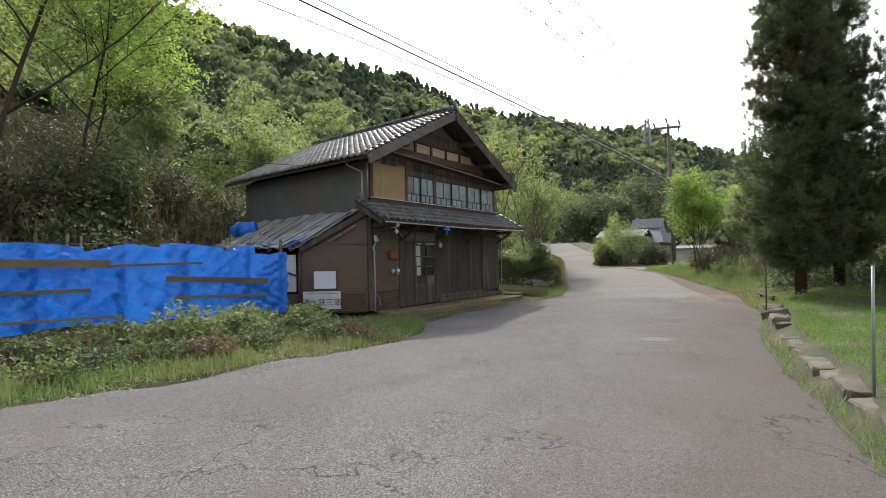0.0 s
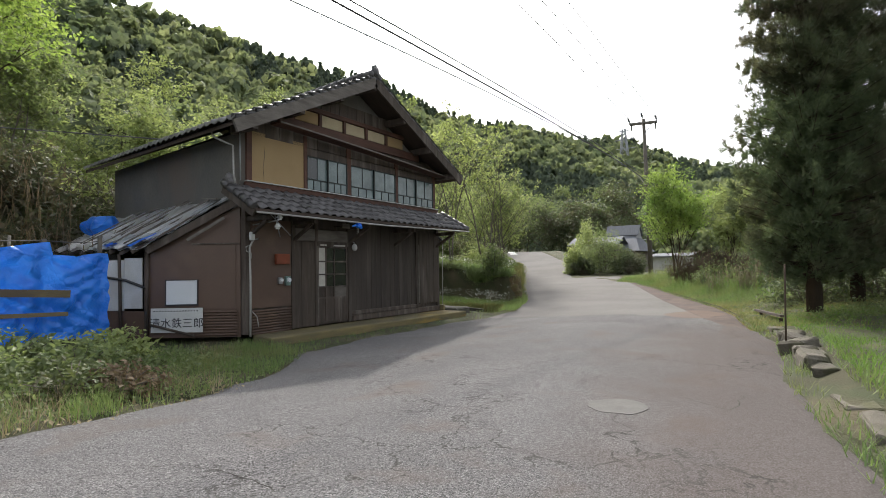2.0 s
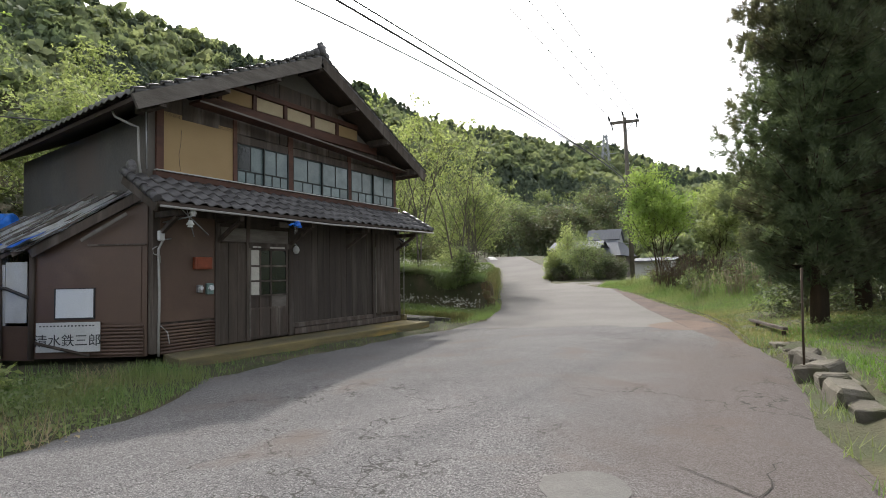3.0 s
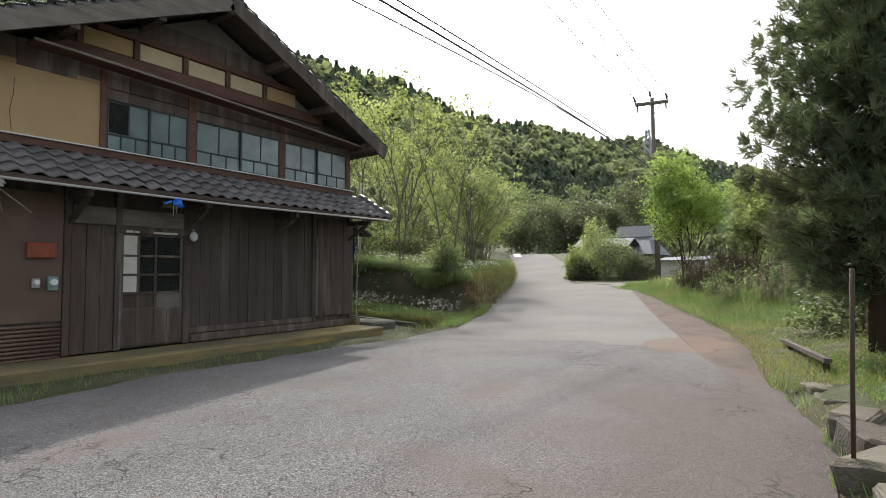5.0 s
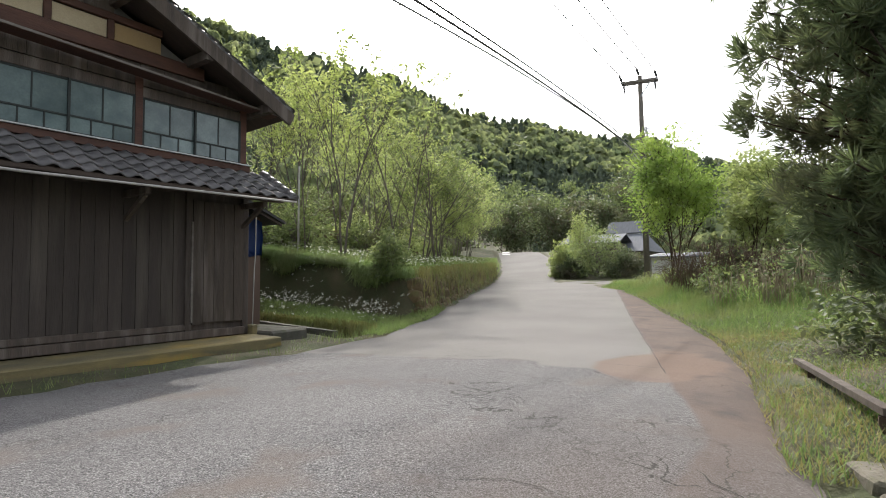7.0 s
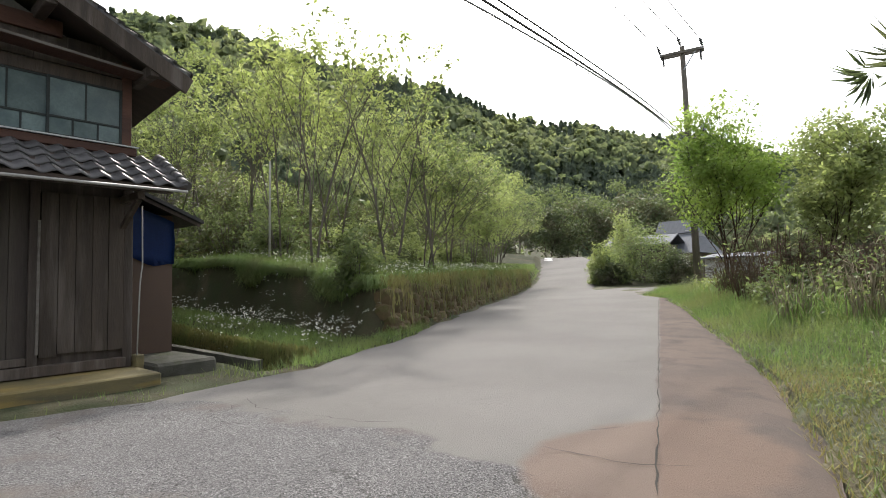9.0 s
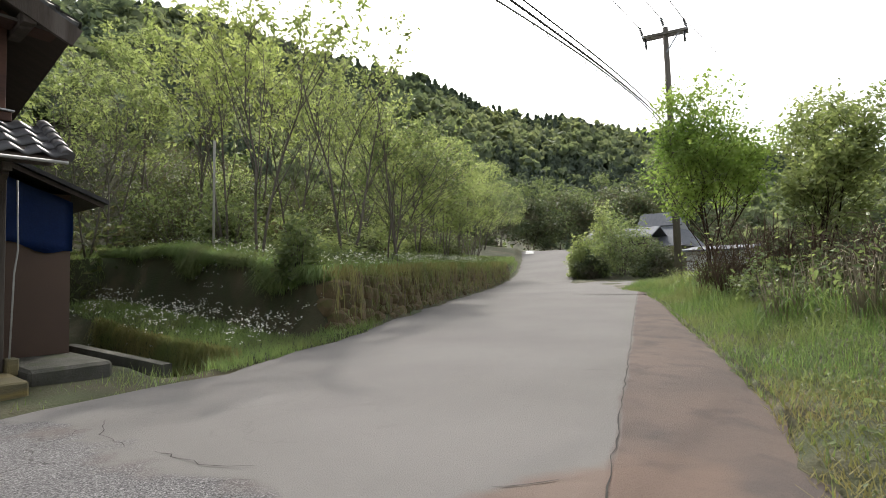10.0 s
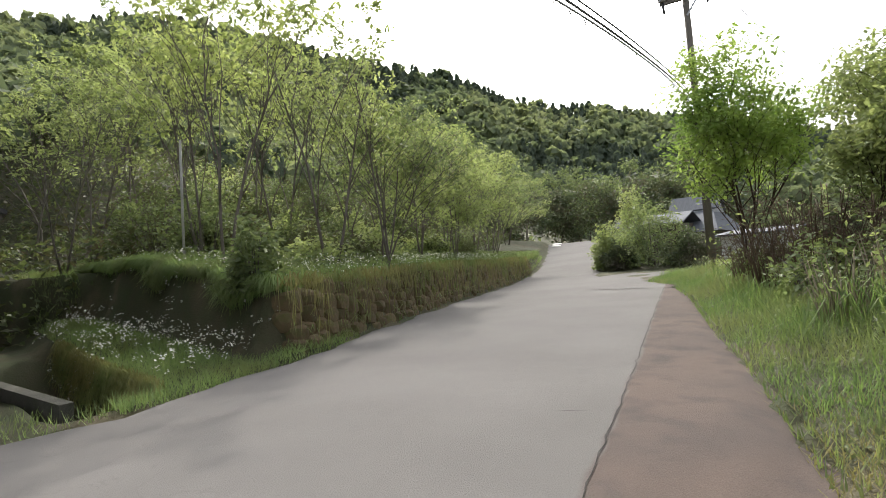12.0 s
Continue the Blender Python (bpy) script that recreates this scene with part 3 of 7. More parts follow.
for q in range(5):
    y = 13.35 + q * 0.90
    b = bmesh.new()
    box(b, UX - 0.035, UX - 0.006, y + 0.06, y + 0.84, 5.07, 5.36)
    hpart("cream_panel", b, M_CREAM if 0 < q < 4 else M_OCHRE)
    b = bmesh.new()
    box(b, UX - 0.03, UX + 0.035, y - 0.05, y + 0.05, 5.04, 5.38, 0.006)
    hpart("strut", b, M_WOOD_RED)
for q in range(8):
    b = bmesh.new()
    box(b, UX - 0.025, UX + 0.004 * (q % 3), 14.3 + q * 0.3375 + 0.004, 14.3 + (q + 1) * 0.3375 - 0.004, 5.5, 5.85)
    hpart("board", b, M_WOOD)

# main roof
EAVE_Y, EAVE_Z, RIDGE_Z, FRONT = 4.45, 4.40, 6.55, -10.35
PITCH = (RIDGE_Z - EAVE_Z) / EAVE_Y
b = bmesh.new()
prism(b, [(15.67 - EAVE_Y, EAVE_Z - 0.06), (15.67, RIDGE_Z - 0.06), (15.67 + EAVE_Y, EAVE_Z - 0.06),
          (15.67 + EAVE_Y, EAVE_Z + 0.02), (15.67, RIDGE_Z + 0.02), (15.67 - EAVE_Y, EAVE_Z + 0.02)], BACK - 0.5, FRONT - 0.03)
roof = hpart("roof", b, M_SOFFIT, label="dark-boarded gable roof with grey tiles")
for s in (-1, 1):
    b = bmesh.new()
    beam(b, (FRONT, 15.67 + s * (EAVE_Y + 0.02), EAVE_Z - 0.10), (FRONT, 15.67, RIDGE_Z - 0.09), 0.06, 0.26)
    hpart("barge_board", b, M_WOOD_GREY if s < 0 else M_WOOD_PALE)
for q in range(-3, 4):
    y = 15.67 + q * 1.32
    b = bmesh.new()
    box(b, UX - 0.1, FRONT + 0.0, y - 0.07, y + 0.07, RIDGE_Z - abs(q) * 1.32 * PITCH - 0.30, RIDGE_Z - abs(q) * 1.32 * PITCH - 0.12, 0.01)
    hpart("purlin_end", b, M_WOOD)


def roof_tile_field(x0, x1, wx, depth, rows, sgn):
    """Waved tiles in courses down one slope, as one sheet with a step at each course."""
    cols = int(round((x1 - x0) / wx))
    V, F = [], []
    seg = 8
    prof = [0.030 * math.cos(2 * math.pi * k / seg) + (0.016 if k < 2 else 0) for k in range(seg + 1)]
    r = random.Random(4)
    for j in range(rows):
        s0, s1 = depth * j / rows, depth * (j + 1) / rows + 0.02
        for i in range(cols):
            lift, jit = r.uniform(0, 0.012), r.uniform(-0.006, 0.006)
            base = len(V)
            for a, (s, up) in enumerate(((s0, 0.055), (s1, 0.02))):
                for k in range(seg + 1):
                    x = x0 + (i + k / seg) * wx + jit
                    V.append((x, 15.67 + sgn * (EAVE_Y + 0.06 - s), EAVE_Z + 0.03 + s * PITCH + up + prof[k] + lift))
            for k in range(seg + 1):
                V.append((x0 + (i + k / seg) * wx + jit, 15.67 + sgn * (EAVE_Y + 0.06 - s0), EAVE_Z + 0.03 + s0 * PITCH + 0.01 + prof[k] * 0.6))
            for k in range(seg):
                F.append((base + k, base + k + 1, base + seg + 2 + k, base + seg + 1 + k))
                F.append((base + 2 * seg + 2 + k, base + 2 * seg + 3 + k, base + k + 1, base + k))
    V = np.array(V)
    m = V[:, 0] < -11.2
    V[m, 1] += SHEAR * (-11.2 - V[m, 0])
    V -= np.array(house.location)
    return V, np.array(F)


def tile_field_material():
    m, t, bb = material("old_grey_tile_field", 0.40, 0, 0.55)
    geo = t.nodes.new("ShaderNodeNewGeometry")
    v = coords(t)
    col = mix(t, geo.outputs["Random Per Island"], (0.075, 0.072, 0.072), (0.175, 0.17, 0.168))
    col = mix(t, noise_fac(t, v, 3, 5, 0.5, 0.7), col, (0.06, 0.062, 0.05))
    g = noise_fac(t, v, 45, 5, 0.25, 0.75)
    t.links.new(col, bb.inputs["Base Color"])
    bump(t, bb, g, 0.25, 0.01)
    return m


M_TILES_MANY = tile_field_material()
for s in (-1, 1):
    V, F = roof_tile_field(BACK - 0.5, FRONT + 0.02, 0.27, EAVE_Y, 18, s)
    f = new("tiles", fast_mesh("tiles", V, F, M_TILES_MANY, True))
    f.parent = roof
    tagged(f, "worn silver-grey waved clay tiles", kind="stuff")
# verge tiles that cap the edge of the roof, one by one
for s in (-1, 1):
    for j in range(17):
        c = (j + 0.5) / 17 * EAVE_Y
        b = bmesh.new()
        p = Vector((FRONT - 0.05, 15.67 + s * (EAVE_Y - c + 0.16), EAVE_Z + c * PITCH + 0.02))
        q = Vector((FRONT - 0.05, 15.67 + s * (EAVE_Y - c - 0.13), EAVE_Z + (c + 0.13) * PITCH + 0.045))
        tube(b, [p, q], 0.085, 8, 0.075)
        for v in b.verts:
            v.co -= house.location
        part("verge_tile", b, M_TILE, roof)
# ridge
for k in range(24):
    b = bmesh.new()
    x = FRONT - 0.1 - k * 0.335
    tube(b, [(x, 15.67, RIDGE_Z + 0.20), (x - 0.35, 15.67, RIDGE_Z + 0.19)], 0.10, 8, 0.09)
    lean(b)
    for v in b.verts:
        v.co -= house.location
    part("ridge_tile", b, M_TILE, roof)
b = bmesh.new()
for j in range(3):
    box(b, BACK - 0.45, FRONT - 0.06, 15.67 - 0.17 + j * 0.025, 15.67 + 0.17 - j * 0.025, RIDGE_Z + 0.02 + j * 0.05, RIDGE_Z + 0.06 + j * 0.05, 0.008)
hpart("ridge_course", b, M_TILE)
b = bmesh.new()
for dy, z, rr in ((0, 0.26, 0.15), (-0.17, 0.16, 0.10), (0.17, 0.16, 0.10), (-0.1, 0.36, 0.06), (0.1, 0.36, 0.06), (0, 0.40, 0.07)):
    bmesh.ops.create_icosphere(b, subdivisions=2, radius=rr, matrix=Matrix.LocRotScale((FRONT + 0.0, 15.67 + dy, RIDGE_Z + z - 0.05), None, (0.55, 1, 1)))
hpart("ridge_ornament", b, M_TILE, label="rounded dark ridge-end ornament tile")

# lower roof along the front
PX0, PX1, PZ0, PZ1, PY0, PY1 = UX + 0.02, -10.0, 3.20, 2.60, 11.42, 19.95
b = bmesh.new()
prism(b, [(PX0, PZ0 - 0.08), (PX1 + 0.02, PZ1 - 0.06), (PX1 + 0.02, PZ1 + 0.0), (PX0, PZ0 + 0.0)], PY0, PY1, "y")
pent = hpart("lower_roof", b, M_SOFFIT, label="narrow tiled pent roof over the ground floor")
slope = Vector((PX1 - PX0, 0, PZ1 - PZ0))
run = slope.length
tile_bm = bmesh.new()
seg = 7
tw = 0.275
prof = [0.028 * math.cos(2 * math.pi * k / seg) for k in range(seg + 1)]
dirs = slope.normalized()
nrm = Vector((-dirs.z, 0, dirs.x))
TL = run / 4 + 0.03
rows_v = []
for s, up in ((0, 0.020), (TL, 0.052)):
    rows_v.append([tile_bm.verts.new(dirs * s + nrm * (up + prof[k]) + Vector((0, k / seg * tw, 0))) for k in range(seg + 1)])
rows_v.append([tile_bm.verts.new(dirs * TL + nrm * (0.030 + prof[k]) + Vector((0, k / seg * tw, 0))) for k in range(seg + 1)])
for a, c in zip(rows_v, rows_v[1:]):
    for k in range(seg):
        tile_bm.faces.new((a[k], c[k], c[k + 1], a[k + 1])).smooth = True
tile_mesh = bm_mesh("tile", tile_bm, M_TILE)
for j in range(4):
    for i in range(31):
        o = new("tile", tile_mesh)
        o.parent = pent
        o.location = Vector((PX0, PY0 + 0.0 + i * tw, PZ0)) + dirs * (run * j / 4) + nrm * random.uniform(0, 0.008) - house.location
        o.rotation_euler = (random.uniform(-0.012, 0.012), random.uniform(-0.01, 0.01), random.uniform(-0.012, 0.012))
for y in (PY0 - 0.02, PY1 + 0.0):
    b = bmesh.new()
    for j in range(5):
        p = Vector((PX0, y, PZ0 + 0.03)) + dirs * (run * j / 5 - 0.02)
        tube(b, [p, p + dirs * (run / 5 + 0.03) + Vector((0, 0, 0.012))], 0.075, 8, 0.085)
    hpart("verge_tiles", b, M_TILE)
b = bmesh.new()
beam(b, (PX0, PY0 - 0.03, PZ0 - 0.12), (PX1, PY0 - 0.03, PZ1 - 0.1), 0.04, 0.16)
hpart("barge_board", b, M_WOOD_PALE)
for x, z in ((-10.25, 2.60), (-10.65, 2.84)):
    b = bmesh.new()
    box(b, x - 0.05, x + 0.05, PY0 + 0.1, PY1 - 0.1, z - 0.06, z + 0.05, 0.008)
    hpart("purlin", b, M_WOOD)
for y in (11.95, 13.25, 15.2, 17.2, 19.4):
    b = bmesh.new()
    box(b, HX - 0.05, -10.2, y - 0.05, y + 0.05, 2.42, 2.53, 0.008)
    beam(b, (HX, y, 2.05), (-10.3, y, 2.42), 0.07, 0.07)
    hpart("bracket", b, M_WOOD)
b = bmesh.new()
tube(b, [(PX1 + 0.05, PY0, PZ1 - 0.08), (PX1 + 0.06, 15.5, PZ1 - 0.11), (PX1 + 0.05, PY1, PZ1 - 0.05)], 0.022, 6)
hpart("gutter", b, M_PIPE, label="thin grey gutter rail along the lower eave")
b = bmesh.new()
bmesh.ops.create_icosphere(b, subdivisions=2, radius=0.1, matrix=Matrix.LocRotScale((PX0 + 0.1, PY0 + 0.05, PZ0 + 0.12), None, (1.1, 0.8, 1.2)))
bmesh.ops.create_icosphere(b, subdivisions=2, radius=0.07, matrix=Matrix.Translation((PX0 + 0.2, PY0 + 0.02, PZ0 + 0.03)))
hpart("corner_ornament", b, M_TILE)

# concrete apron
b = bmesh.new()
prism(b, [(HX - 0.02, 12.1), (-10.0, 11.8), (-9.95, 16.0), (-9.9, 19.58), (HX - 0.02, 19.6)], -0.40, -0.07, "z")
bmesh.ops.bevel(b, geom=b.edges[:], offset=0.02, segments=1, affect="EDGES")
for v in b.verts:
    v.co.z += 0.012 * math.sin(v.co.y * 3)
apron = part("front_step", b, M_KERB)
tagged(apron, "yellow-stained concrete step along the house front", "step", kind="structure")

# fixtures on the front
meter_box = thing("fuse_box", HX + 0.03, 12.86, 1.48, "faded red square box on the brown sheet wall", "box")
b = bmesh.new()
box(b, -0.02, 0.08, -0.19, 0.19, 0.0, 0.24, 0.012)
part("body", b, M_RED, meter_box)
b = bmesh.new()
box(b, 0.082, 0.09, -0.15, 0.15, 0.03, 0.2, 0.003)
part("cover", b, M_RED, meter_box)
for y, z, s in ((13.02, 0.98, 1.0), (12.80, 1.02, 0.7)):
    meter = thing("electricity_meter", HX + 0.04, y, z, "small round-faced electricity meter on the wall", "meter")
    b = bmesh.new()
    box(b, -0.03, 0.05, -0.07 * s, 0.07 * s, 0, 0.22 * s, 0.01)
    part("body", b, M_GREEN_METER if s == 1 else M_STEEL, meter)
    b = bmesh.new()
    bmesh.ops.create_cone(b, cap_ends=True, segments=20, radius1=0.055 * s, radius2=0.05 * s, depth=0.04, matrix=Matrix.LocRotScale((0.07, 0, 0.13 * s), Euler((0, math.pi / 2, 0)), None))
    part("dial", b, M_WHITE_CLEAN, meter)
lamp = thing("wall_lamp", HX + 0.05, 15.24, 1.98, "round frosted glass lamp beside the door", "lamp")
b = bmesh.new()
tube(b, [(0, 0, 0.08), (0.08, 0, 0.09), (0.10, 0, 0.04)], 0.015, 8)
part("arm", b, M_STEEL, lamp)
b = bmesh.new()
bmesh.ops.create_uvsphere(b, u_segments=16, v_segments=10, radius=0.075, matrix=Matrix.LocRotScale((0.10, 0, -0.05), None, (1, 1, 1.25)))
for f in b.faces:
    f.smooth = True
part("globe", b, M_WHITE, lamp)
plaque = thing("name_plaque", HX + 0.02, 14.66, 2.40, "small pale wooden plaque above the door", "plaque")
b = bmesh.new()
box(b, 0.35, 0.38, -0.14, 0.14, 0.0, 0.12, 0.006)
part("board", b, M_WOOD_GREY, plaque)
b = bmesh.new()
box(b, -0.03, 0.36, -0.02, 0.02, 0.05, 0.08)
part("bracket", b, M_WOOD, plaque)

# ---- shed beside the house ----
def tpart(name, bm, mat, parent, label=""):
    """A part whose mesh is given in world places, under a thing."""
    top = parent if parent.parent is None else parent.parent
    for v in bm.verts:
        v.co -= top.location
    return part(name, bm, mat, parent, label)


C0, C1 = Vector((-11.08, 11.86, 0)), Vector((-12.78, 10.72, 0))     # slanting front wall of the shed
along_w = (C1 - C0).normalized()
out_w = Vector((-along_w.y, along_w.x, 0))
if out_w.x < 0:
    out_w = -out_w


def wall_box(bm, s0, s1, z0, z1, d0=0.0, d1=0.02):
    """A slab on the slanting wall: s along it from the house, d out from it."""
    a = [C0 + along_w * s + out_w * d + Vector((0, 0, z)) for s, d, z in
         ((s0, d0, z0), (s1, d0, z0), (s1, d1, z0), (s0, d1, z0), (s0, d0, z1), (s1, d0, z1), (s1, d1, z1), (s0, d1, z1))]
    vs = [bm.verts.new(p) for p in a]
    for f in ((0, 1, 2, 3), (4, 5, 6, 7), (0, 1, 5, 4), (1, 2, 6, 5), (2, 3, 7, 6), (3, 0, 4, 7)):
        bm.faces.new([vs[i] for i in f])
    bmesh.ops.recalc_face_normals(bm, faces=bm.faces[:])


shed = thing("lean_to_shed", C1.x, C1.y, -0.1, "brown sheet-clad lean-to shed with patched sagging roof", "shed")
WL = (C1 - C0).length
b = bmesh.new()
vs = [b.verts.new(C0 + along_w * s + out_w * d + Vector((0, 0, z))) for d in (-0.05, 0.0) for s, z in ((0, -0.1), (WL, -0.1), (WL, 1.78), (0, 2.78))]
for f in ((0, 1, 2, 3), (4, 5, 6, 7), (0, 1, 5, 4), (1, 2, 6, 5), (2, 3, 7, 6), (3, 0, 4, 7)):
    b.faces.new([vs[i] for i in f])
bmesh.ops.recalc_face_normals(b, faces=b.faces[:])
tpart("front_wall", b, M_SHEET, shed)
b = bmesh.new()
wall_box(b, 0.1, 1.02, 0.52, 1.93, 0.0, 0.018)
tpart("sheet_panel", b, M_SHEET, shed)
b = bmesh.new()
wall_box(b, 0.02, 1.05, 1.93, 1.96, 0.0, 0.05)
tpart("rail", b, M_WOOD, shed)
for q in range(9):
    p = C0 + along_w * 0.05 + out_w * 0.02 + Vector((0, 0, -0.04 + q * 0.062))
    b = bmesh.new()
    tube(b, [p, p + along_w * 0.98], 0.026, 6)
    tpart("skirt_rib", b, M_SHEET, shed)
b = bmesh.new()
for s in (WL - 0.02,):
    p = C0 + along_w * s + out_w * 0.03
    tube(b, [p + Vector((0, 0, -0.1)), p + Vector((0.01, 0, 1.85))], 0.05, 8)
tpart("post", b, M_WOOD, shed)
# side face with pale panels
SB = Vector((-17.2, 11.35, 0))
sd = (SB - C1).normalized()
b = bmesh.new()
beam(b, C1 + sd * 1.6 + Vector((0, 0, 0.85)), SB + Vector((0, 0, 0.85)), 0.04, 1.9)
tpart("side_wall", b, M_SOOT, shed)
sp = Vector((-0.95, -0.31, 0)).normalized()
for s0, s1, z0, z1 in ((0.10, 0.56, 0.55, 1.66), (0.60, 1.12, 0.50, 1.62)):
    b = bmesh.new()
    beam(b, C1 + sp * s0 + Vector((0, 0, (z0 + z1) / 2)), C1 + sp * s1 + Vector((0, -0.02, (z0 + z1) / 2)), 0.02, z1 - z0)
    tpart("pale_panel", b, M_WHITE, shed, "weathered white board panel")
b = bmesh.new()
for s in (0.64, 1.22):
    tube(b, [C1 + sp * s + Vector((0.02, -0.04, -0.1)), C1 + sp * (s + 0.06) + Vector((0, -0.03, 1.75))], 0.035, 7)
tpart("stake", b, M_WOOD, shed)
b = bmesh.new()
tube(b, [C1 + Vector((0.05, -0.05, 1.0)), C1 + sp * 0.5 + Vector((0, -0.06, 1.18)), C1 + sp * 1.3 + Vector((0, -0.06, 1.28))], 0.03, 6)
tpart("strap", b, M_SOOT, shed)
b = bmesh.new()
beam(b, C1 + Vector((0.05, 0.02, 0.18)), C1 + sp * 1.2 + Vector((0, 0.02, 0.18)), 0.03, 0.62)
tpart("lower_board", b, M_SHEET, shed)
# roof: overlapping worn sheets from the house wall down to the side
TOPL = [Vector((-11.35, 11.80, 2.97)), Vector((-17.4, 12.35, 2.95))]
LOWL = [Vector((-12.55, 10.42, 1.84)), Vector((-17.6, 10.75, 1.96))]


def shed_roof(u, w, lift=0.0):
    p = (TOPL[0] * (1 - u) + TOPL[1] * u) * (1 - w) + (LOWL[0] * (1 - u) + LOWL[1] * u) * w
    sag = -0.10 * math.sin(math.pi * w) * (0.5 + 0.5 * math.sin(u * 5))
    return p + Vector((0, 0, sag + lift + 0.026 * math.sin(u * 46 + w * 3) + 0.055 * noise.noise(Vector((u * 14, w * 7, lift * 50)))))


def roof_patch(u0, u1, w0, w1, lift, nu=14, nw=12, ragged=0.0):
    bm = bmesh.new()
    g = [[bm.verts.new(shed_roof(u0 + (u1 - u0) * i / nu, w0 + (w1 - w0) * j / nw + (ragged * noise.noise(Vector((i * 0.9, u0 * 9, 3))) if j == nw else 0), lift)) for j in range(nw + 1)] for i in range(nu + 1)]
    for i in range(nu):
        for j in range(nw):
            bm.faces.new((g[i][j], g[i][j + 1], g[i + 1][j + 1], g[i + 1][j])).smooth = True
    bmesh.ops.solidify(bm, geom=bm.faces[:], thickness=0.012)
    return bm


tpart("roof_sheet", roof_patch(0, 1, 0, 1, 0.0, 60, 14, 0.03), M_SILVER, shed)
for q, (u0, u1, w0, w1, mat, lb) in enumerate(((0.0, 0.12, 0.0, 0.86, M_PLASTIC, "pale torn plastic sheet"), (0.10, 0.30, 0.10, 0.9, M_SILVER, ""), (0.28, 0.55, 0.0, 0.8, M_SILVER, ""),
                                               (0.55, 0.8, 0.2, 1.0, M_SILVER, ""), (0.12, 0.5, 0.62, 1.03, M_PLASTIC, "pale torn plastic sheet"), (0.03, 0.12, 0.82, 1.0, M_SOOT, "black sheet edge"),
                                               (0.0, 0.012, 0.1, 1.0, M_SOOT, "black sheet edge"), (0.3, 0.36, 0.85, 1.0, M_BLUE, "scrap of blue tarpaulin"), (0.06, 0.08, 0.72, 1.02, M_BLUE, "scrap of blue tarpaulin"))):
    tpart("roof_sheet", roof_patch(u0, u1, w0, w1, 0.018 + 0.009 * q, 14, 12, 0.05), mat, shed, lb)
for u0, w0, u1, w1 in ((0.12, 0.05, 0.18, 0.95), (0.3, 0.02, 0.33, 0.9), (0.42, 0.1, 0.4, 0.98), (0.55, 0.05, 0.62, 0.95), (0.7, 0.0, 0.7, 0.9), (0.2, 0.0, 0.02, 0.12)):
    b = bmesh.new()
    beam(b, shed_roof(u0, w0, 0.11), shed_roof(u1, w1, 0.11), 0.06, 0.025)
    tpart("batten", b, M_WOOD_GREY, shed)
b = bmesh.new()
beam(b, C0 + out_w * 0.12 + Vector((-0.05, 0, 2.86)), C1 + out_w * 0.12 + Vector((0.1, 0, 1.80)), 0.03, 0.16)
tpart("barge_board", b, M_WOOD, shed)
b = bmesh.new()
beam(b, C0 + out_w * 0.15 + along_w * 0.3 + Vector((0, 0, 2.50)), C0 + out_w * 0.15 + along_w * 1.1 + Vector((0, 0, 2.02)), 0.02, 0.06)
tpart("loose_batten", b, M_WOOD_GREY, shed)
for u in np.linspace(0.06, 0.95, 9):
    b = bmesh.new()
    beam(b, shed_roof(u, 0.02, -0.07), shed_roof(u, 1.0, -0.07), 0.05, 0.07)
    tpart("rafter", b, M_WOOD, shed)

# boards on the shed wall
board = thing("white_board", *(C0 + along_w * 1.25 + out_w * 0.03 + Vector((0, 0, 0.62))), "blank white enamel board on the shed wall", "board")
b = bmesh.new()
wall_box(b, 0.93, 1.60, 0.63, 1.15, 0.02, 0.035)
tpart("face", b, M_WHITE_CLEAN, board)
b = bmesh.new()
for s0, s1, z0, z1 in ((0.91, 1.62, 0.60, 0.63), (0.91, 1.62, 1.15, 1.165), (0.91, 0.93, 0.6, 1.16), (1.60, 1.62, 0.6, 1.16)):
    wall_box(b, s0, s1, z0, z1, 0.012, 0.045)
tpart("rim", b, M_INK, board)
sign = thing("sign_board", *(C0 + along_w * 1.3 + out_w * 0.05 + Vector((0, 0, 0.0))), "weathered white sign board with black lettering", "sign")
b = bmesh.new()
wall_box(b, 0.80, 1.92, 0.02, 0.55, 0.04, 0.06)
tpart("face", b, M_WHITE, sign)
txt = bpy.data.curves.new("lettering", "FONT")
txt.body = "清水鉄三郎"
txt.size, txt.extrude, txt.align_x = 0.235, 0.002, "CENTER"
txt.materials.append(M_INK)
tx = new("lettering", txt)
tx.parent = sign
face_mid = C0 + along_w * 1.36 + out_w * 0.064 + Vector((0, 0, 0.14)) - sign.location
tx.matrix_basis = Matrix.Translation(face_mid) @ Matrix((( -along_w.x, 0, out_w.x, 0), (-along_w.y, 0, out_w.y, 0), (0, 1, 0, 0), (0, 0, 0, 1)))
b = bmesh.new()
for q in range(16):
    s = 0.9 + q * 0.062
    wall_box(b, s, s + 0.03, 0.475, 0.498, 0.06, 0.063)
tpart("small_print", b, M_INK, sign)
b = bmesh.new()
tube(b, [C0 + along_w * 0.95 + out_w * 0.12 + Vector((0, 0, -0.05)), C0 + along_w * 1.9 + out_w * 0.12 + Vector((0, 0, 0.20))], 0.028, 6)
prop = tagged(part("leaning_stick", b, M_WOOD), "dark stick leaning across the sign board", "stick")
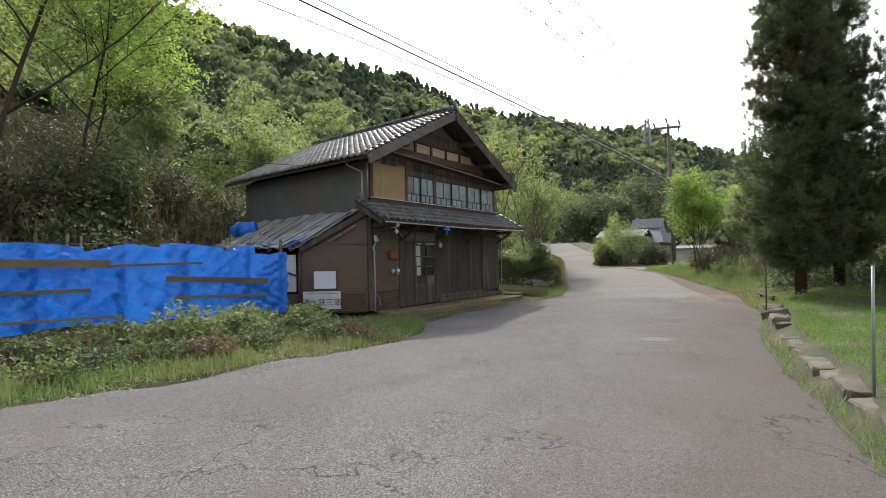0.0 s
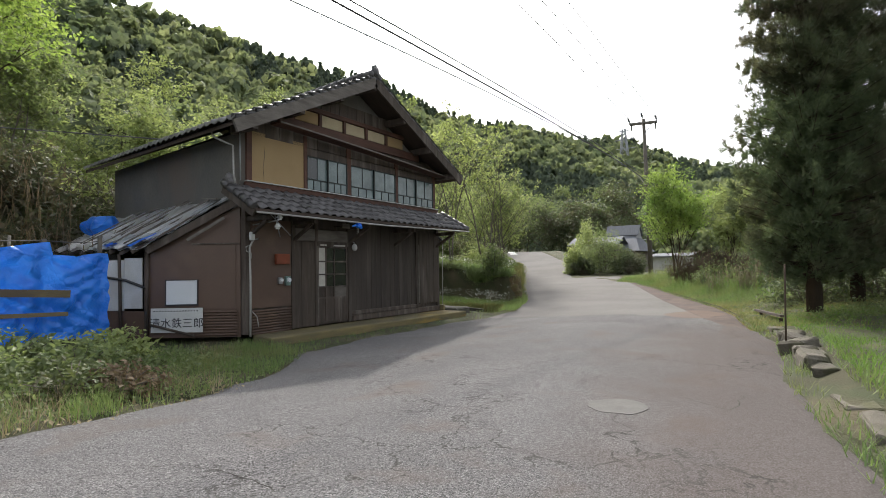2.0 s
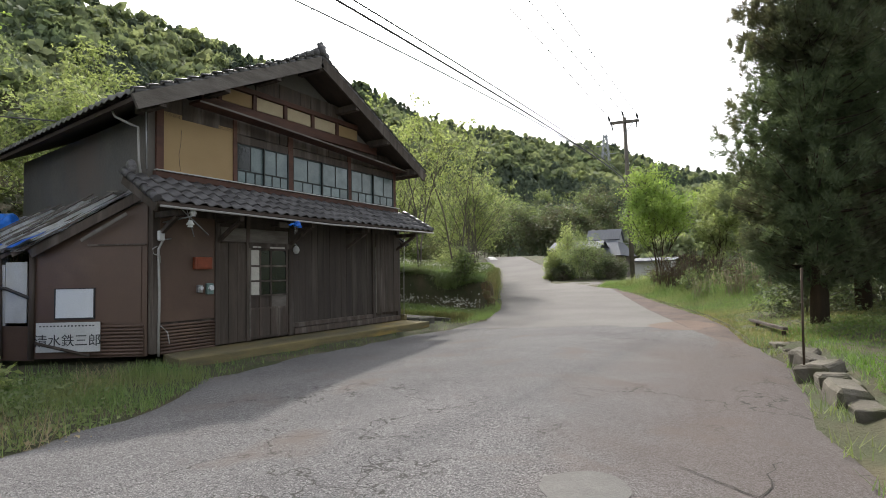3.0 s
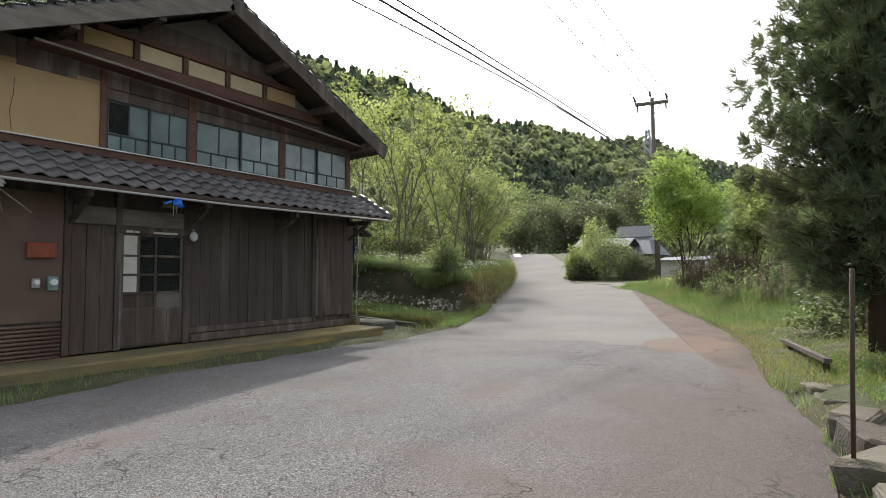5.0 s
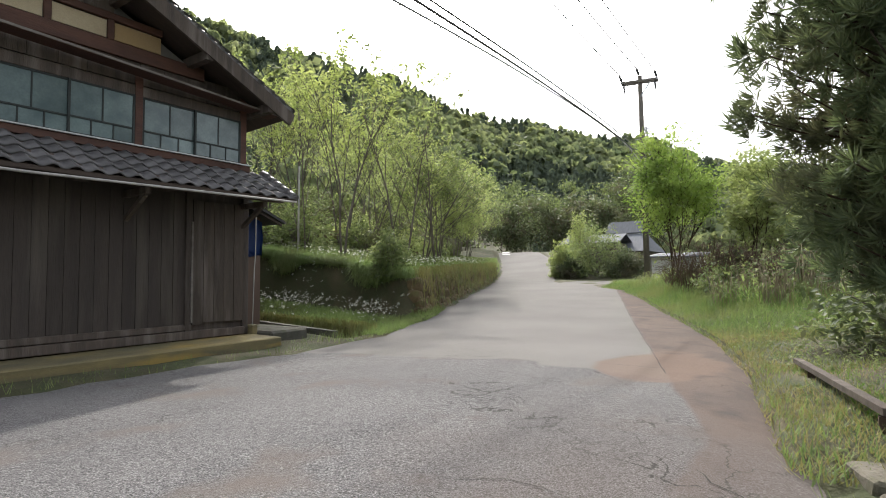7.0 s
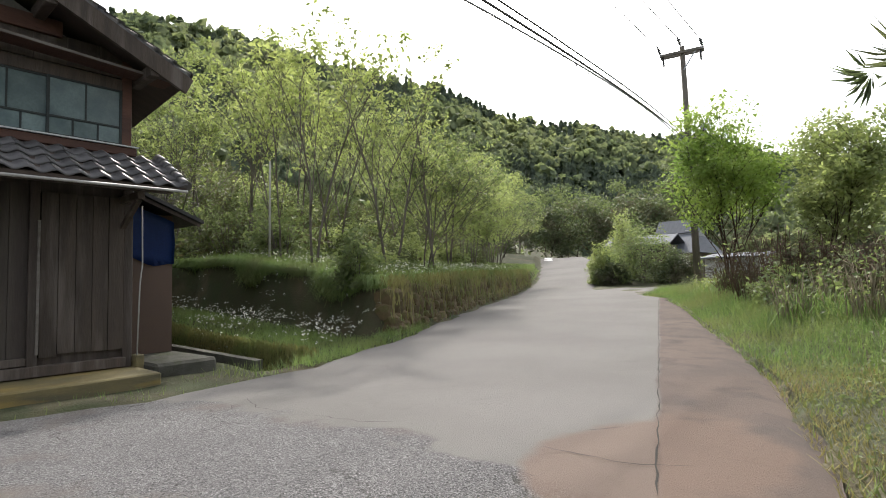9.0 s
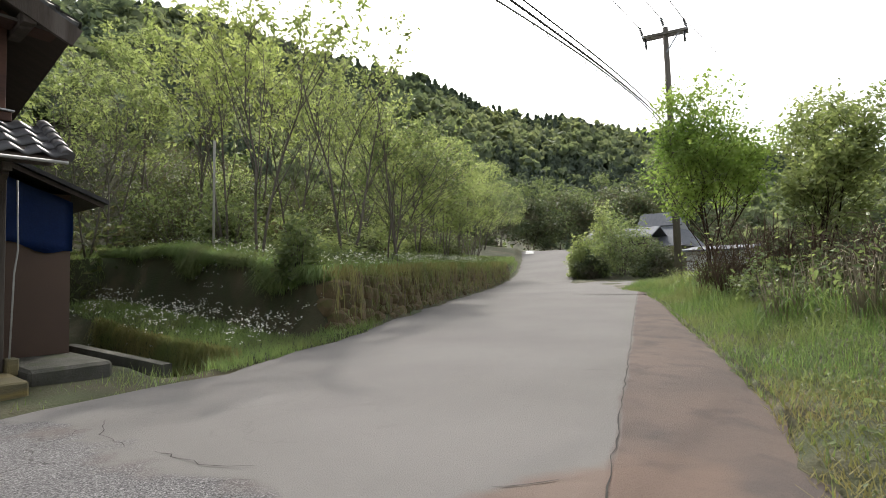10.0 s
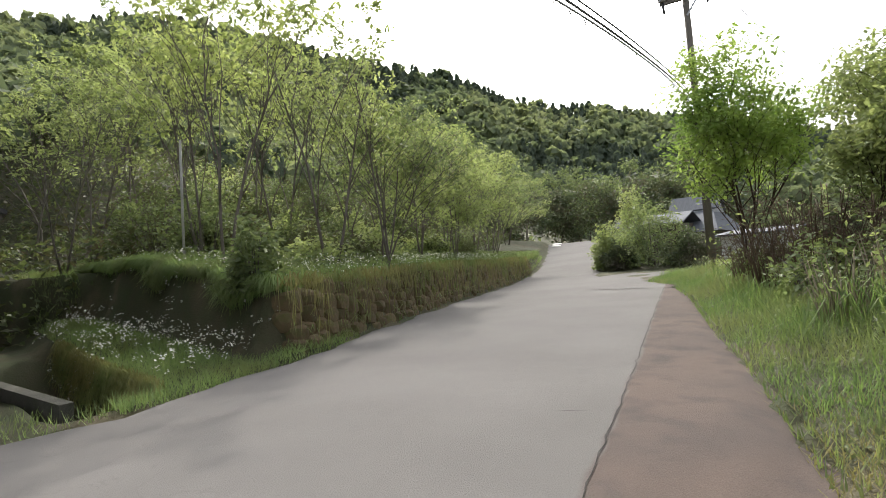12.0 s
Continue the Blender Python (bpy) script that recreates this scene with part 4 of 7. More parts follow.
# conduit, flood lamp and brackets at the corner
cond = thing("conduit", HX + 0.05, 11.96, -0.1, "grey conduit pipe running down the wall corner", "pipe")
b = bmesh.new()
tube(b, [(HX + 0.07, 11.96, -0.1), (HX + 0.07, 11.97, 1.0), (HX + 0.07, 11.95, 1.85), (HX + 0.1, 12.02, 2.02)], 0.024, 8)
tpart("pipe", b, M_PIPE, cond)
b = bmesh.new()
tube(b, [(HX + 0.12, 11.90, 1.9), (HX + 0.14, 11.8, 1.85), (HX + 0.13, 11.82, 1.76), (HX + 0.12, 11.95, 1.72), (HX + 0.09, 11.98, 1.6)], 0.010, 6)
tpart("cable", b, M_PIPE, cond)
b = bmesh.new()
tube(b, [(HX + 0.1, 11.98, 0.45), (HX + 0.12, 12.1, 0.32), (HX + 0.12, 12.14, 0.1)], 0.012, 6)
tpart("hose", b, M_PIPE, cond)
flood = thing("flood_lamp", HX + 0.16, 11.93, 1.98, "small white flood lamp on a wall bracket", "lamp")
b = bmesh.new()
box(b, -0.03, 0.05, -0.05, 0.06, 0.02, 0.20, 0.012)
part("housing", b, M_WHITE, flood)
b = bmesh.new()
tube(b, [(0, 0, 0.03), (-0.02, 0.18, 0.06), (-0.16, 0.3, 0.08)], 0.015, 6)
part("arm", b, M_STEEL, flood)
strut = thing("service_bracket", -10.1, 12.05, 2.35, "iron service bracket with insulators under the lower eave", "bracket")
b = bmesh.new()
tube(b, [(-0.8, 0.0, 0.0), (0.05, 0.0, 0.05)], 0.016, 6)
tube(b, [(-0.1, -0.3, 0.35), (-0.1, 0.45, -0.25)], 0.011, 6)
tube(b, [(-0.05, -0.05, 0.28), (-0.05, 0.12, -0.3)], 0.010, 6)
part("rods", b, M_STEEL, strut)
for y, z in ((0.05, 0.08), (0.0, -0.12)):
    b = bmesh.new()
    for k, r_ in enumerate((0.05, 0.07, 0.045)):
        bmesh.ops.create_cone(b, cap_ends=True, segments=12, radius1=r_, radius2=r_ * 0.8, depth=0.04, matrix=Matrix.Translation((0.02, y, z + 0.04 * k)))
    part("insulator", b, M_WHITE, strut)
spout = thing("drain_elbow", -11.0, 11.6, 4.2, "white bent drain pipe under the upper eave", "pipe")
b = bmesh.new()
tube(b, [(-0.5, -0.18, 0.22), (-0.42, -0.16, 0.08), (-0.15, 0.0, -0.08), (-0.06, 0.06, -0.12), (-0.06, 0.08, -0.75), (0.0, 0.1, -1.1)], 0.022, 8)
part("pipe", b, M_PIPE, spout)
b = bmesh.new()
tube(b, [(0.12, 0.1, 0.2), (0.12, 0.12, -0.9)], 0.014, 6)
part("rod", b, M_STEEL, spout)
# blue scrap tied to the eave rail, with a small hanging tag
scrap = thing("blue_scrap", -9.93, 14.38, 2.42, "knotted scrap of bright blue plastic on the eave rail", "plastic scrap")
b = bmesh.new()
for k in range(7):
    q = random.Random(k)
    bmesh.ops.create_icosphere(b, subdivisions=1, radius=0.05, matrix=Matrix.LocRotScale((q.uniform(-0.03, 0.03), q.uniform(-0.11, 0.11), q.uniform(-0.05, 0.06)), Euler((q.uniform(0, 3), q.uniform(0, 3), 0)), (1, 1.6, 0.4)))
part("knot", b, M_BLUE, scrap)
b = bmesh.new()
tube(b, [(0, 0, -0.02), (0, 0.0, -0.22)], 0.006, 5)
tube(b, [(0, 0.06, -0.02), (0, 0.05, -0.18)], 0.006, 5)
part("string", b, M_PIPE, scrap)

# ---- annex at the other side ----
annex = thing("side_annex", -12.0, 20.0, 0.0, "dark annex wall hung with faded blue sheet", "annex")
b = bmesh.new()
box(b, -16.5, -11.9, 19.55, 20.54, 0.0, 2.42)
tpart("wall", b, M_SHEET, annex)
b = bmesh.new()
g = [[b.verts.new((-11.86 + 0.02 * math.sin(i * 1.3 + j), 19.62 + 0.94 * i / 8, 2.66 - 1.0 * j / 8 - 0.36 * (i / 8) * (1 - j / 8) - 0.16 * (i / 8) * (j / 8) + (0.05 * math.sin(i) if j == 8 else 0))) for j in range(9)] for i in range(9)]
for i in range(8):
    for j in range(8):
        b.faces.new((g[i][j], g[i][j + 1], g[i + 1][j + 1], g[i + 1][j])).smooth = True
bmesh.ops.solidify(b, geom=b.faces[:], thickness=0.01)
tpart("blue_sheet", b, M_NAVY, annex, "faded blue tarpaulin sheet")
b = bmesh.new()
prism(b, [(19.5, 2.88), (20.95, 2.28), (20.95, 2.34), (19.5, 2.95)], -16.5, -11.55)
tpart("roof", b, M_SOOT, annex)
b = bmesh.new()
prism(b, [(19.5, 2.80), (20.9, 2.22), (20.9, 2.28), (19.5, 2.87)], -11.64, -11.6)
tpart("barge_board", b, M_WOOD, annex)
b = bmesh.new()
tube(b, [(-10.82, 19.58, -0.05), (-10.83, 19.62, 1.2), (-10.85, 19.66, 1.5), (-10.8, 19.63, 2.4)], 0.011, 7)
tagged(part("downpipe", b, M_PIPE), "pale thin downpipe on the house corner", "pipe")
b = bmesh.new()
box(b, -11.0, -10.78, 19.56, 19.68, -0.1, 0.12, 0.015)
tagged(part("corner_block", b, M_KERB), "small yellow-stained concrete corner block", "block")
b = bmesh.new()
box(b, -12.6, -10.35, 19.66, 20.62, -0.62, 0.0, 0.04)
for v in b.verts:
    v.co += 0.05 * Vector((noise.noise(v.co * 2.1), noise.noise(v.co * 2.3 + Vector((5, 0, 0))), 0.4 * noise.noise(v.co * 2.7)))
M_MOSSY = surface("mossy_dark_concrete", (0.10, 0.095, 0.08), (0.06, 0.06, 0.045), 4, 40, 0.9, c3=(0.05, 0.06, 0.025), relief=0.7)
tagged(part("annex_footing", b, M_MOSSY), "mossy dark concrete footing beside the ditch", "footing", kind="structure")
b = bmesh.new()
beam(b, (-12.6, 20.75, -0.12), (-10.2, 21.25, -0.30), 0.16, 0.36)
tagged(part("ditch_kerb", b, M_MOSSY), "narrow mossy concrete kerb along the ditch", "kerb", kind="structure")

# ---- blue tarpaulin fence ----
def fence_x(y):
    return -11.95 - 0.22 * (9.0 - y)


fence = thing("tarpaulin_fence", fence_x(5), 5.0, -0.1, "bright blue wrinkled tarpaulin hung on a rough plank fence", "fence")
posts_y = [-3.4, -1.9, -0.4, 1.2, 2.7, 4.2, 5.75, 7.05, 8.5, 9.35]
ny, nz = 260, 44
yy = np.linspace(-4.0, 9.45, ny)
V = np.zeros((ny, nz, 3))
for i_, y in enumerate(yy):
    near = min(posts_y, key=lambda p: abs(p - y))
    span = abs(y - near)
    top = 1.90 - 0.16 * min(span / 0.75, 1) ** 1.2 * (0.6 + 0.4 * math.sin(near * 7)) + 0.03 * math.sin(y * 2.2) - (0.22 if y > 8.6 else 0.0)
    low = 0.12 + 0.05 * math.sin(y * 3.1)
    for j_ in range(nz):
        w = j_ / (nz - 1)
        z = top + (low - top) * w
        ph = y * 2.4 + near
        fold = 0.10 * noise.noise(Vector((y * 1.6 + z * 1.3, z * 1.1, near))) + 0.20 * abs(noise.noise(Vector((y * 2.4 - z * 2.9, z * 1.2 + y, 4)))) + 0.17 * abs(noise.noise(Vector((y * 2.2 + z * 4.2, near * 3, 9)))) + 0.03 * abs(noise.noise(Vector((y * 6 + z * 5, z * 3 - y * 2, 1))))
        tight = min(1, span / 0.2)
        V[i_, j_] = (fence_x(y) + 0.03 + fold * (0.35 + 0.65 * tight) + 0.07 * math.sin(math.pi * w) * tight, y + 0.03 * noise.noise(Vector((z * 3, y * 3, 2))), z)
i = (np.arange(ny - 1)[:, None] * nz + np.arange(nz - 1)[None, :]).ravel()
sheet = new("tarpaulin", fast_mesh("tarpaulin", V.reshape(-1, 3) - np.array(fence.location), np.stack([i, i + 1, i + nz + 1, i + nz], 1), M_BLUE, True))
sheet.parent = fence
for y in posts_y:
    b = bmesh.new()
    h = 2.02 + 0.06 * math.sin(y * 5)
    beam(b, (fence_x(y) - 0.05, y, -0.15), (fence_x(y) - 0.05 + 0.02, y + 0.03 * math.sin(y * 9), h), 0.06, 0.06, (1, 0, 0))
    tpart("post", b, M_WOOD_GREY, fence)
M_PLANK = surface("raw_yellowish_plank", (0.21, 0.165, 0.09), (0.15, 0.12, 0.07), 4, 30, 0.75, (2, 0.3, 2), c3=(0.13, 0.10, 0.07), relief=0.4, vary=0.4)
for y0, y1, z0, z1, h in ((2.4, 5.35, 1.52, 1.47, 0.17), (-4.0, 2.9, 1.45, 1.5, 0.15), (5.3, 7.2, 1.42, 1.45, 0.05), (6.42, 8.78, 1.10, 0.97, 0.13), (6.6, 8.75, 0.66, 0.62, 0.07), (1.5, 5.0, 0.93, 0.92, 0.08), (-4.0, 1.4, 0.9, 0.95, 0.08), (0.0, 5.6, 0.36, 0.34, 0.05)):
    b = bmesh.new()
    beam(b, (fence_x(y0) + 0.33, y0, z0), (fence_x(y1) + 0.33, y1, z1), 0.025, h)
    tpart("plank", b, M_PLANK, fence)
b = bmesh.new()
for a, c in zip(posts_y, posts_y[1:]):
    tube(b, [(fence_x(a) - 0.05, a, 1.93), (fence_x((a + c) / 2) - 0.05, (a + c) / 2, 1.90), (fence_x(c) - 0.05, c, 1.93)], 0.008, 5)
tpart("rope", b, M_CABLE, fence)
b = bmesh.new()
beam(b, (fence_x(2.9) + 0.9, 2.3, 0.45), (fence_x(3.4) + 0.5, 3.4, 0.02), 0.05, 0.07)
tagged(part("fallen_plank", b, M_WOOD), "dark plank leaning in the weeds by the fence", "plank")
for y, h in ((4.9, 2.15), (5.15, 2.1), (7.6, 1.95), (8.2, 2.05)):
    b = bmesh.new()
    tube(b, [(fence_x(y) - 0.8, y, -0.1), (fence_x(y) - 0.75, y + 0.08, h)], 0.03, 7, 0.025)
    tagged(part("stake", b, M_WOOD_GREY), "grey wooden stake behind the tarpaulin fence", "stake", "stakes behind the fence")
# blue bundle on the shed roof's far end
b = bmesh.new()
bmesh.ops.create_icosphere(b, subdivisions=4, radius=0.5, matrix=Matrix.LocRotScale((-16.7, 11.6, 2.62), None, (1.2, 0.8, 0.5)))
for v in b.verts:
    v.co += 0.16 * Vector((noise.noise(v.co * 3), noise.noise(v.co * 3 + Vector((9, 0, 0))), noise.noise(v.co * 4)))
for f in b.faces:
    f.smooth = True
tagged(part("folded_tarpaulin", b, M_BLUE), "crumpled blue tarpaulin bundle on the shed roof", "tarpaulin")

# ---- lawn edge, fence posts ----
kerb_rng = random.Random(8)
M_STONE = surface("lichened_stone", (0.145, 0.13, 0.105), (0.09, 0.082, 0.062), 4, 40, 0.95, c3=(0.07, 0.07, 0.035), relief=0.8, vary=0.5)
y = 1.0
while y < 16.8:
    ln = kerb_rng.uniform(0.35, 0.8)
    x = float(along(RIGHT_EDGE, y + ln / 2)) + 0.36
    if not 10.6 < y < 11.4:
        b = bmesh.new()
        h = kerb_rng.uniform(0.02, 0.10)
        box(b, -0.12, 0.13, -ln / 2 + 0.02, ln / 2 - 0.02, -0.15, h, 0.02)
        bmesh.ops.subdivide_edges(b, edges=b.edges[:], cuts=1)
        for v in b.verts:
            v.co += 0.05 * Vector((noise.noise(v.co * 4 + Vector((y, 0, 0))), noise.noise(v.co * 4 + Vector((0, y, 3))), noise.noise(v.co * 5 + Vector((y, 9, 0)))))
        st = part("kerb_stone", b, M_STONE)
        st.matrix_basis = pose(x, y + ln / 2, 0.0, kerb_rng.uniform(-4, 4), kerb_rng.uniform(-6, 6), math.degrees(math.atan2(0.42, 2.3)) + kerb_rng.uniform(-6, 6))
        tagged(st, "weathered mossy kerb stone along the lawn edge", "stone", "kerb stones by the lawn")
    y += ln
for x, y, z0, h, mat in ((0.36, 6.35, 0.05, 1.2, M_STEEL), (-1.02, 13.67, 0.0, 1.27, M_BARK_DARK)):
    b = bmesh.new()
    tube(b, [(0, 0, 0), (0.01, 0.005, h * 0.5), (0.025, -0.01, h)], 0.013, 8)
    p = part("fence_post", b, mat)
    p.location = (x, y, z0)
    tagged(p, "thin leaning iron fence post at the lawn edge", "fence post", "fence posts along the lawn")
b = bmesh.new()
beam(b, (-1.72, 20.2, 0.13), (-1.12, 17.55, 0.20), 0.08, 0.05)
tagged(part("fallen_rail", b, M_WOOD_PALE), "old timber rail lying on low supports in the grass", "rail")
for x, y in ((-1.58, 19.6), (-1.14, 17.65)):
    b = bmesh.new()
    beam(b, (x, y, -0.05), (x, y, 0.15), 0.07, 0.07, (1, 0, 0))
    tagged(part("short_post", b, M_BARK_DARK), "short dark post carrying the old rail", "post", "short posts under the rail")
for k in range(5):
    b = bmesh.new()
    q = random.Random(k + 20)
    box(b, -0.16, 0.15, -0.22, 0.23, -0.2, 0.17, 0.04)
    bmesh.ops.subdivide_edges(b, edges=b.edges[:], cuts=1)
    for v in b.verts:
        v.co += 0.06 * Vector((noise.noise(v.co * 3 + Vector((k, 0, 0))), noise.noise(v.co * 3 + Vector((0, k, 3))), noise.noise(v.co * 3 + Vector((k, 9, 0)))))
    st = part("rubble_stone", b, M_STONE)
    st.matrix_basis = pose(-0.72 - 0.06 * k, 12.6 + 0.6 * k, 0.0, q.uniform(-8, 8), q.uniform(-8, 8), q.uniform(-30, 30))
    tagged(st, "rough grey rubble block at the lawn edge", "stone", "rubble blocks by the lawn")

# ---- road details ----
b = bmesh.new()
bmesh.ops.create_circle(b, cap_ends=True, segments=40, radius=0.27, matrix=Matrix.Translation((0, 0, 0)))
for v in b.verts:
    v.co *= 1.0 + 0.14 * noise.noise(v.co * 6)
r_ = bmesh.ops.extrude_face_region(b, geom=b.faces[:])
for v in r_["geom"]:
    if isinstance(v, bmesh.types.BMVert):
        v.co.z += 0.006
M_PATCH = surface("pale_mortar_patch", (0.135, 0.129, 0.122), (0.11, 0.106, 0.10), 5, 70, 0.9, relief=0.3)
pt = part("manhole_patch", b, M_PATCH)
pt.location = (-2.28, 9.38, float(road_z(np.array([-2.28]), np.array([9.38]))[0]) - 0.001)
tagged(pt, "round pale mortar patch in the asphalt", "patch", kind="structure")
M_CRACK = surface("open_asphalt_crack", (0.030, 0.027, 0.024), (0.045, 0.04, 0.034), 8, 60, 0.95, relief=0.2)


def ribbon(name, label, pts, w, jag, seed, step=0.09):
    """A jagged dark line of uneven width that lies on the road."""
    q = random.Random(seed)
    fine = []
    for (xa, ya), (xb, yb) in zip(pts, pts[1:]):
        m_ = max(2, int(math.hypot(xb - xa, yb - ya) / step))
        fine += [(xa + (xb - xa) * k / m_ + q.gauss(0, jag), ya + (yb - ya) * k / m_ + q.gauss(0, jag)) for k in range(m_)]
    bm = bmesh.new()
    last = None
    for k, (x, y) in enumerate(fine):
        xn, yn = fine[min(k + 1, len(fine) - 1)]
        xp, yp = fine[max(k - 1, 0)]
        d = Vector((xn - xp, yn - yp, 0)).normalized()
        s_ = Vector((-d.y, d.x, 0)) * w * 0.5 * q.uniform(0.35, 1.3) * (0.3 if k in (0, len(fine) - 1) else 1)
        c = Vector((x, y, float(road_z(np.array([x]), np.array([y]))[0]) + 0.006))
        row = (bm.verts.new(c - s_), bm.verts.new(c + s_))
        if last:
            bm.faces.new((last[0], row[0], row[1], last[1]))
        last = row
    tagged(part(name, bm, M_CRACK), label, "crack", "cracks in the road", kind="structure")


for k, pts in enumerate(([(-2.95, 14.9), (-2.5, 14.6), (-2.05, 15.0), (-1.75, 14.7)], [(-3.3, 15.3), (-2.9, 15.6), (-2.2, 15.5), (-1.6, 15.9)], [(-2.6, 14.5), (-2.7, 13.9)],
                         [(-2.1, 16.3), (-1.7, 15.9), (-1.4, 16.2)], [(-3.75, 19.55), (-3.2, 19.55), (-2.75, 19.8)], [(-3.75, 20.0), (-3.45, 20.35)], [(-6.0, 19.35), (-5.4, 19.35), (-4.95, 19.55)],
                         [(-5.1, 19.15), (-4.8, 19.45)], [(-7.6, 19.6), (-7.0, 19.35), (-6.2, 19.3)], [(-4.75, 23.15), (-4.45, 23.35)], [(-4.2, 23.1), (-3.85, 23.35)],
                         [(-1.9, 10.0), (-1.4, 9.7), (-1.3, 10.5)], [(-5.2, 6.2), (-4.2, 6.6), (-3.4, 6.5)])):
    ribbon("road_crack", "thin dark jagged crack in the asphalt", pts, 0.009, 0.014, 40 + k)
ribbon("road_seam", "dark open seam between the grey and the reddish asphalt", [(-2.13 - 0.345 * (y_ - 17.0), y_) for y_ in (19.2, 21.5, 24.0, 27.0, 31.0, 36.0)], 0.011, 0.009, 70, 0.15)
M_PAINT = surface("worn_white_road_paint", (0.62, 0.62, 0.60), (0.5, 0.5, 0.48), 6, 60, 0.8, relief=0.1)
for k in range(2):
    b = bmesh.new()
    box(b, -0.45, 0.45, -1.1, 1.1, 0, 0.012)
    pm = part("road_mark", b, M_PAINT)
    yy_ = 66.6 + 2.6 * k
    pm.matrix_basis = pose(-30.55 - 1.5 * k, yy_, float(road_z(np.array([-30.3]), np.array([yy_]))[0]) + 0.01, 5.5, 0, 28)
    tagged(pm, "worn white painted mark on the road crest", "road marking", "road marks on the crest", kind="structure")

# ---- stone wall along the bank ----
wall_thing = tagged(new("bank_wall"), "mossy brown rubble-stone retaining wall along the bank", "wall", kind="structure")
M_WALLROCK = surface("mossy_brown_wall_stone", (0.16, 0.115, 0.06), (0.12, 0.095, 0.05), 3, 30, 0.95, c3=(0.10, 0.10, 0.035), relief=0.9, vary=0.5)
wr = random.Random(3)
shapes = []
for k in range(10):
    b = bmesh.new()
    bmesh.ops.create_icosphere(b, subdivisions=2, radius=0.5)
    for v in b.verts:
        v.co = Vector([math.copysign(abs(c) ** 0.6, c) for c in v.co])
        v.co += 0.12 * Vector((noise.noise(v.co * 2 + Vector((k * 7, 0, 0))), noise.noise(v.co * 2 + Vector((0, k * 5, 0))), noise.noise(v.co * 2 + Vector((0, 0, k * 3)))))
    shapes.append(bm_mesh("stone", b, M_WALLROCK))
count = 0
y = 24.4
while y < 48:
    l = float(along(LEFT_EDGE, y))
    base = float(along(RISE, y))
    z = 0.05
    top = 1.02 * (1 - 0.6 * float(smooth_step(40, 60, np.array(y))))
    w = wr.uniform(0.28, 0.42)
    while z < top and count < 298:
        h = wr.uniform(0.18, 0.30)
        o = new("stone", shapes[wr.randrange(10)])
        o.parent = wall_thing
        o.matrix_basis = Matrix.LocRotScale((l - 0.42 - 0.18 * z + wr.uniform(-0.04, 0.04), y + wr.uniform(-0.06, 0.06), base - 0.06 + z), Euler((wr.uniform(-0.2, 0.2), wr.uniform(-0.2, 0.2), 0.4 + wr.uniform(-0.3, 0.3))), (0.42, w * 1.12, h * 1.25))
        z += h
        count += 1
    y += w

# ---- utility pole and wires ----
POLE = Vector((-8.22, 39.2, 0.35))
pole = thing("utility_pole", *POLE, "tall dark wooden utility pole with double crossarm", "utility pole")
b = bmesh.new()
tube(b, [(0, 0, -0.4), (-0.07, 0, 5), (-0.16, 0, 10.15)], 0.15, 12, 0.10)
part("pole", b, M_BARK, pole)
ARM = Vector((0.98, 0.18, 0)).normalized()
OUT = Vector((0.18, -0.98, 0)).normalized()
HEAD = Vector((-0.15, 0, 9.88))
for s_ in (-1, 1):
    b = bmesh.new()
    beam(b, HEAD - ARM * 0.86 + OUT * 0.15 * s_, HEAD + ARM * 0.80 + OUT * 0.15 * s_, 0.08, 0.10)
    part("crossarm", b, M_WOOD_GREY, pole)
for k in (-0.8, 0.74):
    b = bmesh.new()
    beam(b, HEAD + ARM * k - OUT * 0.2, HEAD + ARM * k + OUT * 0.2, 0.05, 0.05)
    part("spacer_bolt", b, M_STEEL, pole)
b = bmesh.new()
beam(b, HEAD + Vector((0.02, 0, -0.75)) + OUT * 0.12, HEAD + ARM * 0.52 + OUT * 0.12, 0.03, 0.05)
part("brace", b, M_STEEL, pole)
ins = []
for k, dz in ((-0.82, 0.0), (-0.04, 0.22), (0.76, 0.0)):
    foot = HEAD + ARM * k + Vector((0, 0, 0.05 + dz))
    lean_to = (OUT * 0.5 + Vector((-0.25, 0, 0.85))).normalized()
    b = bmesh.new()
    tube(b, [foot, foot + lean_to * 0.38], 0.022, 6)
    for q, r_ in enumerate((0.06, 0.085, 0.06, 0.08, 0.05)):
        c = foot + lean_to * (0.10 + 0.065 * q)
        tube(b, [c, c + lean_to * 0.05], r_, 10, r_ * 0.7)
    part("insulator", b, M_INK, pole)
    ins.append(POLE + foot + lean_to * 0.4)
for k in (-0.74, 0.66):
    b = bmesh.new()
    top = HEAD + ARM * k + OUT * 0.05
    tube(b, [top, top + Vector((0.02, 0, -0.45))], 0.05, 8, 0.035)
    part("drop_insulator", b, M_INK, pole)
    b = bmesh.new()
    tube(b, [top + Vector((0.02, 0, -0.45)), top * 0.7 + Vector((0.05 * k, -0.05, 1.6)), Vector((-0.1 + 0.08 * k, -0.1, 7.4))], 0.010, 5)
    part("drop_wire", b, M_CABLE, pole)
for k in range(8):
    z = 2.6 + k * 0.8
    s_ = 1 if k % 2 else -1
    b = bmesh.new()
    tube(b, [(-0.07, 0, z), (-0.07 + 0.30 * s_, 0.1 * s_, z)], 0.012, 5)
    part("step_bolt", b, M_STEEL, pole)


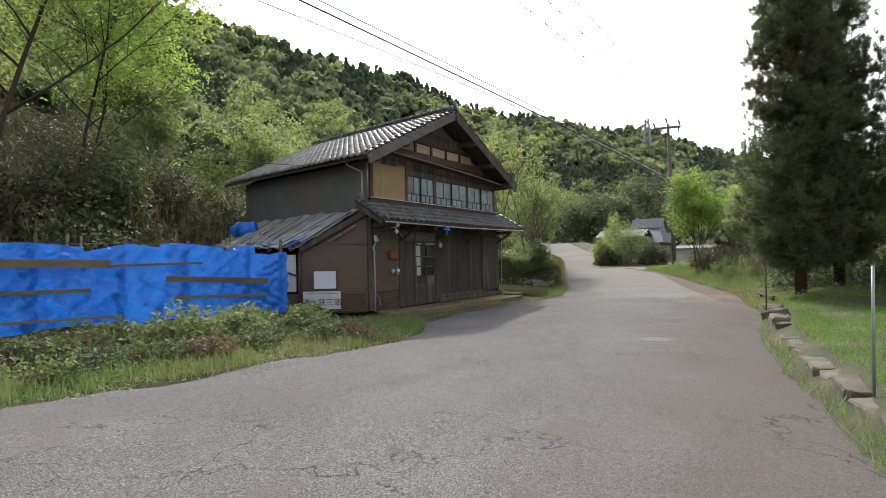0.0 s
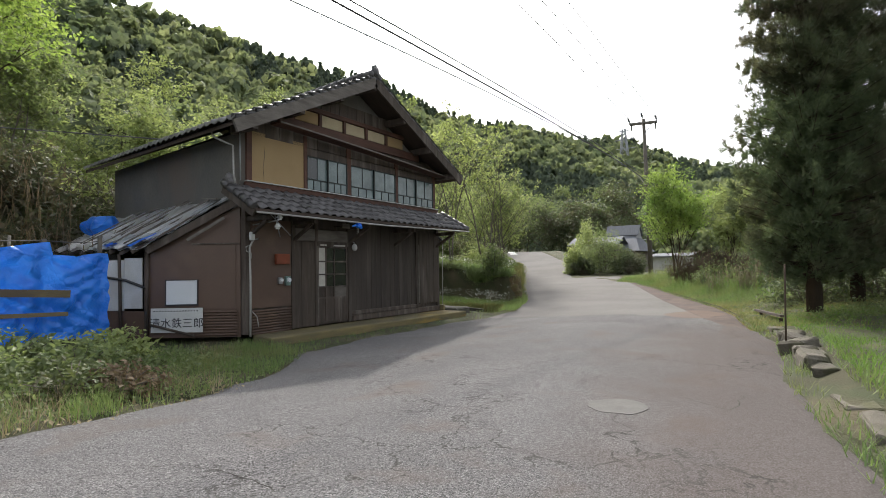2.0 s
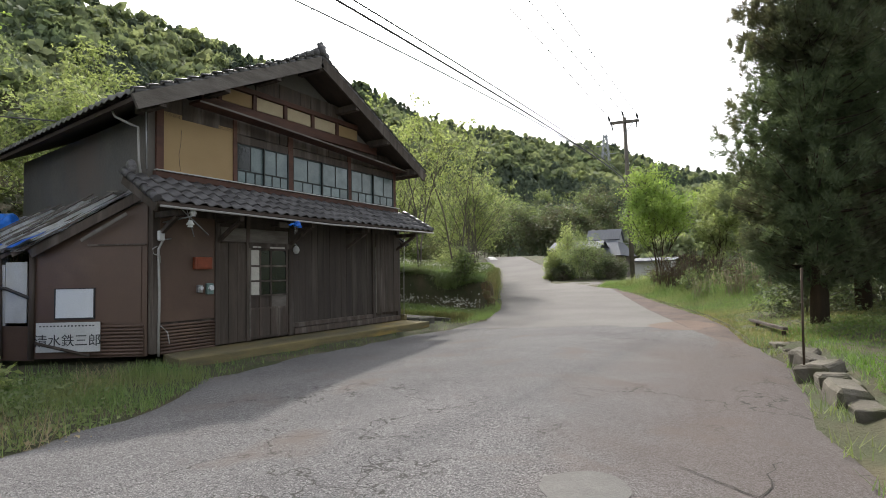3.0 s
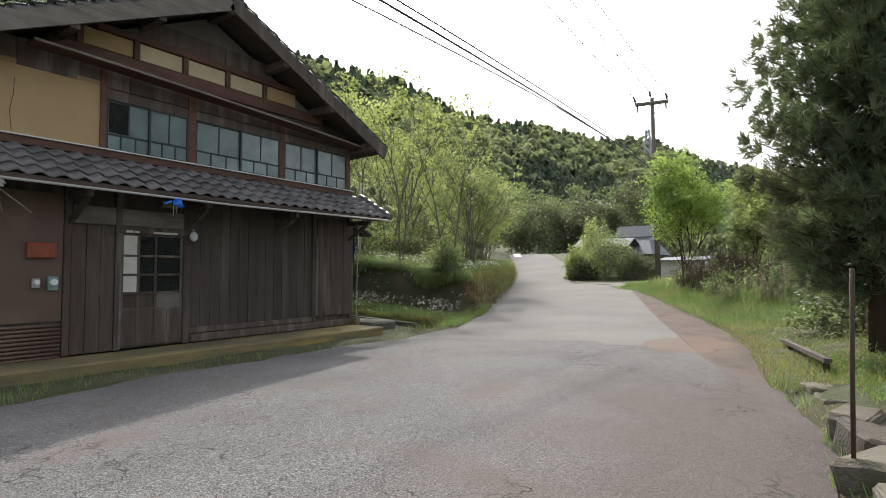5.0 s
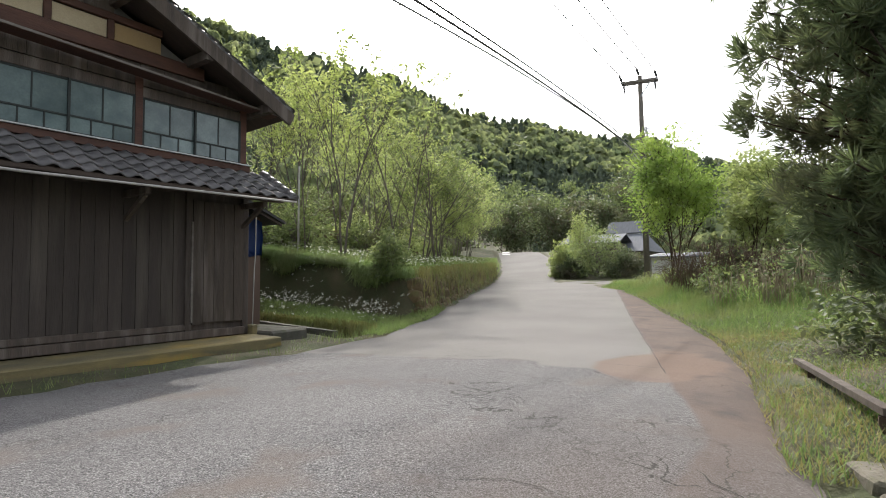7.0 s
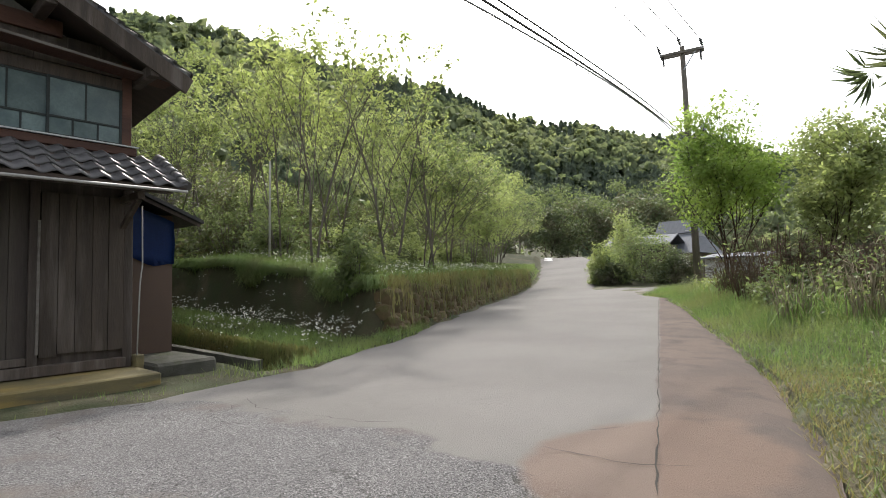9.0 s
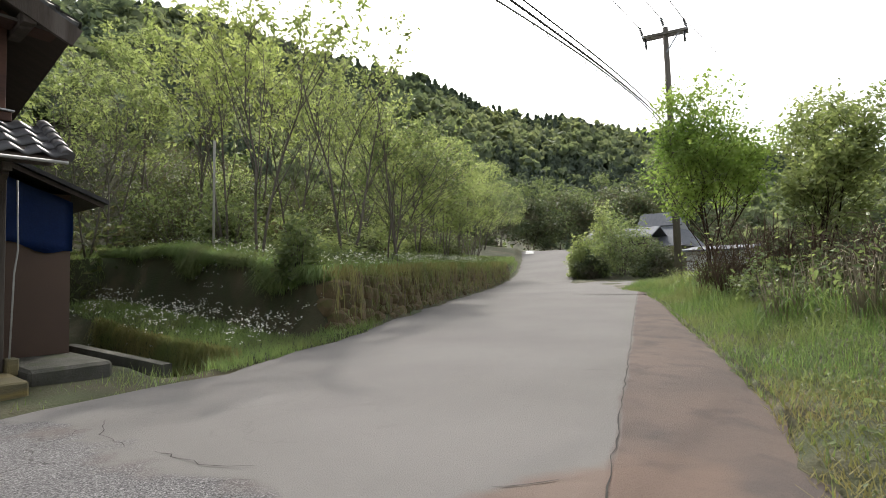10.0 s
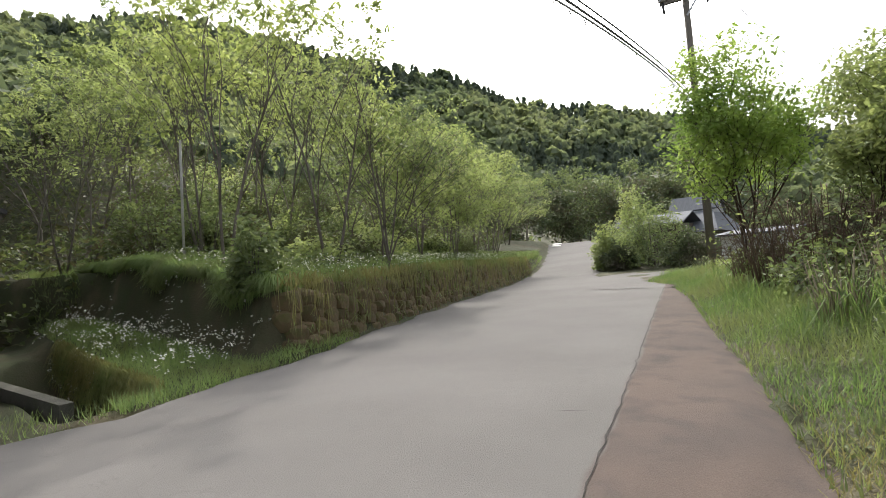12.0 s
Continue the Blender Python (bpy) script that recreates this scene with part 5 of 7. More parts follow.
def bow(a, m, e):
    """A sagging line through three places, given as x and z at y 39.2, 18 and -5."""
    ys_ = np.array([39.2, 18.0, -5.0])
    fx, fz = np.polyfit(ys_, [a[0], m[0], e[0]], 2), np.polyfit(ys_, [a[1], m[1], e[1]], 2)
    return [Vector((np.polyval(fx, y_), y_, np.polyval(fz, y_))) for y_ in (39.05, 33, 27, 21, 15, 9, 3, -5, -14)]


wire_list = [
    ("power_wire", "thin overhead wire from the pole crossarm", [ins[0], Vector((-10.0, 18, 12.0)), Vector((-13.4, -5, 12.6)), Vector((-21, -45, 14))], 0.018),
    ("power_wire", "thin overhead wire from the pole crossarm", [ins[1], Vector((-9.6, 18, 12.7)), Vector((-12.2, -5, 12.9)), Vector((-19, -45, 14.4))], 0.018),
    ("power_wire", "thin overhead wire from the pole crossarm", [ins[2], Vector((-8.8, 18, 13.0)), Vector((-11, -5, 13.3)), Vector((-17, -45, 14.6))], 0.018),
    ("service_cable", "dark bundled overhead cable from the utility pole", bow((-8.33, 6.50), (-7.5, 6.15), (-14.5, 10.3)), 0.023),
    ("service_cable", "dark bundled overhead cable from the utility pole", bow((-8.33, 6.62), (-7.45, 6.30), (-14.4, 10.5)), 0.017),
    ("spacer_cable", "pale overhead telephone cable hung with ring spacers", bow((-8.40, 6.35), (-9.7, 7.4), (-24.5, 14.3)), 0.021),
    ("house_wire", "thin wire running to the back of the house", [Vector((-13.2, 11.25, 4.45)), Vector((-18.0, 8.0, 5.0)), Vector((-30, 0, 7.2)), Vector((-44, -9, 10.5))], 0.014),
    ("power_wire", "thin wire leading on from the pole", [ins[2], Vector((-5.5, 52, 8.6)), Vector((3, 75, 7.5)), Vector((14, 110, 9))], 0.010),
]
for nm, lb, pts, r_ in wire_list:
    cu = bpy.data.curves.new(nm, "CURVE")
    cu.dimensions, cu.bevel_depth, cu.bevel_resolution, cu.resolution_u = "3D", r_, 1, 10
    sp = cu.splines.new("BEZIER")
    sp.bezier_points.add(len(pts) - 1)
    for bp, p in zip(sp.bezier_points, pts):
        bp.co = p
        bp.handle_left_type = bp.handle_right_type = "AUTO"
    cu.materials.append(M_CABLE if nm != "spacer_cable" else M_STEEL)
    tagged(new(nm, cu), lb, "overhead wire", "overhead wires")
# ring spacers on the telephone cable
line = wire_list[5][2]
spacers = thing("cable_rings", *line[3], "small ring spacers hanging along the telephone cable", "cable rings")
for k in range(56):
    q = 0.3 + k * 0.1
    p = line[int(q)].lerp(line[int(q) + 1], q % 1)
    b = bmesh.new()
    tube(b, [p + Vector((0, 0, 0.02)), p + Vector((0.03, 0, -0.06)), p + Vector((0, 0.0, -0.12))], 0.012, 5)
    tpart("ring", b, M_PIPE, spacers)

# ---- steel pylon on the far hill ----
pylon = thing("steel_pylon", -62, 249, 30, "slender lattice steel pylon on the wooded hill", "pylon")
b = bmesh.new()
H = 33.0
for sx, sy in ((1, 1), (1, -1), (-1, -1), (-1, 1)):
    beam(b, (sx * 3.2, sy * 3.2, 0), (sx * 0.6, sy * 0.6, H), 0.32, 0.32)
part("legs", b, M_STEEL, pylon)
b = bmesh.new()
for k in range(9):
    z0, z1 = H * k / 9, H * (k + 1) / 9
    w0, w1 = 3.2 - 2.6 * k / 9, 3.2 - 2.6 * (k + 1) / 9
    cs0 = [(w0, w0), (w0, -w0), (-w0, -w0), (-w0, w0)]
    cs1 = [(w1, w1), (w1, -w1), (-w1, -w1), (-w1, w1)]
    for i_ in range(4):
        j_ = (i_ + 1) % 4
        beam(b, (*cs0[i_], z0), (*cs1[j_], z1), 0.2, 0.2)
        beam(b, (*cs0[j_], z0), (*cs1[i_], z1), 0.2, 0.2)
part("bracing", b, M_STEEL, pylon)
for z, w in ((H - 1, 3.5), (H - 5, 4.2), (H - 9, 4.6)):
    b = bmesh.new()
    beam(b, (-w, 0, z), (w, 0, z), 0.25, 0.3)
    part("crossarm", b, M_STEEL, pylon)

# ---- far house behind the bush ----
far = thing("far_house", -15.0, 59.0, 1.0, "distant farmhouse with big grey hipped-gable roof", "house")
M_FARROOF = surface("grey_sheet_roof", (0.15, 0.16, 0.18), (0.115, 0.122, 0.138), 1.5, 20, 0.85, (6, 1, 1), relief=0.3)
M_FARGABLE = surface("pale_gable_plaster", (0.36, 0.37, 0.38), (0.30, 0.31, 0.32), 3, 20, 0.9, relief=0.1)
b = bmesh.new()
box(b, -2.6, 2.6, -3.0, 5.0, -0.6, 2.6)
part("wall", b, M_WOOD, far)
b = bmesh.new()
vs = [b.verts.new(p) for p in ((-3.6, -4.2, 2.3), (3.4, -4.2, 2.3), (3.4, 6.2, 2.3), (-3.6, 6.2, 2.3), (-1.5, 1.0, 5.0), (1.5, 1.0, 5.0))]
for f in ((0, 1, 5, 4), (1, 2, 5), (2, 3, 4, 5), (3, 0, 4), (3, 2, 1, 0)):
    b.faces.new([vs[i_] for i_ in f])
part("roof", b, M_FARROOF, far)
b = bmesh.new()
prism(b, [(-0.9, 3.9), (1.0, 5.55), (2.9, 3.9)], -2.2, 2.2)
part("ridge_gable", b, M_FARGABLE, far, "pale slatted roof gable")
b = bmesh.new()
for s in (-1, 1):
    beam(b, (0.0, 1.0 + s * 1.6, 4.32), (0.0, 1.0, 5.65), 4.9, 0.12)
part("upper_roof", b, M_FARROOF, far)
b = bmesh.new()
for k in range(7):
    box(b, -2.24, -2.205, -0.55 + k * 0.22, 2.55 - k * 0.22, 4.15 + k * 0.18, 4.22 + k * 0.18)
part("gable_slats", b, M_WOOD, far)
b = bmesh.new()
box(b, -2.5, -2.22, 0.94, 1.06, 4.0, 5.7)
part("finial", b, M_FARROOF, far)
far.scale = (0.66, 0.66, 0.78)
low = thing("low_shed", -16.5, 56.0, 1.0, "low shed with grey corrugated roof behind the bush", "shed")
b = bmesh.new()
box(b, -2.0, 2.0, -1.5, 1.5, 0, 2.4)
part("wall", b, M_WOOD, low)
b = bmesh.new()
prism(b, [(-1.9, 2.35), (0, 3.1), (1.9, 2.35), (1.9, 2.43), (0, 3.18), (-1.9, 2.43)], -2.4, 2.4)
part("roof", b, M_FARROOF, low)
hut = thing("white_hut", -7.9, 44.5, 0.4, "small pale corrugated hut behind the roadside trees", "hut")
b = bmesh.new()
box(b, -1.2, 1.2, -1.0, 1.0, -0.3, 1.5)
part("wall", b, M_WHITE, hut)
b = bmesh.new()
prism(b, [(-1.3, 1.5), (1.3, 1.75), (1.3, 1.82), (-1.3, 1.57)], -1.4, 1.4)
part("roof", b, M_FARROOF, hut)
rust = thing("rusty_shed", 3.6, 50.0, 0.4, "shed with rust-red sheet roof behind the trees", "shed")
M_RUST = surface("rust_red_sheet", (0.26, 0.075, 0.035), (0.19, 0.06, 0.03), 3, 30, 0.7, (5, 1, 1), relief=0.3)
b = bmesh.new()
box(b, -2.5, 2.5, -1.6, 1.6, 0, 2.0)
part("wall", b, M_WOOD, rust)
b = bmesh.new()
prism(b, [(-2.0, 2.0), (0, 3.2), (2.0, 2.0), (2.0, 2.08), (0, 3.28), (-2.0, 2.08)], -2.9, 2.9)
part("roof", b, M_RUST, rust)
rust.scale = (0.6, 0.6, 0.6)

# ---- plants ----
M_LEAF_FRESH = leaf_material("fresh_leaf", (0.24, 0.295, 0.125), (0.37, 0.42, 0.195), (0.19, 0.24, 0.105), 0.55)
M_LEAF_YELLOW = leaf_material("yellow_green_leaf", (0.31, 0.37, 0.14), (0.43, 0.48, 0.22), (0.25, 0.31, 0.12), 0.55)
M_LEAF_MID = leaf_material("mid_green_leaf", (0.155, 0.205, 0.095), (0.235, 0.285, 0.13), (0.14, 0.17, 0.085), 0.5)
M_LEAF_DARK = leaf_material("dark_leaf", (0.085, 0.115, 0.065), (0.135, 0.165, 0.085), (0.13, 0.12, 0.085), 0.4)
M_LEAF_BRIGHT = leaf_material("maple_leaf", (0.25, 0.36, 0.09), (0.36, 0.46, 0.14), (0.18, 0.28, 0.08), 0.55)
M_CEDAR = leaf_material("cedar_needles", (0.10, 0.135, 0.078), (0.155, 0.195, 0.105), (0.14, 0.115, 0.085), 0.4, 0.6, 0.35)
M_GRASS = leaf_material("grass_blade", (0.12, 0.195, 0.07), (0.21, 0.29, 0.105), (0.22, 0.25, 0.11), 0.45, 0.6, 0.6)
# paler copy of the grass, colour raised to offset shade on bank and ditch
M_GRASS_BRIGHT = leaf_material("brightened_grass", (0.19, 0.28, 0.10), (0.30, 0.39, 0.16), (0.22, 0.26, 0.11), 0.5, 0.6, 0.8)
M_LAWN = leaf_material("lawn_blade", (0.11, 0.22, 0.035), (0.18, 0.31, 0.06), (0.14, 0.24, 0.05), 0.45, 0.6, 0.8)
M_DRY = leaf_material("dry_grass", (0.26, 0.21, 0.13), (0.38, 0.32, 0.21), (0.18, 0.15, 0.09), 0.3, 0.8, 0.8)
M_UNDER = leaf_material("undergrowth_leaf", (0.075, 0.10, 0.045), (0.15, 0.185, 0.075), (0.10, 0.085, 0.055), 0.45, 0.6, 0.9)
M_THICKET = leaf_material("thicket_leaf", (0.055, 0.07, 0.042), (0.10, 0.115, 0.06), (0.10, 0.082, 0.058), 0.35, 0.6, 0.8)
M_LITTER = leaf_material("brown_litter", (0.14, 0.10, 0.065), (0.24, 0.18, 0.12), (0.09, 0.075, 0.045), 0.25, 0.8, 0.8)
M_TWIG = surface("dry_brown_twig", (0.17, 0.115, 0.08), (0.11, 0.078, 0.055), 6, 40, 0.9, relief=0.2)
M_CANE = surface("pale_dead_cane", (0.36, 0.31, 0.22), (0.26, 0.22, 0.15), 6, 40, 0.85, relief=0.2)
M_STRAW = leaf_material("straw_turf", (0.24, 0.22, 0.085), (0.34, 0.29, 0.14), (0.19, 0.21, 0.07), 0.35, 0.8, 0.9)
M_OLIVE = leaf_material("olive_hanging_grass", (0.21, 0.20, 0.08), (0.32, 0.30, 0.13), (0.19, 0.24, 0.09), 0.4, 0.7, 0.8)
M_PETAL = leaf_material("white_petal", (0.74, 0.74, 0.72), (0.84, 0.84, 0.82), None, 0.3)
M_FAR_GREEN = leaf_material("far_foliage", (0.18, 0.22, 0.125), (0.27, 0.30, 0.17), (0.12, 0.16, 0.10), 0.45, 0.8, 0.02)
# conifer greens lifted and blued so the colour carries the distance haze
M_FAR_DARK = leaf_material("hazed_conifer", (0.080, 0.108, 0.080), (0.118, 0.145, 0.102), None, 0.3, 0.8)


def unit(n):
    v = rng.normal(size=(n, 3))
    return v / np.linalg.norm(v, axis=1)[:, None]


def leaf_arrays(P, size, aspect=0.5, droop=0.0, up=0.35, spread=0.35):
    """A rhombic leaf at each place: its base there, turned at random, partly facing up."""
    n = len(P)
    d = unit(n)
    d[:, 2] = d[:, 2] * 0.6 - droop
    d /= np.linalg.norm(d, axis=1)[:, None]
    f = unit(n) + np.array([0, 0, up * 3])
    s = np.cross(d, f)
    s /= np.linalg.norm(s, axis=1)[:, None] + 1e-9
    L = (size * rng.uniform(1 - spread, 1 + spread, n))[:, None]
    w = s * L * aspect * 0.5
    mid = P + d * L * 0.45
    V = np.stack([P, mid + w, P + d * L - np.array([0, 0, 1]) * L * 0.12, mid - w], 1).reshape(-1, 3)
    return V, np.arange(n * 4).reshape(n, 4)


def blades(P, h, w, lean_amt=0.5, fall=0.0, way=(0, 6.283)):
    """Grass blades: a narrow tapering strip at each place; with fall, bent over at half length."""
    n = len(P)
    a = rng.uniform(*way, n)
    L = (h * rng.uniform(0.5, 1.3, n))[:, None]
    d = np.stack([np.cos(a), np.sin(a), np.zeros(n)], 1)
    s = np.stack([-np.sin(a), np.cos(a), np.zeros(n)], 1) * w * 0.5
    lean_by = d * L * lean_amt * rng.uniform(0.1, 1.2, n)[:, None]
    up = np.array([0, 0, 1.0])
    mid = P + up * L + lean_by
    if not fall:
        V = np.stack([P - s, P + s, mid + s * 0.2, mid - s * 0.2], 1).reshape(-1, 3)
        return V, np.arange(n * 4).reshape(n, 4)
    end = mid + lean_by * 0.8 - up * fall * rng.uniform(0.4, 1.2, n)[:, None]
    V = np.stack([P - s, P + s, mid - s, mid + s, end - s * 0.2, end + s * 0.2], 1).reshape(-1, 3)
    k = np.arange(n)[:, None] * 6
    return V, np.concatenate([k + np.array([0, 1, 3, 2]), k + np.array([2, 3, 5, 4])])


def stuff(name, V, F, mat, label, category):
    ob = new(name, fast_mesh(name, V, F, mat))
    return tagged(ob, label, category, kind="stuff")


def grow(h, spread, levels=3, limbs=7, seed=1, lift=0.6, stems=1, first=0.25, kink=0.12):
    """Trunk and limbs as lists of points with radii, and the places of the twigs' ends."""
    q = random.Random(seed)
    lines, tips = [], []

    def branch(p, d, ln, r, lev):
        pts = [p.copy()]
        n = 4 if lev < 2 else 2
        for k in range(n):
            d = (d + Vector((q.gauss(0, kink), q.gauss(0, kink), q.gauss(0.04, kink * 0.6)))).normalized()
            p = p + d * ln / n
            pts.append(p.copy())
        lines.append((pts, r, r * 0.35))
        if lev == levels:
            tips.extend((pts[1], pts[2], pts[2]))
            return
        if lev > 0:
            tips.append(pts[-1])
        m = limbs if lev == 0 else max(3, limbs - 2 - lev)
        for k in range(m):
            u = (first if lev == 0 else 0.3) + (1 - (first if lev == 0 else 0.3)) * (k + q.random() * 0.8) / m
            i_ = min(int(u * n), n - 1)
            s = pts[i_].lerp(pts[i_ + 1], min(1, u * n - i_))
            a = q.uniform(0, 2 * math.pi)
            out = Vector((math.cos(a), math.sin(a), 0))
            nd = (out * (spread if lev == 0 else 0.9) + d * 0.35 + Vector((0, 0, lift * q.uniform(0.4, 1.2)))).normalized()
            nl = ln * (0.62 if lev == 0 else 0.6) * (1.15 - 0.6 * u) * q.uniform(0.7, 1.15)
            branch(s, nd, nl, r * (0.5 if lev == 0 else 0.55) * (1.1 - 0.4 * u), lev + 1)

    for k in range(stems):
        a = q.uniform(0, 6.28)
        d0 = Vector((0.17 * math.cos(a), 0.17 * math.sin(a), 1)).normalized() if stems > 1 else Vector((q.gauss(0, 0.05), q.gauss(0, 0.05), 1)).normalized()
        branch(Vector((0.12 * math.cos(a) * (stems > 1), 0.12 * math.sin(a) * (stems > 1), -0.2)), d0, h * q.uniform(0.75, 1.0) if stems > 1 else h, (0.009 * h + 0.012) * (1 if stems == 1 else 0.62), 0)
    return lines, np.array([tuple(t) for t in tips])


def tree(name, x, y, h, spread, n_leaf, leaf, mat, label, seed, stems=1, lift=0.6, cluster=0.35, limbs=7, levels=3, bark=None, droop=0.1, first=0.25, z=None):
    ob = thing(name, x, y, at_ground(x, y) if z is None else z, label, "tree" if name.endswith("tree") else "shrub", "trees on the bank" if "bank" in label else "")
    lines, tips = grow(h, spread, levels, limbs, seed, lift, stems, first)
    bm = bmesh.new()
    for pts, r0, r1 in lines:
        tube(bm, pts, max(r0, 0.006), 6 if r0 > 0.03 else 3, max(r1, 0.004))
    part("trunk", bm, bark or M_BARK, ob)
    pick = tips[rng.integers(0, len(tips), n_leaf)]
    P = pick + rng.normal(size=(n_leaf, 3)) * cluster * np.array([1, 1, 0.7])
    P = P[P[:, 2] > 0.15]
    V, F = leaf_arrays(P, leaf, 0.5, droop)
    cr = new("crown", fast_mesh("crown", V, F, mat))
    cr.parent = ob
    return ob


# left bank: thin-leaved young trees, spring green
bank_label = "young spring-green tree with thin trunks on the bank"
proto = [
    tree("bank_tree", -13.7, 24.9, 6.2, 0.5, 1500, 0.17, M_LEAF_YELLOW, bank_label, 11, 2, 0.95, 0.08),
    tree("bank_tree", -13.3, 27.3, 6.6, 0.45, 1300, 0.16, M_LEAF_FRESH, bank_label, 12, 2, 1.0, 0.08),
    tree("bank_tree", -15.6, 32.6, 5.0, 1.0, 5200, 0.14, M_LEAF_FRESH, bank_label, 13, 3, 0.5, 0.16),
    tree("bank_tree", -20.5, 33.5, 6.0, 0.8, 2600, 0.17, M_LEAF_FRESH, bank_label, 14, 2, 0.6, 0.11),
    tree("bank_tree", -14.6, 30.0, 4.8, 0.8, 3000, 0.14, M_LEAF_MID, bank_label, 15, 3, 0.6, 0.14),
]
tr = random.Random(5)
for x, y, k, s in ((-20.8, 23.5, 1, 0.75), (-23.5, 26.5, 3, 1.0), (-23.0, 30.5, 0, 1.1), (-18.8, 37.5, 2, 1.0), (-20.5, 41.5, 2, 1.1), (-23.5, 37.5, 3, 1.1), (-27.0, 24.0, 3, 1.15),
                   (-26.5, 43.0, 2, 1.25), (-30.0, 38.5, 3, 1.2), (-26.0, 50.0, 2, 1.2), (-30.5, 56.0, 2, 1.3), (-34.0, 63.0, 4, 1.4), (-36.5, 70.0, 2, 1.4), (-31.5, 47.0, 3, 1.3), 
                   (-25.5, 17.0, 3, 1.0), (-22.8, 46.0, 4, 1.1), (-16.2, 25.6, 0, 0.85), (-17.6, 28.6, 1, 0.95), (-13.1, 29.2, 1, 0.8), (-19.6, 26.2, 0, 0.95), (-22.0, 24.4, 1, 0.9), (-31, 28, 3, 1.2), 
                   (-30, 2, 1, 1.1), (-33, 9, 3, 1.2), (-28, -4, 3, 1.1), (-38, 3, 1, 1.3), (-38, 14, 3, 1.3), (-30, 12, 4, 1.2), (-44, 8, 2, 1.4), (-42, 20, 2, 1.4), (-27, 6, 2, 1.1), (-17.0, 36.0, 2, 0.85), (-35, 48, 3, 1.3), (-38, 57, 2, 1.4)):
    c = copy_thing(proto[k], Matrix.Translation((x, y, at_ground(x, y))) @ Matrix.Rotation(tr.uniform(0, 6.28), 4, "Z"))
    c.scale = (s, s, s * tr.uniform(0.9, 1.1))
# bushes behind and beside the house
for x, y, h, n_, sd in ((-20.5, 14.5, 4.8, 6500, 31), (-21.0, 18.5, 4.6, 6500, 32), (-24.5, 12.0, 5.0, 6500, 34)):
    tree("yard_tree", x, y, h, 0.85, n_, 0.17, M_LEAF_FRESH if sd != 34 else M_LEAF_MID, "spreading light-green tree behind the old house", sd, 3, 0.6, 0.24)
tree("maple_tree", -23.0, 8.6, 10.0, 0.9, 17000, 0.18, M_LEAF_BRIGHT, "bright yellow-green maple tree above the thicket", 41, 2, 0.35, 0.5, 9, 3, M_BARK_DARK)
tree("tall_tree", -19.8, 5.0, 9.5, 0.7, 12000, 0.13, M_LEAF_DARK, "tall dark-trunked tree in the thicket", 42, 1, 0.5, 0.45, 8, 3, M_BARK_DARK)
tree("tall_tree", -21.5, 0.5, 9.0, 0.8, 12000, 0.13, M_LEAF_MID, "tall leafy tree in the thicket", 43, 1, 0.5, 0.5, 8, 3, M_BARK_DARK)
# trees on the right
tree("roadside_tree", -6.0, 34.4, 4.9, 0.72, 13000, 0.125, M_LEAF_BRIGHT, "bright-green roadside tree with many slender stems", 51, 5, 0.85, 0.17, 7, 3, M_BARK_DARK)
tree("roadside_tree", -3.6, 33.2, 3.9, 0.72, 13000, 0.125, M_LEAF_FRESH, "bright-green roadside tree with many slender stems", 52, 4, 0.85, 0.17, 7, 3, M_BARK_DARK)
for x, y, h, sd in ((0.4, 32.5, 3.4, 53), (2.2, 29.0, 3.2, 54), (4.5, 33.0, 4.2, 55), (7.5, 28.0, 4.5, 58), (7.5, 21.0, 4.5, 59)):
    tree("roadside_tree", x, y, h, 0.75, 5200, 0.13, M_LEAF_FRESH if sd % 2 else M_LEAF_MID, "leafy roadside tree behind the verge", sd, 3, 0.7, 0.26)
# dark trees beyond the crest
for x, y, h, sd in ((-38, 80, 9, 61), (-33, 84, 10, 62), (-28, 82, 9, 63), (-23, 78, 9, 64), (-43, 76, 9, 65), (-30, 92, 12, 66), (-40, 90, 12, 67), (-20, 88, 11, 68)):
    tree("far_tree", x, y, h, 1.0, 5000, 0.42, M_LEAF_DARK if sd not in (66, 67) else M_LEAF_MID, "dark leafy tree beyond the road crest", sd, 2, 0.4, 0.7, 8, 2, M_BARK_DARK, first=0.1, z=1.5)


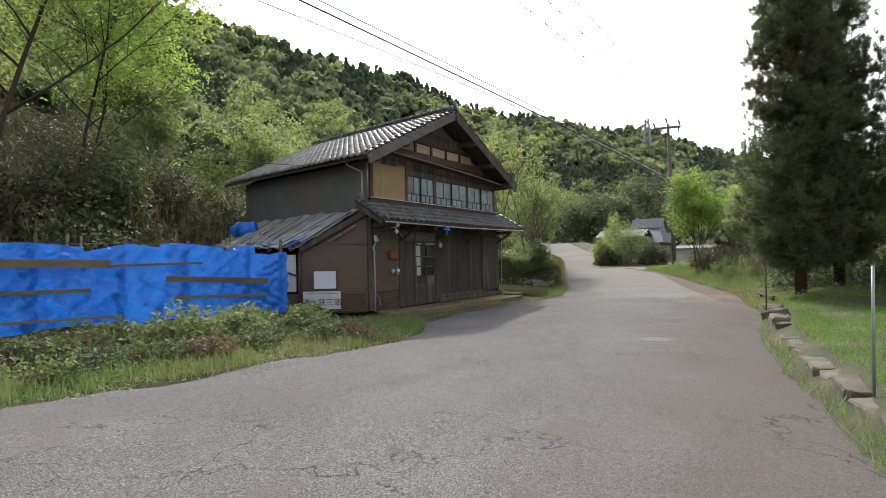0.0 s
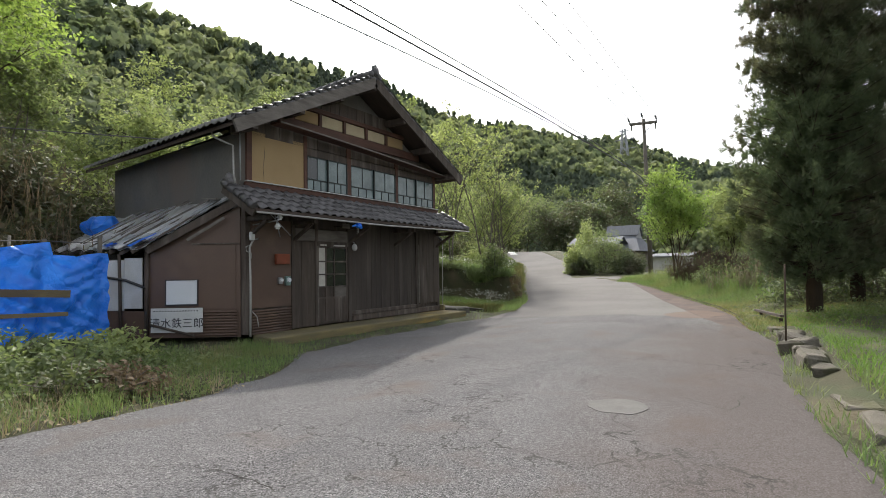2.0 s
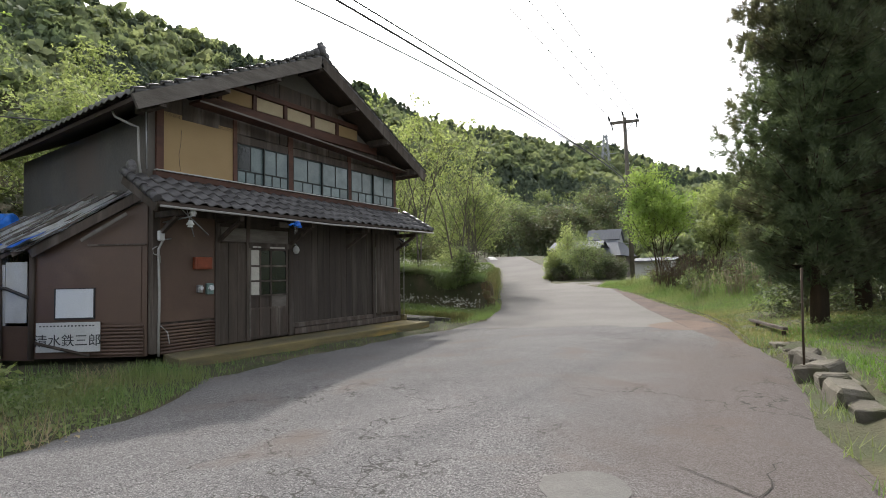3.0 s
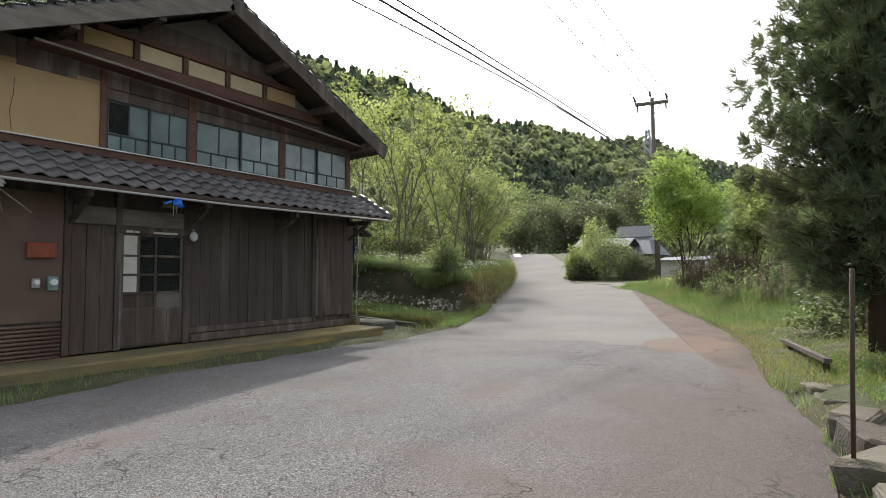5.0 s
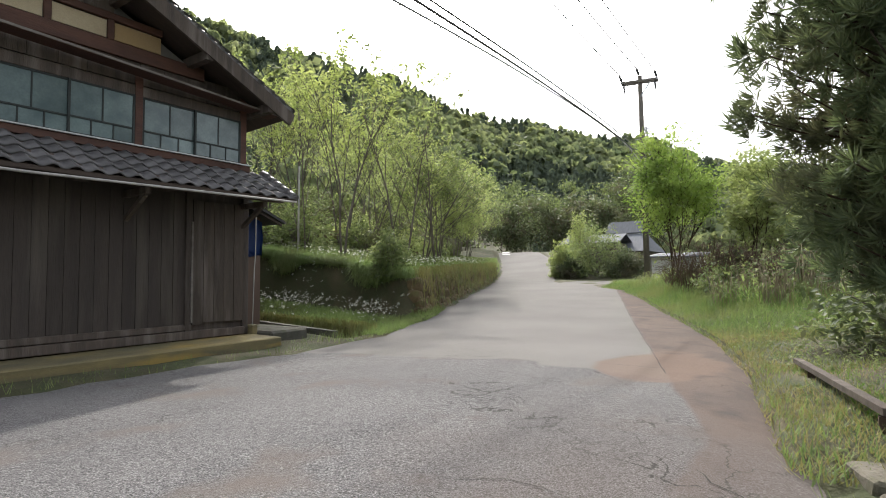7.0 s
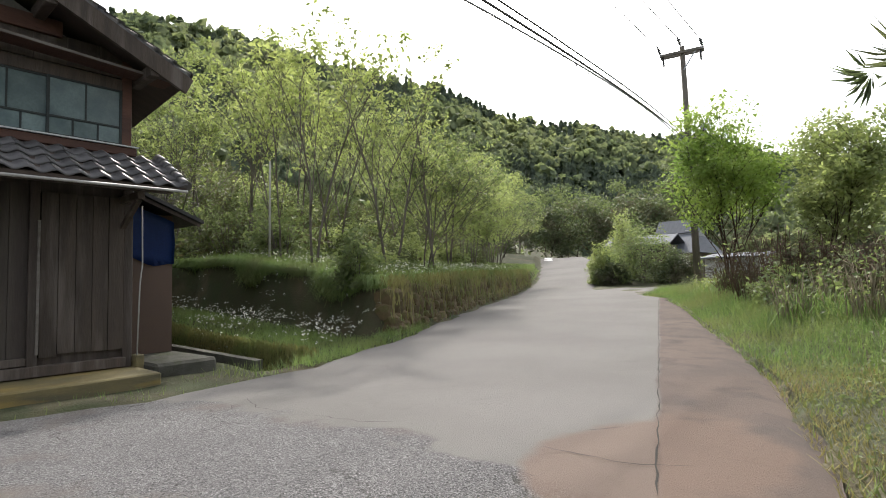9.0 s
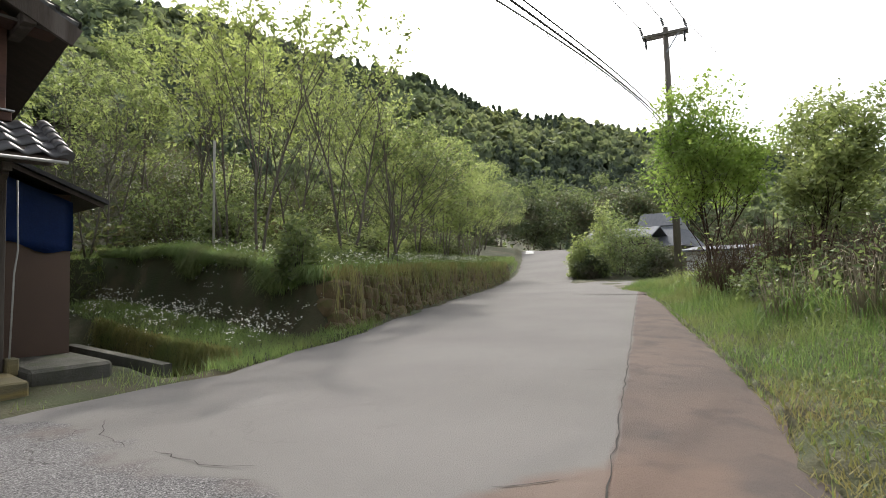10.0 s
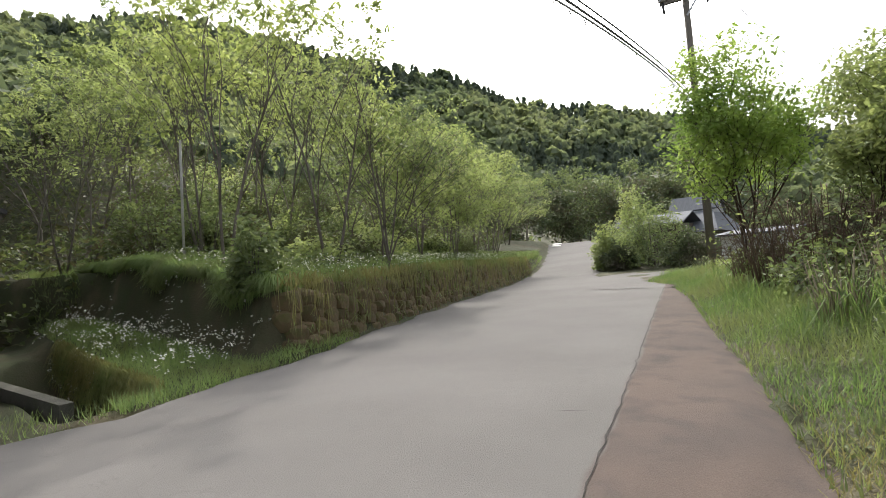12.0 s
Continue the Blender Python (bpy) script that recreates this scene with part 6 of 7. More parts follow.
def cedar(x, y, h, r, seed, n_b=150, fine=1.0):
    """A cedar: straight trunk, whorls of drooping boughs, each set with needle sprays."""
    q = random.Random(seed)
    ob = thing("cedar_tree", x, y, at_ground(x, y), "tall dark-green cedar with feathery boughs at the lawn", "tree", "cedars by the lawn")
    bm = bmesh.new()
    tube(bm, [(0, 0, -0.3), (0.05, 0, h * 0.5), (0, 0.05, h)], 0.17, 10, 0.02)
    V = []
    for k in range(n_b):
        u = (k + q.random()) / n_b
        z = 0.8 + (h - 0.85) * u
        a = q.uniform(0, 6.283)
        rad = r * (1 - u) ** 0.62 * q.choice((0.6, 0.8, 0.92, 1.0, 1.12)) + 0.12
        rad *= 0.55 + 0.45 * min(1.0, max(0.0, (z - 1.0) / 1.6))
        pts = []
        for s in np.linspace(0, 1, 5):
            pts.append(Vector((math.cos(a) * rad * s, math.sin(a) * rad * s, z - 0.22 * rad * s + 0.42 * rad * s * s)))
        tube(bm, pts, 0.022 * (1 - u) + 0.008, 4, 0.004)
        # tufts of needles along the outer part of the bough
        for _ in range(int(5 + 7 * rad)):
            s = q.uniform(0.1, 1.0) ** 0.8
            i_ = min(int(s * 4), 3)
            c = np.array(pts[i_].lerp(pts[i_ + 1], s * 4 - i_)) + np.array([q.gauss(0, 0.11), q.gauss(0, 0.11), q.gauss(-0.03, 0.08)])
            n_ = int(26 / fine)
            d = unit(n_) * 0.8 + np.array([math.cos(a) * 0.75, math.sin(a) * 0.75, q.uniform(-0.35, 0.35)])
            d /= np.linalg.norm(d, axis=1)[:, None]
            L = rng.uniform(0.10, 0.24, n_)[:, None] * fine ** 0.6
            side = np.cross(d, unit(n_))
            side /= np.linalg.norm(side, axis=1)[:, None] + 1e-9
            w = side * 0.011 * fine ** 0.9
            b0 = c + d * 0.02
            V.append(np.stack([b0, b0 + d * L * 0.5 + w, b0 + d * L + np.array([0, 0, 0.03]), b0 + d * L * 0.5 - w], 1).reshape(-1, 3))
    part("trunk", bm, M_BARK_DARK, ob)
    V = np.concatenate(V)
    cr = new("crown", fast_mesh("crown", V, np.arange(len(V)).reshape(-1, 4), M_CEDAR))
    cr.parent = ob
    return ob


c1 = cedar(-0.52, 18.9, 12.4, 1.66, 71, 620, 0.7)
c2 = cedar(0.45, 21.4, 12.8, 1.8, 72, 480, 0.85)
for x, y, s, a, k in ((3.2, 19.0, 0.95, 1.0, c2), (3.4, 22.8, 1.05, 2.5, c2)):
    c = copy_thing(k, Matrix.Translation((x, y, at_ground(x, y))) @ Matrix.Rotation(a, 4, "Z"))
    c.scale = (s, s, s)


def mound(name, x, y, rx, ry, h, n_leaf, leaf, mat, label, seed, stems=14, dry=0, z=None, group=""):
    """A shrub: stems from the base, leaves thick towards an uneven outline."""
    q = np.random.default_rng(seed)
    ob = thing(name, x, y, at_ground(x, y) if z is None else z, label, "shrub", group)
    bm = bmesh.new()
    for k in range(stems):
        a, e = q.uniform(0, 6.28), q.uniform(0.4, 1.0)
        end = Vector((rx * e * math.cos(a), ry * e * math.sin(a), h * math.sqrt(max(0.05, 1 - 0.8 * e * e))))
        tube(bm, [(0.1 * math.cos(a), 0.1 * math.sin(a), -0.05), end * 0.5 + Vector((0, 0, 0.1 * h)), end], 0.018, 4, 0.004)
    part("stalk", bm, M_BARK, ob)
    d = q.normal(size=(n_leaf, 3))
    d /= np.linalg.norm(d, axis=1)[:, None]
    d[:, 2] = np.abs(d[:, 2])
    bumpy = 1 + 0.22 * np.sin(d[:, 0] * 7 + seed) * np.sin(d[:, 1] * 6 + seed * 2) + 0.15 * np.sin(d[:, 2] * 9 + d[:, 0] * 4)
    rad = (q.uniform(0.35, 1.0, n_leaf) ** 0.5 * bumpy)[:, None]
    P = d * rad * np.array([rx, ry, h])
    V, F = leaf_arrays(P, leaf, 0.5, 0.1, 0.4)
    cr = new("foliage", fast_mesh("foliage", V, F, mat))
    cr.parent = ob
    return ob


# roadside weeds and bushes by the tarpaulin fence
for k, (x, y, rx, ry, h, mat) in enumerate(((-9.6, 5.4, 0.75, 0.9, 0.72, M_LEAF_MID), (-9.9, 6.7, 0.8, 0.8, 0.65, M_LEAF_MID), (-9.3, 7.9, 0.6, 0.7, 0.55, M_LEAF_MID), (-10.4, 8.9, 0.6, 0.7, 0.6, M_LEAF_FRESH),
                                            (-9.9, 3.2, 0.8, 0.9, 0.45, M_UNDER), (-10.9, 1.2, 0.9, 1.0, 0.55, M_THICKET), (-9.6, 0.2, 0.9, 1.0, 0.45, M_UNDER), (-10.6, 4.4, 0.8, 0.8, 0.5, M_UNDER), (-11.0, 7.6, 0.6, 0.9, 0.6, M_LEAF_MID))):
    mound("weed_bush", x, y, rx, ry, h, 1800, 0.11, mat, "leafy green weeds growing before the tarpaulin fence", 100 + k, 10, group="weeds by the fence")
for k in range(16):
    q = random.Random(150 + k)
    y = -2.5 + 0.75 * k + q.uniform(-0.3, 0.3)
    x = float(along(LEFT_EDGE, y)) - q.uniform(0.55, 1.7)
    if y < 9.4 and x > fence_x(y) + 0.5:
        mound("weed_bush", x, y, q.uniform(0.35, 0.6), q.uniform(0.35, 0.6), q.uniform(0.22, 0.5), 900, 0.08, (M_THICKET, M_UNDER, M_LITTER, M_UNDER)[k % 4], "low dark weeds and dead stems on the verge", 150 + k, 10, group="weeds by the fence")
# island bush, ivy-grown
for k, (x, y, rx, ry, h, mat) in enumerate(((-15.9, 47.5, 0.9, 1.4, 2.2, M_LEAF_FRESH), (-13.7, 47.8, 1.8, 2.2, 3.4, M_LEAF_MID), (-15.8, 50.5, 1.0, 1.6, 4.0, M_LEAF_FRESH), (-11.8, 48.2, 1.4, 1.6, 1.7, M_LEAF_DARK), (-17.3, 54.0, 0.9, 2.0, 2.6, M_LEAF_MID), (-14.9, 46.6, 0.9, 1.0, 1.3, M_LEAF_DARK))):
    mound("island_bush", x, y, rx, ry, h, 5000, 0.16, mat, "dense overgrown bush at the fork of the road", 120 + k, 16, group="bushes at the fork")
# thicket behind the fence
for k in range(26):
    q = random.Random(200 + k)
    x, y = q.uniform(-20.5, -15.4), q.uniform(-4, 12.0)
    rx = q.uniform(1.1, 1.9)
    mound("thicket_bush", x, y, rx, rx, q.uniform(1.6, 2.8), 2000, 0.17, (M_THICKET, M_THICKET, M_UNDER)[k % 3], "dark tangled thicket bush on the slope", 200 + k, 12, group="thicket behind the fence")
for k in range(34):
    q = random.Random(520 + k)
    y = q.uniform(25.6, 40)
    x = float(along(LEFT_EDGE, y)) - q.uniform(5.5, 15)
    w = q.uniform(0.9, 1.6)
    mound("thicket_bush", x, y, w, w, q.uniform(1.0, 2.6), 1700, 0.14, (M_UNDER, M_UNDER, M_LEAF_MID, M_UNDER, M_LEAF_FRESH)[k % 5], "tangled undergrowth bush among the bank trees", 520 + k, 16, group="thicket on the bank")
b = bmesh.new()
tube(b, [(0, 0, -0.2), (0.02, 0, 1.6), (0.05, 0, 3.1)], 0.035, 8, 0.03)
p = part("pale_stake", b, M_PIPE)
p.location = (-15.85, 24.9, at_ground(-15.85, 24.9))
tagged(p, "tall pale plastic stake standing among the bank trees", "stake")
# shrubs on the bank and under the trees
for k in range(34):
    q = random.Random(300 + k)
    y = q.uniform(26.0, 46)
    x = float(along(LEFT_EDGE, y)) - q.uniform(2.6, 7.5)
    mound("bank_shrub", x, y, q.uniform(0.7, 1.2), q.uniform(0.7, 1.2), q.uniform(0.7, 1.5), 1700, 0.13, (M_UNDER, M_LEAF_FRESH, M_UNDER, M_LEAF_MID)[k % 4], "leafy undergrowth shrub on the bank", 300 + k, 8, group="shrubs on the bank")
mound("ditch_shrub", -11.3, 24.3, 0.55, 0.5, 1.2, 1500, 0.13, M_LEAF_MID, "small shrub growing at the corner of the bank wall", 340, 10)
for k in range(20):
    q = random.Random(400 + k)
    y = q.uniform(26.5, 38)
    x = float(along(RIGHT_EDGE, y)) + q.uniform(1.6, 4.6)
    w = q.uniform(0.4, 0.8)
    mound("verge_shrub", x, y, w, w, q.uniform(0.5, 1.0), 800, 0.10, (M_LEAF_MID, M_UNDER, M_LEAF_FRESH, M_UNDER)[k % 4], "straggly shrub on the grassy verge", 400 + k, 14, group="shrubs on the verge")


def canes(name, x, y, r, h, n_c, thick, arch, mat, label, seed, group, leaves=0, leaf_mat=None):
    """A clump of bare stems that rise and arch outwards, with a few leaves."""
    q = random.Random(seed)
    ob = thing(name, x, y, at_ground(x, y), label, "shrub", group)
    bm = bmesh.new()
    ends = []
    for _ in range(n_c):
        a, e = q.uniform(0, 6.283), q.random() ** 0.6 * r
        p = Vector((e * 0.6 * math.cos(a), e * 0.6 * math.sin(a), -0.05))
        hh, b_ = h * q.uniform(0.5, 1.1), a + q.gauss(0, 1.0)
        out = Vector((math.cos(b_), math.sin(b_), 0))
        pts = [p, p + out * arch * 0.15 + Vector((0, 0, hh * 0.5)), p + out * arch * 0.5 + Vector((0, 0, hh)), p + out * arch + Vector((0, 0, hh * q.uniform(0.75, 1.1)))]
        tube(bm, pts, thick, 3, thick * 0.4)
        ends += pts[2:]
        for _ in range(3 if arch > 0.3 else 0):
            c = pts[1].lerp(pts[2], q.random())
            tube(bm, [c, c + Vector((q.gauss(0, 0.25), q.gauss(0, 0.25), q.uniform(0.0, 0.3)))], thick * 0.5, 3, thick * 0.3)
    part("tangle", bm, mat, ob)
    if leaves:
        E = np.array([tuple(v) for v in ends])
        P = E[rng.integers(0, len(E), leaves)] + rng.normal(size=(leaves, 3)) * 0.16
        V, F = leaf_arrays(P, 0.10, 0.5, 0.1)
        f = new("foliage", fast_mesh("foliage", V, F, leaf_mat))
        f.parent = ob
    return ob


for k, (x, y, r, h) in enumerate(((-4.7, 31.2, 0.8, 1.5), (-3.9, 30.2, 0.9, 1.6), (-3.0, 30.6, 0.9, 1.4), (-2.4, 29.2, 0.7, 1.2), (-5.6, 33.0, 0.6, 1.2), (-1.6, 30.2, 0.9, 1.5), (-0.2, 29.4, 0.8, 1.4))):
    canes("bramble", x, y, r, h, 60, 0.010, 0.7, M_TWIG, "tangled brown leafless bramble under the roadside trees", 600 + k, "brambles on the verge", 60, M_LEAF_FRESH)
for k, (x, y, r, h) in enumerate(((-1.9, 28.2, 0.7, 1.3), (-1.0, 28.8, 0.7, 1.2), (-2.9, 28.4, 0.5, 0.9), (0.0, 27.6, 0.7, 1.3), (-0.6, 26.6, 0.5, 1.0), (-3.4, 27.2, 0.5, 0.8), (-2.3, 26.4, 0.5, 0.9), (1.0, 26.2, 0.6, 1.2))):
    canes("dead_reeds", x, y, r, h, 46, 0.012, 0.22, M_CANE, "clump of pale dead canes standing in the grass", 620 + k, "dead canes on the verge", 90, M_LEAF_MID)
for k in range(14):
    q = random.Random(450 + k)
    mound("hedge_shrub", q.uniform(-1.0, 9.0), q.uniform(20.5, 25.0), q.uniform(0.7, 1.2), q.uniform(0.7, 1.2), q.uniform(0.8, 1.7), 1500, 0.11, (M_LEAF_MID, M_LEAF_DARK)[k % 2], "leafy hedge shrub behind the cedars", 450 + k, 8, group="hedge behind the cedars")


# grass
def scatter(n, xlo, xhi, ylo, yhi, keep):
    P = np.stack([rng.uniform(xlo, xhi, n), rng.uniform(ylo, yhi, n)], 1)
    m = keep(P[:, 0], P[:, 1])
    P = P[m]
    return np.stack([P[:, 0], P[:, 1], ground_z(P[:, 0], P[:, 1]) - 0.01], 1)


def dl(x, y):
    return along(LEFT_EDGE, y) - x


def dr(x, y):
    return x - along(RIGHT_EDGE, y)


def clumpy(x, y, f=1.3, t=0.0):
    return np.sin(x * f + 2 * np.sin(y * f * 0.7)) * np.sin(y * f * 1.1 + x * 0.6) > t


P = scatter(70000, -13, -6.5, -3, 11.5, lambda x, y: (dl(x, y) > -0.05) & (x > -12 - 0.22 * (9 - y)) & (rng.random(len(x)) < 0.25 + 0.75 * clumpy(x, y)) & ~((x < -10.4) & (y > 10.6)))
V, F = blades(P, 0.2, 0.010, 0.7)
stuff("verge_grass", V, F, M_GRASS, "green roadside grass and weeds by the fence", "grass")
P = scatter(16000, -13, -6.7, -3, 11.0, lambda x, y: (dl(x, y) > -0.12) & (dl(x, y) < 2.6) & clumpy(x, y, 1.7, 0.25))
V, F = blades(P, 0.22, 0.008, 1.3)
stuff("dry_grass", V, F, M_DRY, "dry straw-coloured grass on the verge", "grass")
P = scatter(26000, -11, -7.4, 9.5, 24.5, lambda x, y: (dl(x, y) > -0.08) & ((x > -10.1) | (y > 20.6) | (y < 12.4)) & (rng.random(len(x)) < np.where(y < 12, 0.8, 0.25) * (0.2 + 0.8 * clumpy(x, y, 2.1, 0.0))))
V, F = blades(P, np.where(P[:, 1] > 19.5, 0.05, 0.09), 0.009, 0.9)
stuff("verge_grass", V, F, M_GRASS, "short grass between the house step and the road", "grass")
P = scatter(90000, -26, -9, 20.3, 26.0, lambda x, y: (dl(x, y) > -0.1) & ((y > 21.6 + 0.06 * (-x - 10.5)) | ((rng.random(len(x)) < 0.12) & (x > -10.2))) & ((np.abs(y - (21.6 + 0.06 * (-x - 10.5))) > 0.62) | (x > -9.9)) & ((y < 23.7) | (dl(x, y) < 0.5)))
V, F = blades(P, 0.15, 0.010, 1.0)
stuff("ditch_grass", V, F, M_GRASS_BRIGHT, "lush grass along the ditch, brightened to offset shade", "grass")
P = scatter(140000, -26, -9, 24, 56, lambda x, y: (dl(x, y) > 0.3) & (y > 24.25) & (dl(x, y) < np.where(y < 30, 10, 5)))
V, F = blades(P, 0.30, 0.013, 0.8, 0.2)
stuff("bank_grass", V, F, M_GRASS_BRIGHT, "long arching grass on the bank top", "grass")
P = scatter(80000, -26, -9, 24.2, 46, lambda x, y: (dl(x, y) > 0.5) & (dl(x, y) < 1.0) & clumpy(x, y, 3.1, -0.75))
P[:, 2] += 0.05
P[:, 0] += 0.42
V, F = blades(P, 0.19, 0.013, 1.1, 0.55, (-1.3, 1.0))
stuff("hanging_grass", V, F, M_OLIVE, "grass hanging over the stone wall", "grass")
P = scatter(9000, -30, -9, 24, 50, lambda x, y: (dl(x, y) > -0.12) & (dl(x, y) < 0.45))
V, F = blades(P, 0.16, 0.012, 0.9)
stuff("wall_foot_grass", V, F, M_GRASS, "short weeds along the foot of the wall", "grass")
P = scatter(190000, -10, 3, 16.6, 40, lambda x, y: (dr(x, y) > -0.06) & (dr(x, y) < 4.5) & (rng.random(len(x)) < np.where(y < 22.5, 0.15 + 0.5 * clumpy(x, y, 1.6), 1)))
tall = np.clip((P[:, 1] - 22.5) / 4.0, 0, 1) * np.clip(dr(P[:, 0], P[:, 1]) / 0.9, 0.25, 1)
V, F = blades(P, 0.07 + 0.17 * tall, 0.011, 1.0)
stuff("verge_grass", V, F, M_GRASS, "tall green grass on the verge under the trees", "grass")
P = scatter(36000, -9, 3, 26.0, 38, lambda x, y: (dr(x, y) > 0.5) & (dr(x, y) < 4.5) & clumpy(x, y, 3.3, 0.45))
V, F = blades(P, 0.42, 0.012, 0.9, 0.12)
stuff("tussock_grass", V, F, M_GRASS, "rough grass tussocks on the verge", "grass")
P = scatter(60000, -4, 3, 16.6, 24.5, lambda x, y: (dr(x, y) > -0.08) & (dr(x, y) < 3.5) & (rng.random(len(x)) < np.where(y < 23.5, 0.9, 0.25) * (0.35 + 0.65 * clumpy(x, y, 2.3, -0.2))))
V, F = blades(P, 0.05, 0.009, 1.5)
stuff("dry_turf", V, F, M_STRAW, "short yellowish dry turf at the road edge", "grass")
P = scatter(5000, -8, 4, 25, 44, lambda x, y: (dr(x, y) > 1.6) & (dr(x, y) < 5) & clumpy(x, y, 1.1, -0.2))
V, F = blades(P, 0.7, 0.009, 0.6)
stuff("dry_reeds", V, F, M_DRY, "pale dry reeds among the verge plants", "reeds")
P = scatter(20000, -3, 1.4, 0, 17, lambda x, y: (dr(x, y) > -0.06) & ((dr(x, y) < 0.24) | ((dr(x, y) > 0.5) & (dr(x, y) < 0.8))) & clumpy(x, y, 2.9, -0.45))
V, F = blades(P, 0.11, 0.012, 1.0)
stuff("kerb_grass", V, F, M_GRASS, "grass tufts growing along the kerb stones", "grass")
P = scatter(80000, -1.8, 6, 3, 20, lambda x, y: (dr(x, y) > 0.6))
V, F = blades(P, 0.05, 0.014, 0.9)
stuff("lawn_grass", V, F, M_LAWN, "short bright-green lawn grass", "grass")
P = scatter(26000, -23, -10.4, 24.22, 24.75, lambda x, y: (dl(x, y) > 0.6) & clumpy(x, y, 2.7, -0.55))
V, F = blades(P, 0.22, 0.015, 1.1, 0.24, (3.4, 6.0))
stuff("overhang_grass", V, F, M_GRASS_BRIGHT, "long grass arching over the earth bank above the ditch", "grass")
P = scatter(16000, -17, -9.9, 22.0, 23.0, lambda x, y: np.abs(np.abs(y - (21.6 + 0.06 * (-x - 10.5))) - 0.62) < 0.1)
V, F = blades(P, 0.14, 0.012, 1.0, 0.35, (3.7, 5.7))
stuff("ditch_edge_grass", V, F, M_OLIVE, "dry olive grass drooping over the ditch side", "grass")
# flowers on the bank and by the ditch
P = scatter(11000, -24, -9, 22.3, 42, lambda x, y: (dl(x, y) > 0.5) & (dl(x, y) < 9) & (clumpy(x, y, 0.9, 0.1) | (rng.random(len(x)) < 0.25)))
P[:, 2] += rng.uniform(0.2, 0.5, len(P))
P = np.repeat(P, 4, 0) + rng.normal(size=(len(P) * 4, 3)) * 0.02
V, F = leaf_arrays(P, 0.04, 0.8, 0, 0.8)
stuff("white_flowers", V, F, M_PETAL, "small white wildflowers on the bank", "flowers")
P = scatter(9000, -24, -9, 25.5, 41, lambda x, y: (dl(x, y) > 0.5) & (dl(x, y) < 1.5) & clumpy(x, y, 0.8, -0.3))
P[:, 2] += rng.uniform(0.15, 0.55, len(P))
P = np.repeat(P, 4, 0) + rng.normal(size=(len(P) * 4, 3)) * 0.02
V, F = leaf_arrays(P, 0.04, 0.8, 0, 0.8)
stuff("white_flowers", V, F, M_PETAL, "small white wildflowers along the top of the bank wall", "flowers")
P = scatter(26000, -24, -9, 24.4, 46, lambda x, y: (dl(x, y) > 0.6) & (dl(x, y) < 6))
P[:, 2] += rng.uniform(0.05, 0.55, len(P))
V, F = leaf_arrays(P, 0.13, 0.45, 0.1)
stuff("bank_weeds", V, F, M_LEAF_MID, "broad-leaved weeds covering the bank", "weeds")
# rough cover for the slope behind the fence and the house
P = scatter(42000, -60, -14.5, -10, 16, lambda x, y: x < -15)
P[:, 2] += rng.uniform(0.0, 0.7, len(P))
V, F = leaf_arrays(P, 0.34, 0.4, 0.2)
stuff("slope_cover", V, F, M_THICKET, "dark undergrowth on the slope", "undergrowth")
P = scatter(1500, -19.5, -14.8, -4, 12, lambda x, y: x < 0)
P[:, 2] += rng.uniform(0.6, 2.4, len(P))
V, F = blades(P, 0.4, 0.014, 0.8, 0.9)
stuff("hanging_dry_grass", V, F, M_LITTER, "hanging dry bamboo grass over the thicket", "grass")
P = scatter(80000, -48, -15, 15, 80, lambda x, y: (dl(x, y) > 5) & ((y > 26) | (x < -19.5)))
P[:, 2] += rng.uniform(0.0, 1.1, len(P))
V, F = leaf_arrays(P, 0.24, 0.45, 0.1)
stuff("slope_cover", V, F, M_UNDER, "green undergrowth on the wooded bank", "undergrowth")
P = scatter(16000, -95, -44, 5, 85, lambda x, y: x < 0)
P[:, 2] += rng.uniform(0.0, 1.6, len(P))
V, F = leaf_arrays(P, 0.95, 0.55, 0.1)
stuff("slope_cover", V, F, M_LEAF_MID, "green undergrowth high on the wooded slope", "undergrowth")
P = scatter(30000, -6, 2.5, 17, 30, lambda x, y: (dr(x, y) > 0.05) & (dr(x, y) < 4) & clumpy(x, y, 1.9, -0.35))
P[:, 2] += rng.uniform(0.02, 0.22, len(P)) * np.clip(dr(P[:, 0], P[:, 1]), 0.2, 1)
V, F = leaf_arrays(P, 0.045, 0.5, 0.1)
stuff("verge_weeds", V, F, M_LEAF_MID, "small leafy green weeds on the verge", "weeds")
P = scatter(20000, -13, -7, -3, 10, lambda x, y: (dl(x, y) > 0.0) & (dl(x, y) < 2.6) & (x > fence_x(y) + 0.3))
P[:, 2] += rng.uniform(0.02, 0.3, len(P)) * np.clip(dl(P[:, 0], P[:, 1]), 0.15, 1)
V, F = leaf_arrays(P, 0.075, 0.45, 0.1)
stuff("verge_weeds", V, F, M_LEAF_MID, "small leafy weeds on the verge by the fence", "weeds")
P = scatter(2600, -10, -6.5, -3, 9, lambda x, y: (dl(x, y) > -0.5) & (dl(x, y) < 0.35) & (rng.random(len(x)) < np.exp(-np.abs(dl(x, y)) * 4)))
P[:, 2] = road_z(P[:, 0], P[:, 1]) + 0.012
V, F = leaf_arrays(P, 0.07, 0.5, 0.0, 2.0)
stuff("leaf_litter", V, F, M_DRY, "dry brown fallen leaves along the road edge", "leaf litter")

